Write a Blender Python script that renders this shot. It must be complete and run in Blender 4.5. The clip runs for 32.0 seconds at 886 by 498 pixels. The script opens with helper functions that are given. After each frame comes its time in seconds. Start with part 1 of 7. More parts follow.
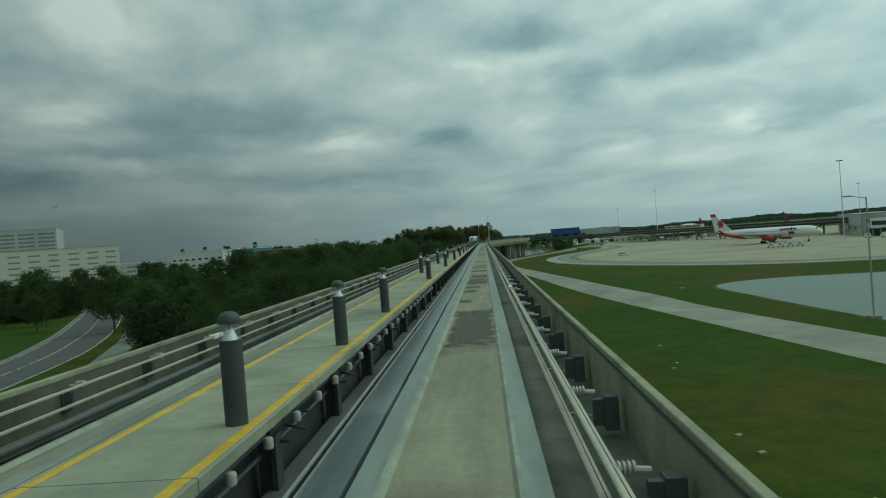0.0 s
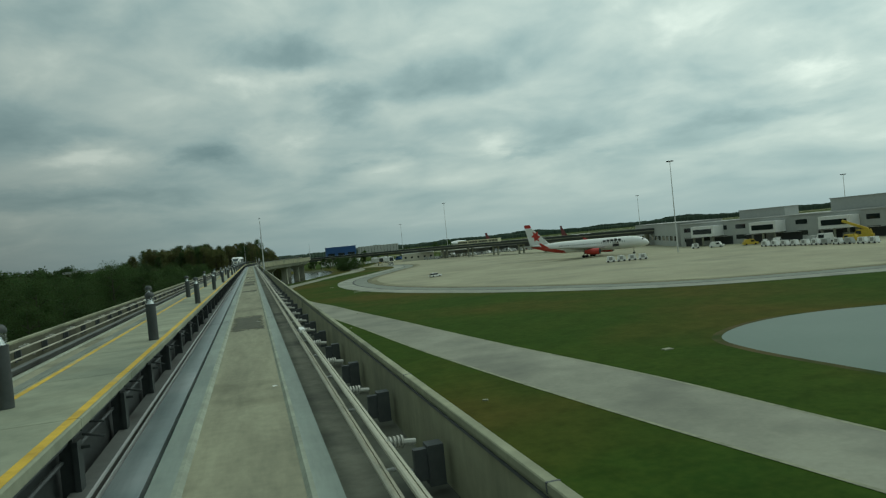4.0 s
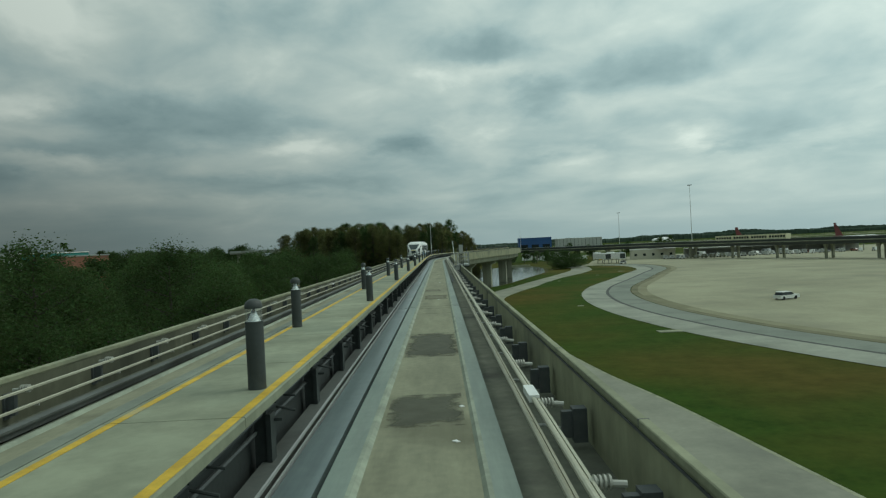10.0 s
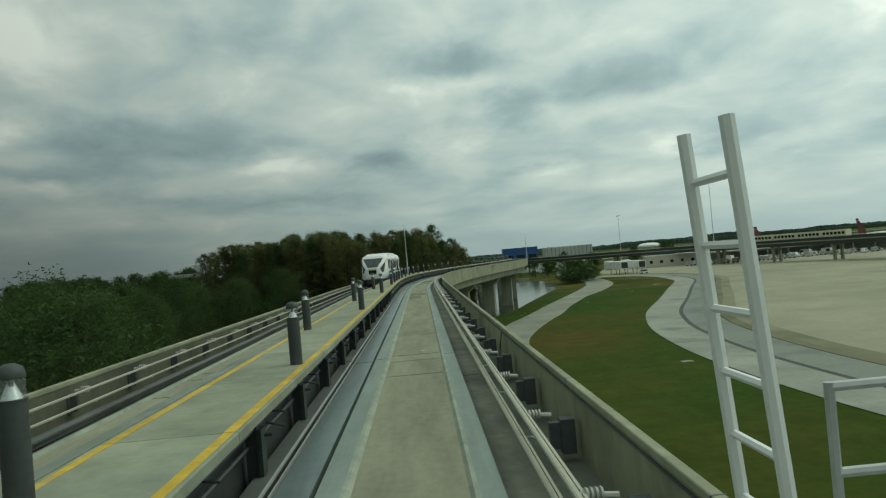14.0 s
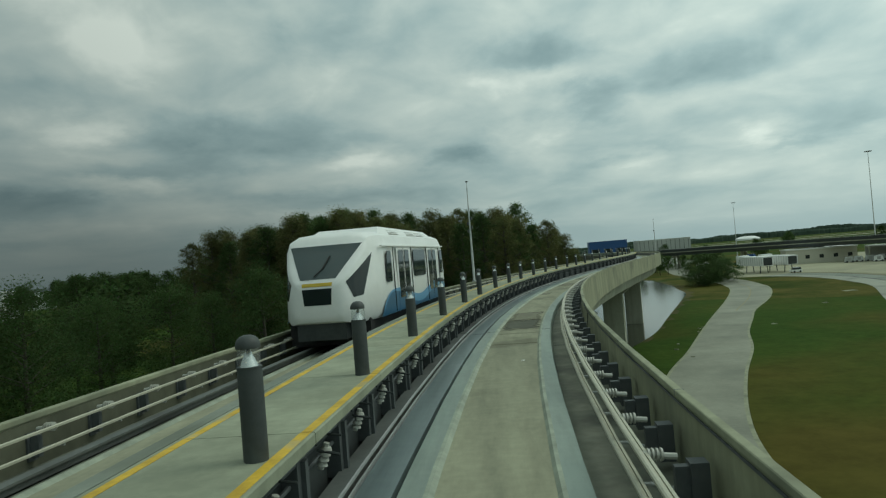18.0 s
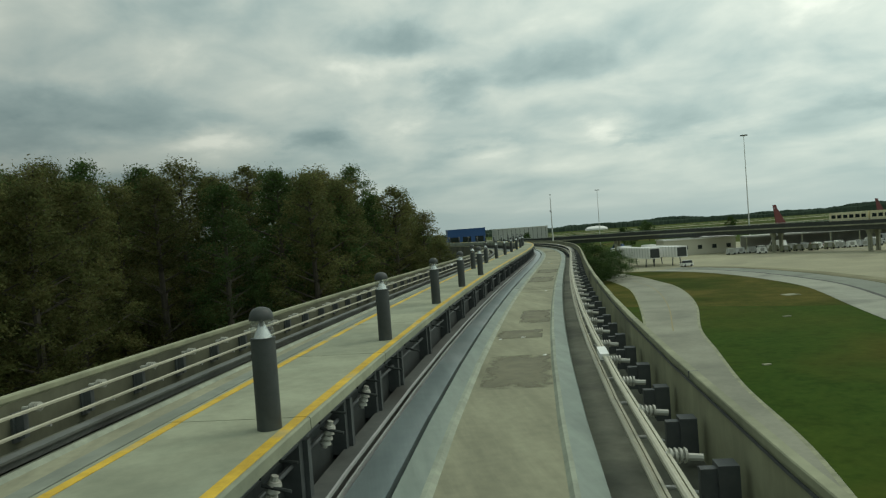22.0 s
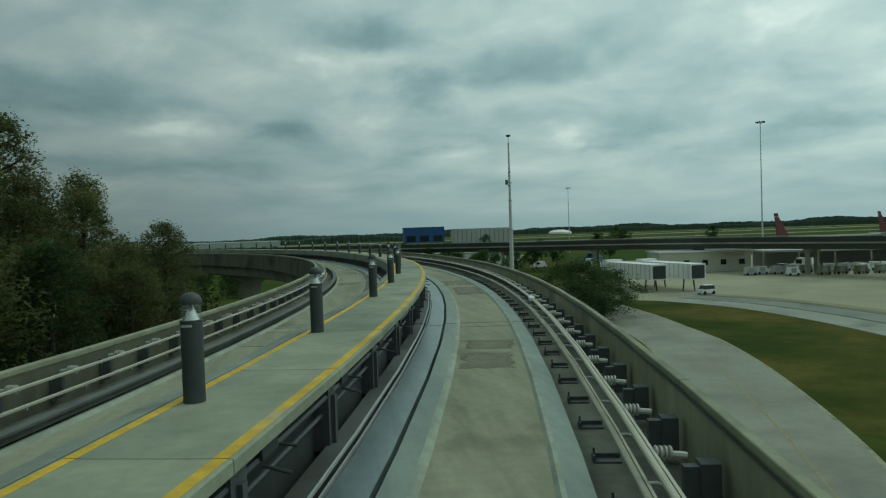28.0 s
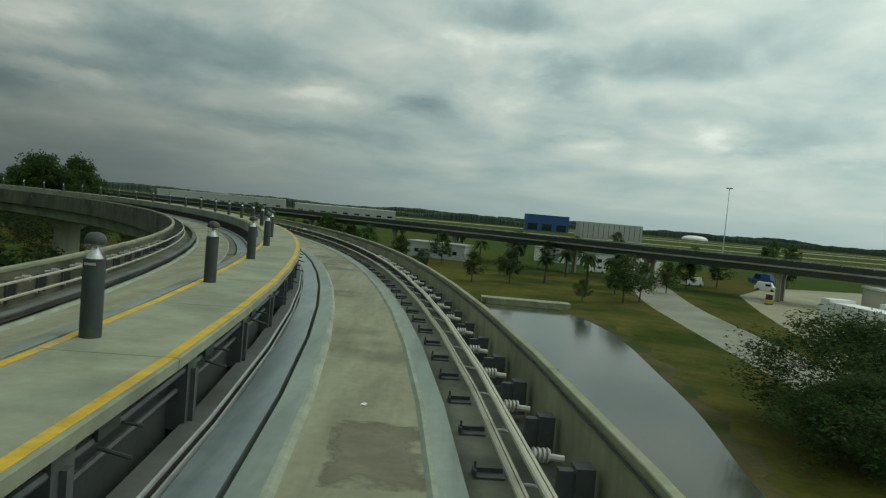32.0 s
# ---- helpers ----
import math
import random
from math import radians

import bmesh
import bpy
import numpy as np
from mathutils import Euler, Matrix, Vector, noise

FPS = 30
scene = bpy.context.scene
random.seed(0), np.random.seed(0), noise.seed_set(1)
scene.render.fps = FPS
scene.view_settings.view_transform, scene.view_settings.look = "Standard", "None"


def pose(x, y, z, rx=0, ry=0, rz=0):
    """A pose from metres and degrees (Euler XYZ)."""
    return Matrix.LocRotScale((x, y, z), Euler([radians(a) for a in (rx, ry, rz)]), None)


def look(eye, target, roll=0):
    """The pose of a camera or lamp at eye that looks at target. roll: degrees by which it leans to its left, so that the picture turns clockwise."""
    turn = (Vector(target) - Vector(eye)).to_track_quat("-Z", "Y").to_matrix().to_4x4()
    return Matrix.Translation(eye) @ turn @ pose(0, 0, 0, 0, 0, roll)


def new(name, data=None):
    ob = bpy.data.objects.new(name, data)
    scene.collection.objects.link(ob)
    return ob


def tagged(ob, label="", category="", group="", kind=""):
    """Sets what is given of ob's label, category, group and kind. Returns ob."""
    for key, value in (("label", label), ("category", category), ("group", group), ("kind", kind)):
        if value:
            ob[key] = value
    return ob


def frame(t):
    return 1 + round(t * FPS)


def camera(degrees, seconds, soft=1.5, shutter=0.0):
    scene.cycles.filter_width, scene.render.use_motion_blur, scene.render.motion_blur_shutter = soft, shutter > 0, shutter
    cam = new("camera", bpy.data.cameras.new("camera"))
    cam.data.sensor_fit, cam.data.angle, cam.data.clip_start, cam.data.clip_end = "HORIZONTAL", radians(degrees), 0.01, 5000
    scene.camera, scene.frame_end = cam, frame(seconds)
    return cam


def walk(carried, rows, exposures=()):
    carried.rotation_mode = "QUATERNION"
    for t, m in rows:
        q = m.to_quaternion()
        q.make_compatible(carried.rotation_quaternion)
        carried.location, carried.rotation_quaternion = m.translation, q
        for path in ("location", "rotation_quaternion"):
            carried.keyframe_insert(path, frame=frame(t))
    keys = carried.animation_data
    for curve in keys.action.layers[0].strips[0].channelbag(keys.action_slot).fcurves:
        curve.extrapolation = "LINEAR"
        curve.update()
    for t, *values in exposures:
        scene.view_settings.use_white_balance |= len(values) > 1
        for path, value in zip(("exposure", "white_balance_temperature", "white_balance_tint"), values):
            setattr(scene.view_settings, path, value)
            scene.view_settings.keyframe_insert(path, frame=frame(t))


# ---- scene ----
cam = camera(66.0, 32.0, soft=1.25)
rows = [
    (0.00, pose(0.86, -0.00, 13.10, 89.35, 4.38, 3.39)),
    (0.50, pose(0.74, 10.09, 13.10, 87.10, 4.74, 7.20)),
    (1.00, pose(0.69, 20.07, 13.10, 89.36, 4.71, 6.51)),
    (1.50, pose(0.65, 29.62, 13.10, 91.07, 3.28, 6.21)),
    (2.00, pose(0.65, 39.18, 13.10, 92.44, 1.95, 5.06)),
    (2.50, pose(0.65, 49.20, 13.10, 91.09, 1.99, 3.90)),
    (3.00, pose(0.65, 59.37, 13.10, 89.72, 3.10, 2.05)),
    (3.50, pose(0.65, 69.53, 13.10, 90.44, 5.45, -0.89)),
    (4.00, pose(0.65, 79.81, 13.10, 89.30, 5.56, -15.80)),
    (4.50, pose(0.65, 89.78, 13.10, 86.45, 1.71, -17.81)),
    (5.00, pose(0.65, 99.47, 13.10, 85.76, 0.73, -18.69)),
    (5.50, pose(0.65, 109.02, 13.10, 86.99, 2.29, -18.66)),
    (6.00, pose(0.65, 118.60, 13.10, 88.75, 4.36, -17.36)),
    (6.50, pose(0.65, 128.39, 13.10, 89.65, 4.92, -14.73)),
    (7.00, pose(0.65, 138.37, 13.10, 89.45, 3.63, -10.85)),
    (7.50, pose(0.65, 148.21, 13.10, 89.15, 1.27, -6.12)),
    (8.00, pose(0.65, 157.84, 13.10, 88.92, -0.53, -1.87)),
    (8.50, pose(0.65, 167.16, 13.10, 88.94, 0.42, 0.45)),
    (9.00, pose(0.65, 176.39, 13.10, 89.11, 1.98, 1.43)),
    (9.50, pose(0.65, 185.89, 13.10, 89.54, 2.57, 0.81)),
    (10.00, pose(0.65, 195.14, 13.10, 89.80, 2.85, -0.29)),
    (10.50, pose(0.65, 203.49, 13.10, 89.28, 2.95, -0.67)),
    (11.00, pose(0.65, 211.60, 13.10, 88.69, 2.93, -0.88)),
    (11.50, pose(0.65, 220.03, 13.10, 88.71, 2.87, -1.25)),
    (12.00, pose(0.65, 228.42, 13.10, 88.87, 2.79, -1.19)),
    (12.50, pose(0.65, 236.79, 13.10, 88.67, 2.53, 0.73)),
    (13.00, pose(0.65, 244.60, 13.10, 88.90, 2.77, 1.77)),
    (13.50, pose(0.65, 251.22, 13.10, 90.26, 4.19, -0.58)),
    (14.00, pose(0.65, 258.24, 13.10, 90.84, 4.92, -1.95)),
    (14.50, pose(0.65, 265.67, 13.10, 90.64, 4.96, -2.40)),
    (15.00, pose(0.65, 273.29, 13.10, 90.08, 4.65, -2.07)),
    (15.50, pose(0.65, 280.87, 13.10, 89.58, 4.30, -1.15)),
    (16.00, pose(0.65, 288.20, 13.10, 89.54, 4.26, 0.19)),
    (16.50, pose(0.65, 295.30, 13.10, 90.08, 4.59, 2.30)),
    (17.00, pose(0.65, 302.26, 13.10, 90.61, 4.86, 4.26)),
    (17.50, pose(0.65, 309.00, 13.10, 90.99, 4.99, 4.59)),
    (18.00, pose(0.65, 315.56, 13.10, 90.87, 4.67, 4.73)),
    (18.50, pose(0.71, 321.94, 13.10, 89.45, 2.85, 6.22)),
    (19.00, pose(0.85, 328.13, 13.10, 87.98, 1.67, 7.23)),
    (19.50, pose(1.11, 334.05, 13.10, 87.66, 3.96, 5.97)),
    (20.00, pose(1.54, 339.85, 13.10, 87.85, 6.60, 3.53)),
    (20.50, pose(2.16, 345.71, 13.10, 88.47, 6.95, 0.37)),
    (21.00, pose(2.96, 351.46, 13.10, 89.08, 6.39, -2.79)),
    (21.50, pose(3.91, 356.99, 13.10, 89.07, 5.36, -5.26)),
    (22.00, pose(5.00, 362.34, 13.10, 88.87, 4.14, -7.11)),
    (22.50, pose(6.18, 367.50, 13.10, 88.77, 3.32, -8.09)),
    (23.00, pose(7.45, 372.50, 13.10, 88.65, 2.41, -8.73)),
    (23.50, pose(8.77, 377.31, 13.10, 88.44, 0.90, -9.53)),
    (24.00, pose(10.16, 382.14, 13.10, 88.28, -0.48, -10.18)),
    (24.50, pose(11.67, 387.19, 13.10, 88.59, -1.13, -10.63)),
    (25.00, pose(13.27, 392.35, 13.10, 88.49, -1.26, -10.90)),
    (25.50, pose(14.92, 397.60, 13.10, 87.14, -0.90, -10.90)),
    (26.00, pose(16.45, 402.39, 13.10, 87.02, -0.09, -10.62)),
    (26.50, pose(17.85, 406.77, 13.10, 87.97, 1.09, -10.08)),
    (27.00, pose(19.24, 411.15, 13.10, 89.05, 2.09, -9.64)),
    (27.50, pose(20.74, 415.91, 13.10, 89.30, 2.39, -9.69)),
    (28.00, pose(22.32, 421.13, 13.10, 88.57, 1.87, -10.18)),
    (28.50, pose(23.96, 426.88, 13.10, 88.28, 2.36, -10.02)),
    (29.00, pose(25.50, 432.79, 13.10, 88.10, 2.71, -9.41)),
    (29.50, pose(26.79, 438.43, 13.10, 87.80, 1.48, -8.90)),
    (30.00, pose(27.87, 444.05, 13.10, 87.17, -0.11, -7.70)),
    (30.50, pose(28.72, 449.72, 13.10, 84.70, -1.46, -4.30)),
    (31.00, pose(29.31, 455.57, 13.10, 84.08, -2.11, -1.66)),
    (31.50, pose(29.61, 461.77, 13.10, 88.88, -1.31, -2.80)),
    (32.00, pose(29.60, 467.50, 13.10, 86.89, -5.02, 0.13)),
]
walk(cam, rows, exposures=[(0.0, -0.05, 6240, -7), (1.0, 0.07, 6400, -2), (2.0, -0.10, 6300, -4), (3.0, -0.02, 6400, -3), (4.0, -0.10, 6560, -3), (4.5, -0.12, 6540, -8), (6.5, -0.08, 6330, -10), (7.0, -0.24, 6160, -12), (8.0, 0.0, 6350, -3), (10.0, 0.03, 6550, -1), (13.0, 0.09, 6830, 0), (16.0, 0.10, 6800, 0), (18.0, 0.05, 6600, -1), (19.0, 0.08, 6750, 0), (20.0, 0.34, 7150, 6), (21.0, 0.16, 7340, 10), (22.0, 0.16, 7100, 4), (23.0, 0.0, 6650, 0), (24.0, -0.12, 6420, -3), (28.0, -0.20, 6230, -7), (30.0, -0.09, 6560, -2), (31.0, 0.20, 6640, -1), (32.0, 0.08, 6920, 3)])

# ---- light: an overcast day, broken cloud, weak sun behind it ----
SUN_UP, SUN_ROUND = radians(50), radians(75)
world = bpy.data.worlds.new("world")
scene.world = world
world.use_nodes = True
wn, wl = world.node_tree.nodes, world.node_tree.links
wn.clear()
w_out = wn.new("ShaderNodeOutputWorld")
w_bg = wn.new("ShaderNodeBackground")
w_sky = wn.new("ShaderNodeTexSky")
w_sky.sky_type = "NISHITA"
w_sky.sun_disc = False
w_sky.sun_elevation, w_sky.sun_rotation = SUN_UP, SUN_ROUND
w_co = wn.new("ShaderNodeTexCoord")
w_sep = wn.new("ShaderNodeSeparateXYZ")
wl.new(w_co.outputs["Generated"], w_sep.inputs[0])


def wmath(op, a, b=None, c=None):
    n = wn.new("ShaderNodeMath")
    n.operation = op
    for i, v in enumerate((a, b, c)):
        if v is None:
            continue
        if isinstance(v, (int, float)):
            n.inputs[i].default_value = v
        else:
            wl.new(v, n.inputs[i])
    return n.outputs[0]


# bearing and height of the direction in degrees; the layer is packed closer towards the horizon
w_az = wmath("MULTIPLY", wmath("ARCTAN2", w_sep.outputs[0], w_sep.outputs[1]), 57.2958)
w_el = wmath("MULTIPLY", wmath("ARCSINE", w_sep.outputs[2]), 57.2958)
w_up = wmath("MULTIPLY", wmath("LOGARITHM", wmath("ADD", 1.0, wmath("DIVIDE", wmath("MAXIMUM", w_el, 0.0), 7.0)), math.e), 17.0)
w_comb = wn.new("ShaderNodeCombineXYZ")
wl.new(w_az, w_comb.inputs[0])
wl.new(w_up, w_comb.inputs[1])
w_dir = wn.new("ShaderNodeCombineXYZ")
wl.new(w_az, w_dir.inputs[0])
wl.new(w_el, w_dir.inputs[1])


def wnoise(sx, sy, detail, rough, off, distort=0.0, colour=False):
    m = wn.new("ShaderNodeMapping")
    m.inputs["Location"].default_value = (off, off * 1.7, off * 0.3)
    m.inputs["Scale"].default_value = (sx, sy, 1.0)
    wl.new(w_comb.outputs[0], m.inputs[0])
    n = wn.new("ShaderNodeTexNoise")
    n.inputs["Scale"].default_value = 1.0
    n.inputs["Detail"].default_value = detail
    n.inputs["Roughness"].default_value = rough
    n.inputs["Distortion"].default_value = distort
    wl.new(m.outputs[0], n.inputs["Vector"])
    return n.outputs[1 if colour else 0]


# ragged outlines: directions are shaken before the single clouds are laid out
w_shake = wn.new("ShaderNodeVectorMath")
w_shake.operation = "MULTIPLY_ADD"
wl.new(wnoise(0.22, 0.45, 5, 0.6, 21.0, colour=True), w_shake.inputs[0])
w_shake.inputs[1].default_value = (7.0, 2.6, 0.0)
wl.new(w_dir.outputs[0], w_shake.inputs[2])


def cloud(total, az, el, ra, re, amount):
    d = wn.new("ShaderNodeVectorMath")
    d.operation = "SUBTRACT"
    wl.new(w_shake.outputs[0], d.inputs[0])
    d.inputs[1].default_value = (az + 3.5, el + 1.3, 0.0)
    q = wn.new("ShaderNodeVectorMath")
    q.operation = "DIVIDE"
    wl.new(d.outputs[0], q.inputs[0])
    q.inputs[1].default_value = (ra, re, 1.0)
    ln = wn.new("ShaderNodeVectorMath")
    ln.operation = "LENGTH"
    wl.new(q.outputs[0], ln.inputs[0])
    f = wn.new("ShaderNodeMapRange")
    f.interpolation_type = "SMOOTHSTEP"
    f.inputs[1].default_value, f.inputs[2].default_value = 0.15, 1.60
    f.inputs[3].default_value, f.inputs[4].default_value = amount, 0.0
    wl.new(ln.outputs["Value"], f.inputs[0])
    return wmath("ADD", total, f.outputs[0])


w_n = wmath("ADD", wmath("MULTIPLY", wnoise(0.05, 0.11, 3, 0.5, 3.1), 0.40), wmath("MULTIPLY", wnoise(0.125, 0.30, 7, 0.50, 7.7, 0.25), 0.60))
w_n = wmath("MULTIPLY_ADD", w_n, 0.52, 0.247)
# thick dark clouds: bearing, height, half width, half depth, darkness
for c in ((-20.2, 11.0, 8.5, 2.0, -0.12), (-37.0, 6.2, 5.1, 1.4, -0.09), (-13.0, 5.6, 8.5, 1.0, -0.08), (4.5, 16.2, 4.7, 1.4, -0.09), (8.9, 11.7, 2.6, 1.7, -0.10), (16.5, 13.0, 7.5, 1.2, -0.06), (-3.6, 8.5, 2.3, 0.9, -0.08), (-14.1, 18.7, 5.1, 1.6, -0.06), (-34.0, 14.4, 6.4, 1.1, -0.04), (-4.0, 3.5, 14.0, 2.2, -0.03), (42.7, 7.0, 6.0, 0.6, -0.05), (47.1, 11.8, 3.8, 1.8, -0.06), (9.7, 7.0, 2.6, 0.4, -0.05), (23.3, 6.4, 1.7, 0.4, -0.05), (-26.0, 8.6, 6.0, 0.8, -0.06)):
    w_n = cloud(w_n, *c)
# bright gaps between them
for c in ((-24.0, 19.0, 16.0, 4.0, 0.05), (-32.8, 11.7, 4.0, 1.1, 0.085), (-10.3, 8.9, 3.0, 0.9, 0.07), (-29.9, 7.5, 4.7, 0.6, 0.06), (3.4, 14.1, 5.1, 0.9, 0.055), (2.6, 9.6, 3.0, 1.2, 0.07), (20.9, 7.8, 2.1, 1.1, 0.07), (11.0, 7.2, 2.6, 0.9, 0.06), (-13.9, 15.2, 4.0, 1.3, 0.05), (44.4, 9.4, 3.0, 1.1, 0.06), (30.2, 6.8, 3.0, 0.8, 0.05), (16.3, 16.8, 8.5, 1.8, 0.03), (35.7, 9.0, 5.1, 1.1, 0.04)):
    w_n = cloud(w_n, *c)
w_ramp = wn.new("ShaderNodeValToRGB")
wl.new(w_n, w_ramp.inputs[0])
cr = w_ramp.color_ramp
cr.elements[0].position, cr.elements[0].color = 0.33, (0.155, 0.245, 0.275, 1)
cr.elements[1].position, cr.elements[1].color = 0.61, (0.760, 0.820, 0.790, 1)
e = cr.elements.new(0.46)
e.color = (0.360, 0.465, 0.485, 1)
e = cr.elements.new(0.55)
e.color = (0.545, 0.625, 0.615, 1)
# the cloud is thinner and brighter round the hidden sun
w_dot = wn.new("ShaderNodeVectorMath")
w_dot.operation = "DOT_PRODUCT"
wl.new(w_co.outputs["Generated"], w_dot.inputs[0])
w_dot.inputs[1].default_value = (math.sin(SUN_ROUND) * math.cos(SUN_UP), math.cos(SUN_ROUND) * math.cos(SUN_UP), math.sin(SUN_UP))
w_glow = wn.new("ShaderNodeMapRange")
w_glow.inputs[1].default_value, w_glow.inputs[2].default_value = -0.15, 0.95
w_glow.inputs[3].default_value, w_glow.inputs[4].default_value = 0.50, 1.38
wl.new(w_dot.outputs["Value"], w_glow.inputs[0])


def wstep(value, lo, hi, a, b):
    n = wn.new("ShaderNodeMapRange")
    n.interpolation_type = "SMOOTHSTEP"
    for i, v in enumerate((lo, hi, a, b)):
        n.inputs[i + 1].default_value = v
    wl.new(value, n.inputs[0])
    return n.outputs[0]


# a heavy rain-blue bank stands low in the west
w_bank = wmath("SUBTRACT", 1.0, wmath("MULTIPLY", wstep(w_az, -34.0, 8.0, 0.46, 0.0), wstep(w_el, 1.5, 13.0, 1.0, 0.0)))
# towards the horizon the layer thickens to an even blue grey
w_low = wn.new("ShaderNodeMapRange")
w_low.inputs[1].default_value, w_low.inputs[2].default_value = -0.01, 0.085
wl.new(w_sep.outputs[2], w_low.inputs[0])
w_mix = wn.new("ShaderNodeMix")
w_mix.data_type = "RGBA"
wl.new(w_low.outputs[0], w_mix.inputs[0])
w_mix.inputs[6].default_value = (0.330, 0.435, 0.470, 1)
wl.new(w_ramp.outputs[0], w_mix.inputs[7])
w_skym = wn.new("ShaderNodeMix")
w_skym.data_type, w_skym.blend_type = "RGBA", "ADD"
w_skym.inputs[0].default_value = 0.004
w_lit = wn.new("ShaderNodeVectorMath")
w_lit.operation = "SCALE"
wl.new(w_mix.outputs[2], w_lit.inputs[0])
wl.new(wmath("MULTIPLY", w_glow.outputs[0], w_bank), w_lit.inputs["Scale"])
wl.new(w_lit.outputs[0], w_skym.inputs[6])
wl.new(w_sky.outputs[0], w_skym.inputs[7])
wl.new(w_skym.outputs[2], w_bg.inputs[0])
w_bg.inputs[1].default_value = 1.0
wl.new(w_bg.outputs[0], w_out.inputs[0])

sun_data = bpy.data.lights.new("sun", "SUN")
sun_data.energy, sun_data.angle, sun_data.color = 0.7, radians(25), (1.0, 0.96, 0.90)
sun = new("sun", sun_data)
sun.matrix_basis = look((math.sin(SUN_ROUND) * math.cos(SUN_UP), math.cos(SUN_ROUND) * math.cos(SUN_UP), math.sin(SUN_UP)), (0, 0, 0))


# ---- materials ----
def mat(name, a, b, rough=0.8, scale=1.0, fine=12.0, bump=0.15, metal=0.0, spots=None, streak=None, rnd=0.0, spec=None, island=0.0, through_light=0.0, grime=0.0):
    """Two colours mixed by coarse and fine noise in world metres, with bump; spots: third colour in patches."""
    m = bpy.data.materials.new(name)
    m.use_nodes = True
    nt = m.node_tree
    nd, lk = nt.nodes, nt.links
    bs = nd["Principled BSDF"]
    bs.inputs["Roughness"].default_value = rough
    bs.inputs["Metallic"].default_value = metal
    if spec is not None:
        bs.inputs["Specular IOR Level"].default_value = spec
    co = nd.new("ShaderNodeTexCoord")
    vec = co.outputs["Object"]
    if streak:
        mp = nd.new("ShaderNodeMapping")
        mp.inputs["Scale"].default_value = streak
        lk.new(vec, mp.inputs[0])
        vec = mp.outputs[0]
    n1 = nd.new("ShaderNodeTexNoise")
    n1.inputs["Scale"].default_value, n1.inputs["Detail"].default_value = scale, 5
    n2 = nd.new("ShaderNodeTexNoise")
    n2.inputs["Scale"].default_value, n2.inputs["Detail"].default_value = fine, 4
    lk.new(vec, n1.inputs["Vector"])
    lk.new(co.outputs["Object"], n2.inputs["Vector"])
    ad = nd.new("ShaderNodeMath")
    ad.operation = "MULTIPLY_ADD"
    ad.inputs[1].default_value = 0.4
    lk.new(n2.outputs[0], ad.inputs[0])
    sc = nd.new("ShaderNodeMath")
    sc.operation = "MULTIPLY"
    sc.inputs[1].default_value = 0.6
    lk.new(n1.outputs[0], sc.inputs[0])
    lk.new(sc.outputs[0], ad.inputs[2])
    rp = nd.new("ShaderNodeValToRGB")
    rp.color_ramp.elements[0].position, rp.color_ramp.elements[0].color = 0.33, (*a, 1)
    rp.color_ramp.elements[1].position, rp.color_ramp.elements[1].color = 0.67, (*b, 1)
    lk.new(ad.outputs[0], rp.inputs[0])
    col = rp.outputs[0]
    if spots:
        c3, s3, lo, hi = spots
        n3 = nd.new("ShaderNodeTexNoise")
        n3.inputs["Scale"].default_value, n3.inputs["Detail"].default_value = s3, 6
        lk.new(co.outputs["Object"], n3.inputs["Vector"])
        mr = nd.new("ShaderNodeMapRange")
        mr.inputs[1].default_value, mr.inputs[2].default_value = lo, hi
        lk.new(n3.outputs[0], mr.inputs[0])
        mx = nd.new("ShaderNodeMix")
        mx.data_type = "RGBA"
        lk.new(mr.outputs[0], mx.inputs[0])
        lk.new(col, mx.inputs[6])
        mx.inputs[7].default_value = (*c3, 1)
        col = mx.outputs[2]
    if grime:
        n4 = nd.new("ShaderNodeTexNoise")
        n4.inputs["Scale"].default_value, n4.inputs["Detail"].default_value = grime, 8
        n4.inputs["Roughness"].default_value = 0.7
        lk.new(vec, n4.inputs["Vector"])
        mr = nd.new("ShaderNodeMapRange")
        mr.inputs[1].default_value, mr.inputs[2].default_value = 0.38, 0.62
        mr.inputs[3].default_value, mr.inputs[4].default_value = 0.82, 1.10
        lk.new(n4.outputs[0], mr.inputs[0])
        hs = nd.new("ShaderNodeHueSaturation")
        lk.new(mr.outputs[0], hs.inputs["Value"])
        lk.new(col, hs.inputs["Color"])
        col = hs.outputs[0]
    if rnd:
        oi = nd.new("ShaderNodeObjectInfo")
        hs = nd.new("ShaderNodeHueSaturation")
        mr = nd.new("ShaderNodeMapRange")
        mr.inputs[3].default_value, mr.inputs[4].default_value = 1 - rnd, 1 + rnd
        lk.new(oi.outputs["Random"], mr.inputs[0])
        lk.new(mr.outputs[0], hs.inputs["Value"])
        lk.new(col, hs.inputs["Color"])
        col = hs.outputs[0]
    if island:
        ge = nd.new("ShaderNodeNewGeometry")
        hs = nd.new("ShaderNodeHueSaturation")
        for lo, hi, slot in ((1 - island, 1 + island, "Value"), (0.475, 0.525, "Hue")):
            mr = nd.new("ShaderNodeMapRange")
            mr.inputs[3].default_value, mr.inputs[4].default_value = lo, hi
            lk.new(ge.outputs["Random Per Island"], mr.inputs[0])
            lk.new(mr.outputs[0], hs.inputs[slot])
        lk.new(col, hs.inputs["Color"])
        col = hs.outputs[0]
    lk.new(col, bs.inputs["Base Color"])
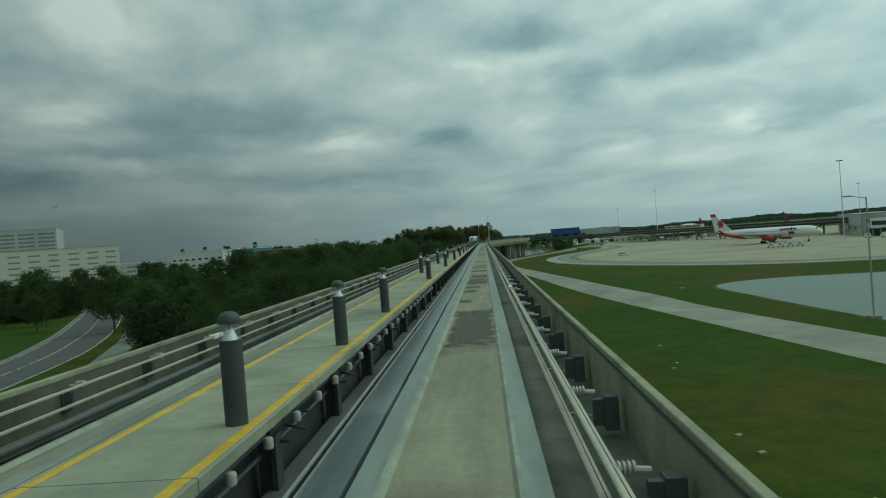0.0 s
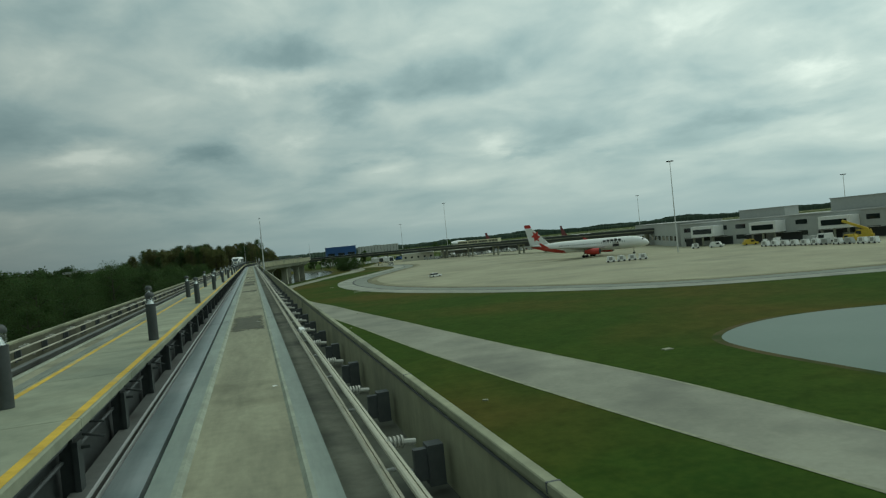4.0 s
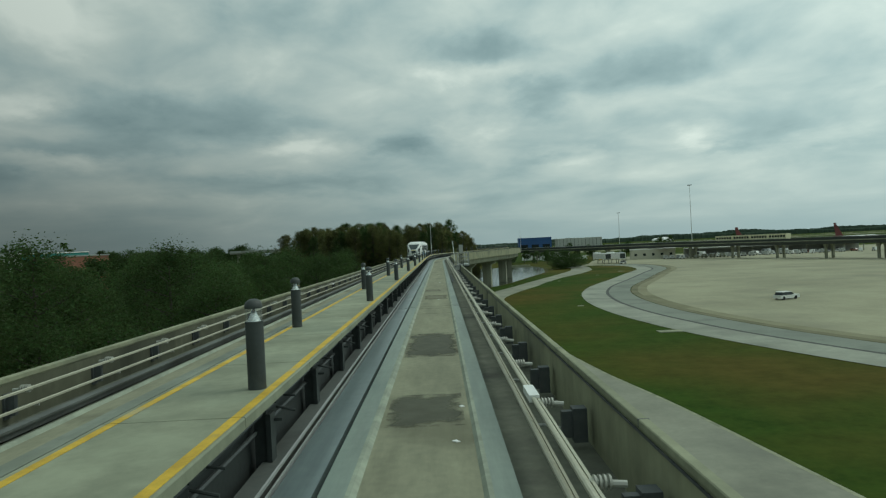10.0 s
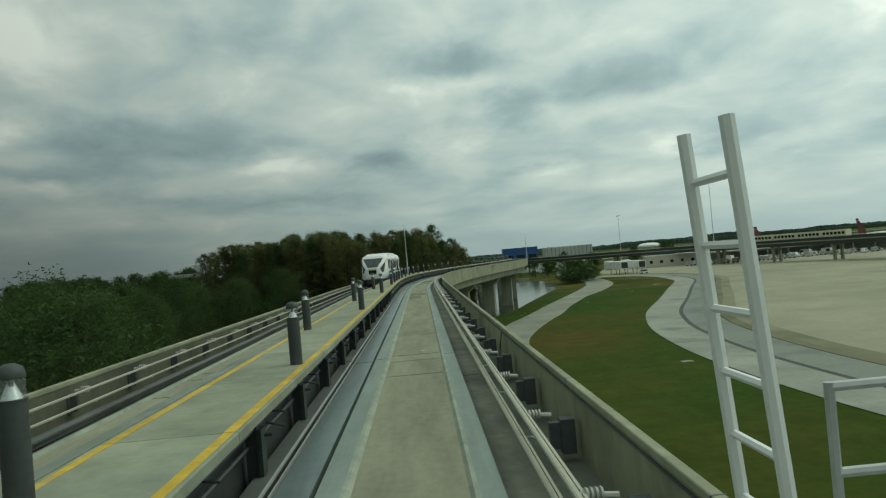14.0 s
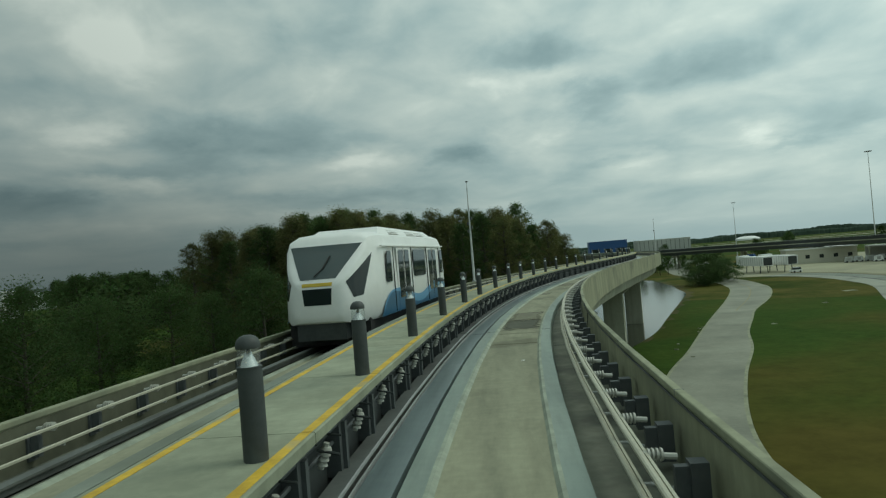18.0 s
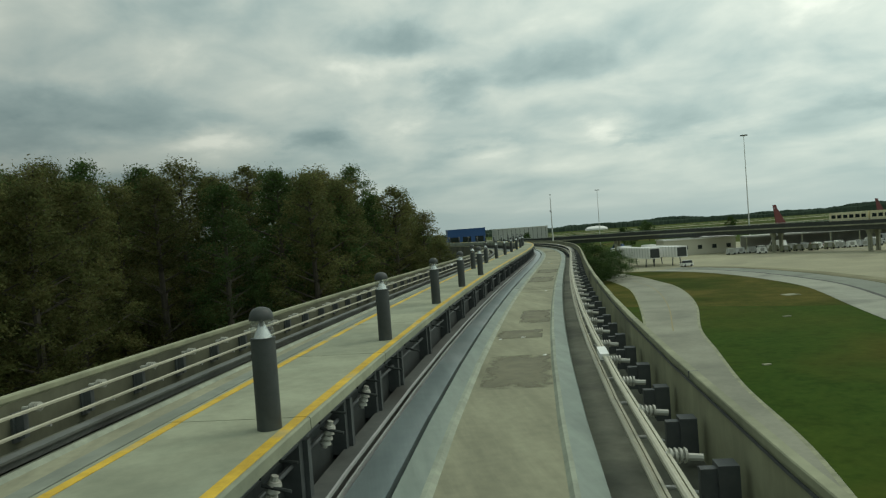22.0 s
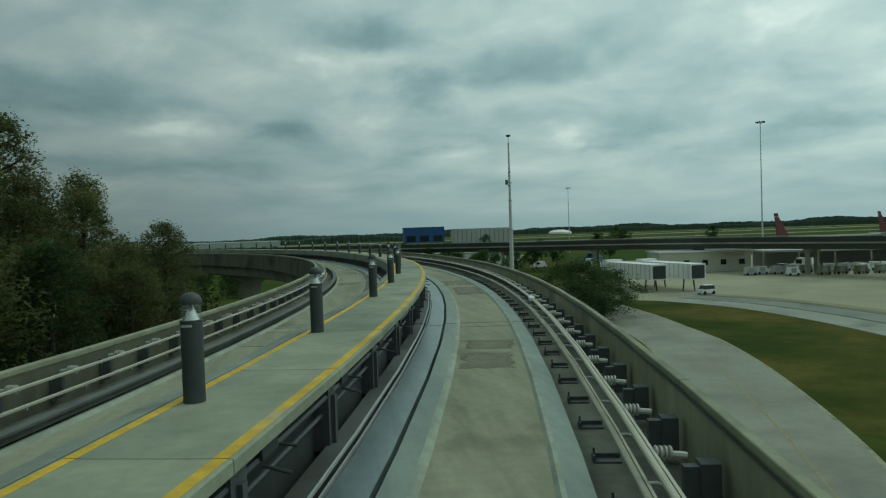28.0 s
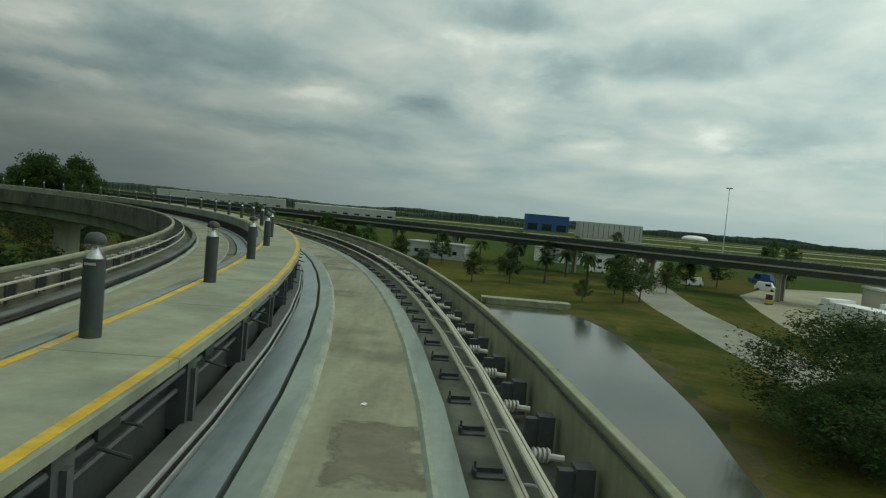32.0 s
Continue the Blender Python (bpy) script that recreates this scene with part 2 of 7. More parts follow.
    if through_light:
        tr = nd.new("ShaderNodeBsdfTranslucent")
        lk.new(col, tr.inputs["Color"])
        ms = nd.new("ShaderNodeMixShader")
        ms.inputs[0].default_value = through_light
        lk.new(bs.outputs[0], ms.inputs[1])
        lk.new(tr.outputs[0], ms.inputs[2])
        lk.new(ms.outputs[0], nd["Material Output"].inputs["Surface"])
    if bump:
        bp = nd.new("ShaderNodeBump")
        bp.inputs["Strength"].default_value, bp.inputs["Distance"].default_value = bump, 0.02
        lk.new(n2.outputs[0], bp.inputs["Height"])
        lk.new(bp.outputs[0], bs.inputs["Normal"])
    return m


def glass_mat(name, tint, rough=0.05):
    m = mat(name, tint, tint, rough, bump=0)
    m.node_tree.nodes["Principled BSDF"].inputs["Specular IOR Level"].default_value = 0.42
    return m


M_GRASS = mat("grass", (0.028, 0.062, 0.010), (0.050, 0.077, 0.013), 0.95, 0.06, 1.4, 0.5, spots=((0.080, 0.070, 0.017), 0.022, 0.47, 0.66), spec=0.03, grime=0.35)
M_APRON = mat("apron_concrete", (0.259, 0.252, 0.163), (0.320, 0.315, 0.205), 0.9, 0.03, 1.2, 0.1, spots=((0.199, 0.194, 0.131), 0.05, 0.55, 0.75), grime=0.04)
M_APRON_EDGE = mat("apron_shoulder", (0.230, 0.245, 0.198), (0.298, 0.315, 0.249), 0.85, 0.06, 2.0, 0.1, spots=((0.154, 0.165, 0.138), 0.12, 0.55, 0.72), grime=0.1)
M_ROAD = mat("road_concrete", (0.211, 0.220, 0.168), (0.269, 0.275, 0.211), 0.9, 0.08, 2.5, 0.1, spots=((0.163, 0.170, 0.133), 0.1, 0.5, 0.7), grime=0.12)
M_ASPHALT = mat("asphalt", (0.058, 0.060, 0.054), (0.084, 0.086, 0.078), 0.9, 0.2, 6.0, 0.2)
M_TAR = mat("old_tar", (0.040, 0.044, 0.040), (0.075, 0.080, 0.072), 0.9, 0.3, 4.0, 0.2, spots=((0.085, 0.092, 0.080), 0.25, 0.58, 0.72))
M_WHITE_LINE = mat("white_marking", (0.52, 0.52, 0.49), (0.62, 0.62, 0.58), 0.8, 1.0, 9.0, 0.05)
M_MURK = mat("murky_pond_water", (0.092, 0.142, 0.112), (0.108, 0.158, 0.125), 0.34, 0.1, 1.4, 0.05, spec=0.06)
M_WATER = mat("pond_water", (0.036, 0.044, 0.031), (0.054, 0.060, 0.042), 0.12, 0.1, 1.4, 0.05, spec=0.38)
M_SLAB = mat("slab_concrete", (0.214, 0.217, 0.152), (0.294, 0.297, 0.204), 0.85, 0.5, 6.0, 0.12, spots=((0.165, 0.165, 0.112), 0.27, 0.58, 0.66), rnd=0.06, spec=0.25, grime=0.9, streak=(2.2, 0.35, 1))
M_PAD = mat("running_pad_concrete", (0.192, 0.238, 0.206), (0.245, 0.294, 0.250), 0.6, 0.5, 5.0, 0.08, spots=((0.177, 0.225, 0.195), 0.35, 0.5, 0.7), grime=0.9, streak=(2.5, 0.25, 1))
M_PAD_EDGE = mat("pad_chamfer_concrete", (0.252, 0.285, 0.225), (0.323, 0.360, 0.281), 0.85, 0.8, 8.0, 0.12, grime=1.6)
M_CHANNEL = mat("steel_guide_plate", (0.155, 0.20, 0.205), (0.22, 0.27, 0.27), 0.32, 0.5, 4.0, 0.04, metal=0.25, spots=((0.30, 0.34, 0.34), 0.4, 0.58, 0.74), grime=1.0, streak=(3.0, 0.2, 1))
M_FLOOR = mat("deck_floor_concrete", (0.118, 0.125, 0.098), (0.185, 0.192, 0.150), 0.9, 0.4, 5.0, 0.15, spots=((0.075, 0.080, 0.066), 0.5, 0.52, 0.70), spec=0.2, grime=1.2)
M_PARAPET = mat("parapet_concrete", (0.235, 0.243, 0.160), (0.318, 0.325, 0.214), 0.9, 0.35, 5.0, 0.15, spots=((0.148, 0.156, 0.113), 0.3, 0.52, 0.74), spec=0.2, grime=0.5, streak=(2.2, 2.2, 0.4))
# parapet concrete again, with the shade on the left wall put into its colour
M_PARAPET_SHADED = mat("shaded_parapet_concrete", (0.098, 0.102, 0.072), (0.140, 0.144, 0.100), 0.9, 0.35, 5.0, 0.15, spots=((0.050, 0.054, 0.040), 0.3, 0.5, 0.72), spec=0.2, grime=0.5, streak=(2.2, 2.2, 0.4))
M_COPING = mat("parapet_coping", (0.250, 0.265, 0.181), (0.322, 0.335, 0.228), 0.9, 0.6, 8.0, 0.15, spots=((0.182, 0.195, 0.138), 0.5, 0.5, 0.72), spec=0.2, grime=1.4)
M_GIRDER = mat("girder_concrete", (0.259, 0.270, 0.202), (0.336, 0.345, 0.258), 0.9, 0.25, 4.0, 0.12, spots=((0.192, 0.200, 0.155), 0.2, 0.52, 0.72), grime=0.3, streak=(2.0, 2.0, 0.3))
M_WALK = mat("walkway_concrete", (0.243, 0.264, 0.190), (0.300, 0.321, 0.230), 0.85, 0.6, 7.0, 0.1, spots=((0.212, 0.240, 0.180), 0.4, 0.5, 0.7), rnd=0.07, spec=0.2, grime=1.1)
M_YELLOW = mat("yellow_line_paint", (0.50, 0.315, 0.020), (0.62, 0.41, 0.03), 0.7, 1.5, 14.0, 0.1, spots=((0.40, 0.33, 0.14), 1.4, 0.58, 0.68), grime=3.0)
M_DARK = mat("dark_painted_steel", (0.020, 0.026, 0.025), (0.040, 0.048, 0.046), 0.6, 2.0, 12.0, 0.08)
M_POST = mat("bollard_paint", (0.030, 0.038, 0.036), (0.052, 0.062, 0.058), 0.55, 2.0, 14.0, 0.06, grime=3.0)
M_CHROME = mat("reflector_cone", (0.62, 0.63, 0.62), (0.72, 0.73, 0.72), 0.25, 3.0, 20.0, 0.02, metal=0.8)
M_GALV = mat("galvanised_steel", (0.34, 0.36, 0.35), (0.46, 0.48, 0.46), 0.45, 2.0, 16.0, 0.06, metal=0.35)
M_RAIL = mat("power_rail_cover", (0.36, 0.355, 0.27), (0.46, 0.45, 0.35), 0.55, 1.0, 10.0, 0.05)
M_INSUL = mat("insulator_ceramic", (0.357, 0.365, 0.323), (0.442, 0.451, 0.399), 0.35, 2.0, 14.0, 0.02)
M_BOX = mat("bracket_box_steel", (0.055, 0.065, 0.066), (0.090, 0.100, 0.100), 0.6, 1.5, 9.0, 0.06, grime=2.0)
M_POLE = mat("antenna_pole_paint", (0.50, 0.52, 0.50), (0.60, 0.62, 0.60), 0.45, 0.8, 9.0, 0.04)
M_WHITE = mat("white_paint", (0.72, 0.74, 0.71), (0.80, 0.81, 0.78), 0.35, 0.6, 6.0, 0.02)
M_BLUE = mat("deep_blue_paint", (0.012, 0.085, 0.170), (0.018, 0.105, 0.200), 0.35, 0.6, 6.0, 0.02)
M_LBLUE = mat("light_blue_paint", (0.09, 0.26, 0.44), (0.12, 0.31, 0.50), 0.35, 0.6, 6.0, 0.02)
M_GLASS = glass_mat("dark_tinted_glass", (0.018, 0.026, 0.026))
M_PANE = glass_mat("grey_reflecting_panes", (0.20, 0.23, 0.22), 0.25)
M_SCREEN = glass_mat("windscreen_glass", (0.055, 0.075, 0.075), 0.08)
M_RUBBER = mat("black_rubber", (0.012, 0.013, 0.013), (0.022, 0.023, 0.023), 0.8, 3.0, 15.0, 0.1)
M_RED = mat("red_paint", (0.42, 0.035, 0.025), (0.50, 0.05, 0.035), 0.4, 0.5, 5.0, 0.02)
M_DEEPRED = mat("dark_red_paint", (0.13, 0.024, 0.024), (0.17, 0.034, 0.032), 0.5, 0.5, 5.0, 0.02)
M_BEIGE = mat("beige_render", (0.47, 0.46, 0.37), (0.55, 0.54, 0.44), 0.9, 0.2, 4.0, 0.08)
M_CREAM = mat("cream_train_paint", (0.66, 0.63, 0.42), (0.74, 0.70, 0.48), 0.5, 0.3, 4.0, 0.03)
M_ROOF = mat("flat_roof_grey", (0.30, 0.31, 0.29), (0.40, 0.41, 0.38), 0.8, 0.1, 2.0, 0.05)
M_WALLGREY = mat("grey_cladding", (0.36, 0.38, 0.36), (0.46, 0.48, 0.45), 0.7, 0.05, 1.0, 0.05, streak=(1, 1, 0.2))
M_HANGBLUE = mat("blue_hangar_cladding", (0.02, 0.075, 0.22), (0.03, 0.10, 0.28), 0.6, 0.05, 1.0, 0.03)
M_BARK = mat("bark", (0.045, 0.040, 0.030), (0.085, 0.075, 0.058), 0.95, 3.0, 20.0, 0.5)
M_LEAF = mat("leaves", (0.037, 0.070, 0.022), (0.080, 0.124, 0.040), 0.6, 0.6, 5.0, 0.0, rnd=0.25, island=0.35, spec=0.12, through_light=0.5)
M_LEAF_RUST = mat("rusty_cypress_leaves", (0.063, 0.088, 0.032), (0.160, 0.154, 0.059), 0.6, 0.5, 5.0, 0.0, rnd=0.25, island=0.35, spec=0.12, through_light=0.6)
# foliage paled towards blue grey: the haze of distance is in the colour
M_HAZY_WOOD = mat("far_wood", (0.055, 0.084, 0.064), (0.095, 0.128, 0.096), 0.95, 0.03, 0.4, 0.0, spec=0.05)
M_VERGE = mat("gravel_verge", (0.205, 0.198, 0.128), (0.268, 0.258, 0.170), 0.95, 0.15, 3.0, 0.2, spots=((0.150, 0.148, 0.092), 0.06, 0.5, 0.7), spec=0.1)
M_VERGE_IN = mat("dark_gravel_verge", (0.145, 0.142, 0.090), (0.205, 0.198, 0.130), 0.95, 0.15, 3.0, 0.2, spots=((0.110, 0.112, 0.070), 0.09, 0.5, 0.7), spec=0.1)
M_LENS = bpy.data.materials.new("clear_lens")
M_LENS.use_nodes = True
l_tr = M_LENS.node_tree.nodes.new("ShaderNodeBsdfTransparent")
l_tr.inputs["Color"].default_value = (0.90, 0.93, 0.92, 1)
l_mix = M_LENS.node_tree.nodes.new("ShaderNodeMixShader")
l_mix.inputs[0].default_value = 0.10
M_LENS.node_tree.nodes["Principled BSDF"].inputs["Roughness"].default_value = 0.12
M_LENS.node_tree.links.new(l_tr.outputs[0], l_mix.inputs[1])
M_LENS.node_tree.links.new(M_LENS.node_tree.nodes["Principled BSDF"].outputs[0], l_mix.inputs[2])
M_LENS.node_tree.links.new(l_mix.outputs[0], M_LENS.node_tree.nodes["Material Output"].inputs["Surface"])


def stain_mat(name, colour):
    """Dark damp concrete that fades out raggedly towards the patch's rim."""
    m = bpy.data.materials.new(name)
    m.use_nodes = True
    nd, lk = m.node_tree.nodes, m.node_tree.links
    bs = nd["Principled BSDF"]
    bs.inputs["Roughness"].default_value = 0.7
    bs.inputs["Specular IOR Level"].default_value = 0.2
    co = nd.new("ShaderNodeTexCoord")
    n1 = nd.new("ShaderNodeTexNoise")
    n1.inputs["Scale"].default_value, n1.inputs["Detail"].default_value = 2.2, 7
    n1.inputs["Roughness"].default_value = 0.65
    lk.new(co.outputs["Object"], n1.inputs["Vector"])
    sh = nd.new("ShaderNodeVectorMath")
    sh.operation = "MULTIPLY_ADD"
    sh.inputs[1].default_value, sh.inputs[2].default_value = (2.0, 2.0, 0.0), (-1.0, -1.0, 0.0)
    lk.new(co.outputs["UV"], sh.inputs[0])
    ab = nd.new("ShaderNodeVectorMath")
    ab.operation = "ABSOLUTE"
    lk.new(sh.outputs[0], ab.inputs[0])
    sp = nd.new("ShaderNodeSeparateXYZ")
    lk.new(ab.outputs[0], sp.inputs[0])
    mx = nd.new("ShaderNodeMath")
    mx.operation = "MAXIMUM"
    lk.new(sp.outputs[0], mx.inputs[0])
    lk.new(sp.outputs[1], mx.inputs[1])
    ad = nd.new("ShaderNodeMath")
    ad.operation = "MULTIPLY_ADD"
    ad.inputs[1].default_value = 1.5
    lk.new(n1.outputs[0], ad.inputs[0])
    lk.new(mx.outputs[0], ad.inputs[2])
    mr = nd.new("ShaderNodeMapRange")
    mr.inputs[1].default_value, mr.inputs[2].default_value = 1.46, 1.80
    mr.inputs[3].default_value, mr.inputs[4].default_value = 0.85, 0.0
    lk.new(ad.outputs[0], mr.inputs[0])
    lk.new(mr.outputs[0], bs.inputs["Alpha"])
    rp = nd.new("ShaderNodeValToRGB")
    rp.color_ramp.elements[0].position, rp.color_ramp.elements[0].color = 0.35, (*[c * 0.8 for c in colour], 1)
    rp.color_ramp.elements[1].position, rp.color_ramp.elements[1].color = 0.65, (*[c * 1.25 for c in colour], 1)
    lk.new(n1.outputs[0], rp.inputs[0])
    lk.new(rp.outputs[0], bs.inputs["Base Color"])
    return m


M_STAIN = stain_mat("dark_damp_stain", (0.092, 0.095, 0.068))
M_STAIN_PALE = stain_mat("old_pale_stain", (0.182, 0.178, 0.122))
M_KERB = mat("weathered_kerb_concrete", (0.185, 0.211, 0.176), (0.246, 0.271, 0.223), 0.9, 0.5, 7.0, 0.15, spots=((0.135, 0.150, 0.118), 0.6, 0.5, 0.7), spec=0.2, grime=1.2)
M_BEAM = mat("dull_steel_beam", (0.070, 0.080, 0.074), (0.115, 0.125, 0.115), 0.65, 0.8, 9.0, 0.08, spots=((0.045, 0.045, 0.04), 0.5, 0.5, 0.7))
M_MUD = mat("muddy_bank", (0.065, 0.060, 0.029), (0.111, 0.094, 0.042), 0.95, 0.3, 3.0, 0.5, spots=((0.039, 0.058, 0.016), 0.12, 0.45, 0.6), spec=0.05)
M_DRY = mat("dry_olive_grass", (0.058, 0.066, 0.014), (0.110, 0.096, 0.026), 0.95, 0.12, 2.0, 0.5, spots=((0.036, 0.054, 0.009), 0.05, 0.46, 0.60), spec=0.03, grime=0.35)
M_SHOULDER2 = mat("old_grey_pavement", (0.182, 0.204, 0.174), (0.238, 0.260, 0.216), 0.9, 0.06, 2.0, 0.1, spots=((0.150, 0.165, 0.14), 0.15, 0.5, 0.7), spec=0.2)
M_FADED = mat("faded_yellow_line", (0.24, 0.21, 0.10), (0.29, 0.25, 0.13), 0.85, 1.0, 9.0, 0.05, grime=2.0)
# leaves darkened in colour to stand for foliage lying in shade
M_SHADED_SCRUB = mat("shaded_scrub_leaves", (0.022, 0.040, 0.013), (0.050, 0.074, 0.023), 0.6, 0.6, 5.0, 0.0, rnd=0.2, island=0.35, spec=0.1, through_light=0.35)
M_TEAL = mat("teal_cladding", (0.03, 0.22, 0.20), (0.05, 0.29, 0.26), 0.6, 0.2, 3.0, 0.03)
M_BRICK = mat("rusty_render", (0.26, 0.11, 0.07), (0.33, 0.15, 0.10), 0.85, 0.3, 4.0, 0.05)
M_YVEH = mat("yellow_vehicle_paint", (0.50, 0.36, 0.03), (0.60, 0.43, 0.05), 0.5, 1.0, 8.0, 0.02)
M_GREY_CAR = mat("silver_car_paint", (0.42, 0.44, 0.44), (0.50, 0.52, 0.52), 0.3, 1.0, 8.0, 0.01, metal=0.3)


# ---- mesh helpers ----
def bm_box(bm, x0, x1, y0, y1, z0, z1, m=None):
    vs = [bm.verts.new((x, y, z)) for z in (z0, z1) for y in (y0, y1) for x in (x0, x1)]
    if m is not None:
        for v in vs:
            v.co = m @ v.co
    for f in ((0, 2, 3, 1), (4, 5, 7, 6), (0, 1, 5, 4), (2, 6, 7, 3), (0, 4, 6, 2), (1, 3, 7, 5)):
        bm.faces.new([vs[i] for i in f])
    return vs


def bm_tube(bm, p0, p1, r0, r1=None, n=10, caps=True):
    r1 = r0 if r1 is None else r1
    p0, p1 = Vector(p0), Vector(p1)
    q = (p1 - p0).to_track_quat("Z", "Y").to_matrix()
    rings = []
    for p, r in ((p0, r0), (p1, r1)):
        rings.append([bm.verts.new(p + q @ Vector((r * math.cos(2 * math.pi * i / n), r * math.sin(2 * math.pi * i / n), 0))) for i in range(n)])
    for i in range(n):
        bm.faces.new((rings[0][i], rings[0][(i + 1) % n], rings[1][(i + 1) % n], rings[1][i]))
    if caps:
        bm.faces.new(rings[0][::-1])
        bm.faces.new(rings[1])


def bm_lathe(bm, prof, n=14):
    """prof: (r, z) pairs from the bottom up, round the z axis."""
    rings = [[bm.verts.new((max(r, 0.0005) * math.cos(2 * math.pi * i / n), max(r, 0.0005) * math.sin(2 * math.pi * i / n), z)) for i in range(n)] for r, z in prof]
    for a, b in zip(rings, rings[1:]):
        for i in range(n):
            bm.faces.new((a[i], a[(i + 1) % n], b[(i + 1) % n], b[i]))
    bm.faces.new(rings[0][::-1])
    bm.faces.new(rings[-1])


def bm_prism(bm, pts, z0, z1, m=None):
    """Upright prism over a plan polygon, counter-clockwise."""
    lo = [bm.verts.new((x, y, z0)) for x, y in pts]
    hi = [bm.verts.new((x, y, z1)) for x, y in pts]
    if m is not None:
        for v in lo + hi:
            v.co = m @ v.co
    bm.faces.new(lo[::-1])
    bm.faces.new(hi)
    k = len(pts)
    for i in range(k):
        bm.faces.new((lo[i], lo[(i + 1) % k], hi[(i + 1) % k], hi[i]))


def bevel(bm, w, seg=2, angle=30):
    es = [e for e in bm.edges if len(e.link_faces) == 2 and e.calc_face_angle(0) > radians(angle)]
    bmesh.ops.bevel(bm, geom=es, offset=w, segments=seg, profile=0.5, affect="EDGES")


def mesh_of(bm, name, material, smooth=False):
    me = bpy.data.meshes.new(name)
    bmesh.ops.recalc_face_normals(bm, faces=bm.faces)
    bm.to_mesh(me)
    bm.free()
    if material is not None:
        me.materials.append(material)
    if smooth:
        for p in me.polygons:
            p.use_smooth = True
        me.set_sharp_from_angle(angle=radians(40))
    return me


def part(name, bm, material, parent, label="", smooth=False):
    ob = new(name, mesh_of(bm, name, material, smooth))
    ob.parent = parent
    if label:
        ob["label"] = label
    return ob


def part_mesh(name, me, parent, m=None, label=""):
    ob = new(name, me)
    ob.parent = parent
    if m is not None:
        ob.matrix_basis = m
    if label:
        ob["label"] = label
    return ob


def struct(name, bm, material, label, category, smooth=False):
    return tagged(new(name, mesh_of(bm, name, material, smooth)), label, category, "", "structure")


def thing(name, m, label, category, group=""):
    ob = new(name)
    ob.empty_display_size = 0.3
    ob.matrix_basis = m
    return tagged(ob, label, category, group)


# ---- the guideway's line: s metres along it, u metres to the right, z metres over the walkway ----
ZW = 11.5
NODES = ((290, 0), (310, 0), (325, 30.4), (340, 57.9), (355, 54.9), (370, 41.8), (385, 17.0), (400, 6.9), (415, -10.6), (430, -38.3), (445, -68.8), (460, -90.0), (475, -75.9), (490, -78.6), (505, -92.9), (520, -94.2), (535, -90.5), (550, -87.4), (565, -85.0), (580, -83.2), (595, -82.0), (610, -81.4))
DS = 1.0
_s = np.arange(-80, 760, DS)
_k = np.interp(_s, [a for a, b in NODES], [b * 1e-4 for a, b in NODES], left=0.0)
_k = np.where(_s > 612, np.clip(-0.00814 * (1 - (_s - 612) / 40), -0.00814, 0), _k)
_h = np.concatenate([[0], np.cumsum((_k[1:] + _k[:-1]) / 2 * DS)])
_x = np.concatenate([[0], np.cumsum((np.sin(_h[1:]) + np.sin(_h[:-1])) / 2 * DS)])
_y = np.concatenate([[0], np.cumsum((np.cos(_h[1:]) + np.cos(_h[:-1])) / 2 * DS)]) - 80


def at(s, u=0.0, z=0.0):
    h = float(np.interp(s, _s, _h))
    return Vector((float(np.interp(s, _s, _x)) + u * math.cos(h), float(np.interp(s, _s, _y)) - u * math.sin(h), ZW + z))


def frame_at(s, u=0.0, z=0.0, turn=0.0):
    """The pose at that place whose y axis runs along the guideway."""
    h = float(np.interp(s, _s, _h))
    return Matrix.Translation(at(s, u, z)) @ Matrix.Rotation(-h + radians(turn), 4, "Z")


S0, S1 = -70.0, 640.0


def stations(s0, s1):
    out, s = [s0], s0
    while s < s1 - 1e-6:
        step = 20.0 if s < 290 else 4.0
        s = min(s1, s + step, 300.0 if s < 300 - 1e-6 else 1e9)
        out.append(s)
    return out


def sweep(bm, prof, s0=S0, s1=S1, closed=True):
    """A profile of (u, z) points carried along the guideway."""
    rings = [[bm.verts.new(at(s, u, z)) for u, z in prof] for s in stations(s0, s1)]
    n = len(prof)
    for a, b in zip(rings, rings[1:]):
        for i in range(n if closed else n - 1):
            bm.faces.new((a[i], a[(i + 1) % n], b[(i + 1) % n], b[i]))
    if closed:
        bm.faces.new(rings[0][::-1])
        bm.faces.new(rings[-1])


def rect(u0, u1, z0, z1):
    return [(u0, z0), (u1, z0), (u1, z1), (u0, z1)]


MID = -4.70           # the other track's centre line


def other(prof):
    return [(MID - u, z) for u, z in prof]


def swept(name, profs, material, label, category, s0=S0, s1=S1):
    bm = bmesh.new()
    for p in profs:
        sweep(bm, p, s0, s1)
    return struct(name, bm, material, label, category)


# ---- ground, roads, water ----
def sheet(name, pts, z, material, label, category, thick=0.0):
    bm = bmesh.new()
    if thick:
        bm_prism(bm, pts, z - thick, z)
    else:
        bm.faces.new([bm.verts.new((x, y, z)) for x, y in pts])
    return struct(name, bm, material, label, category)


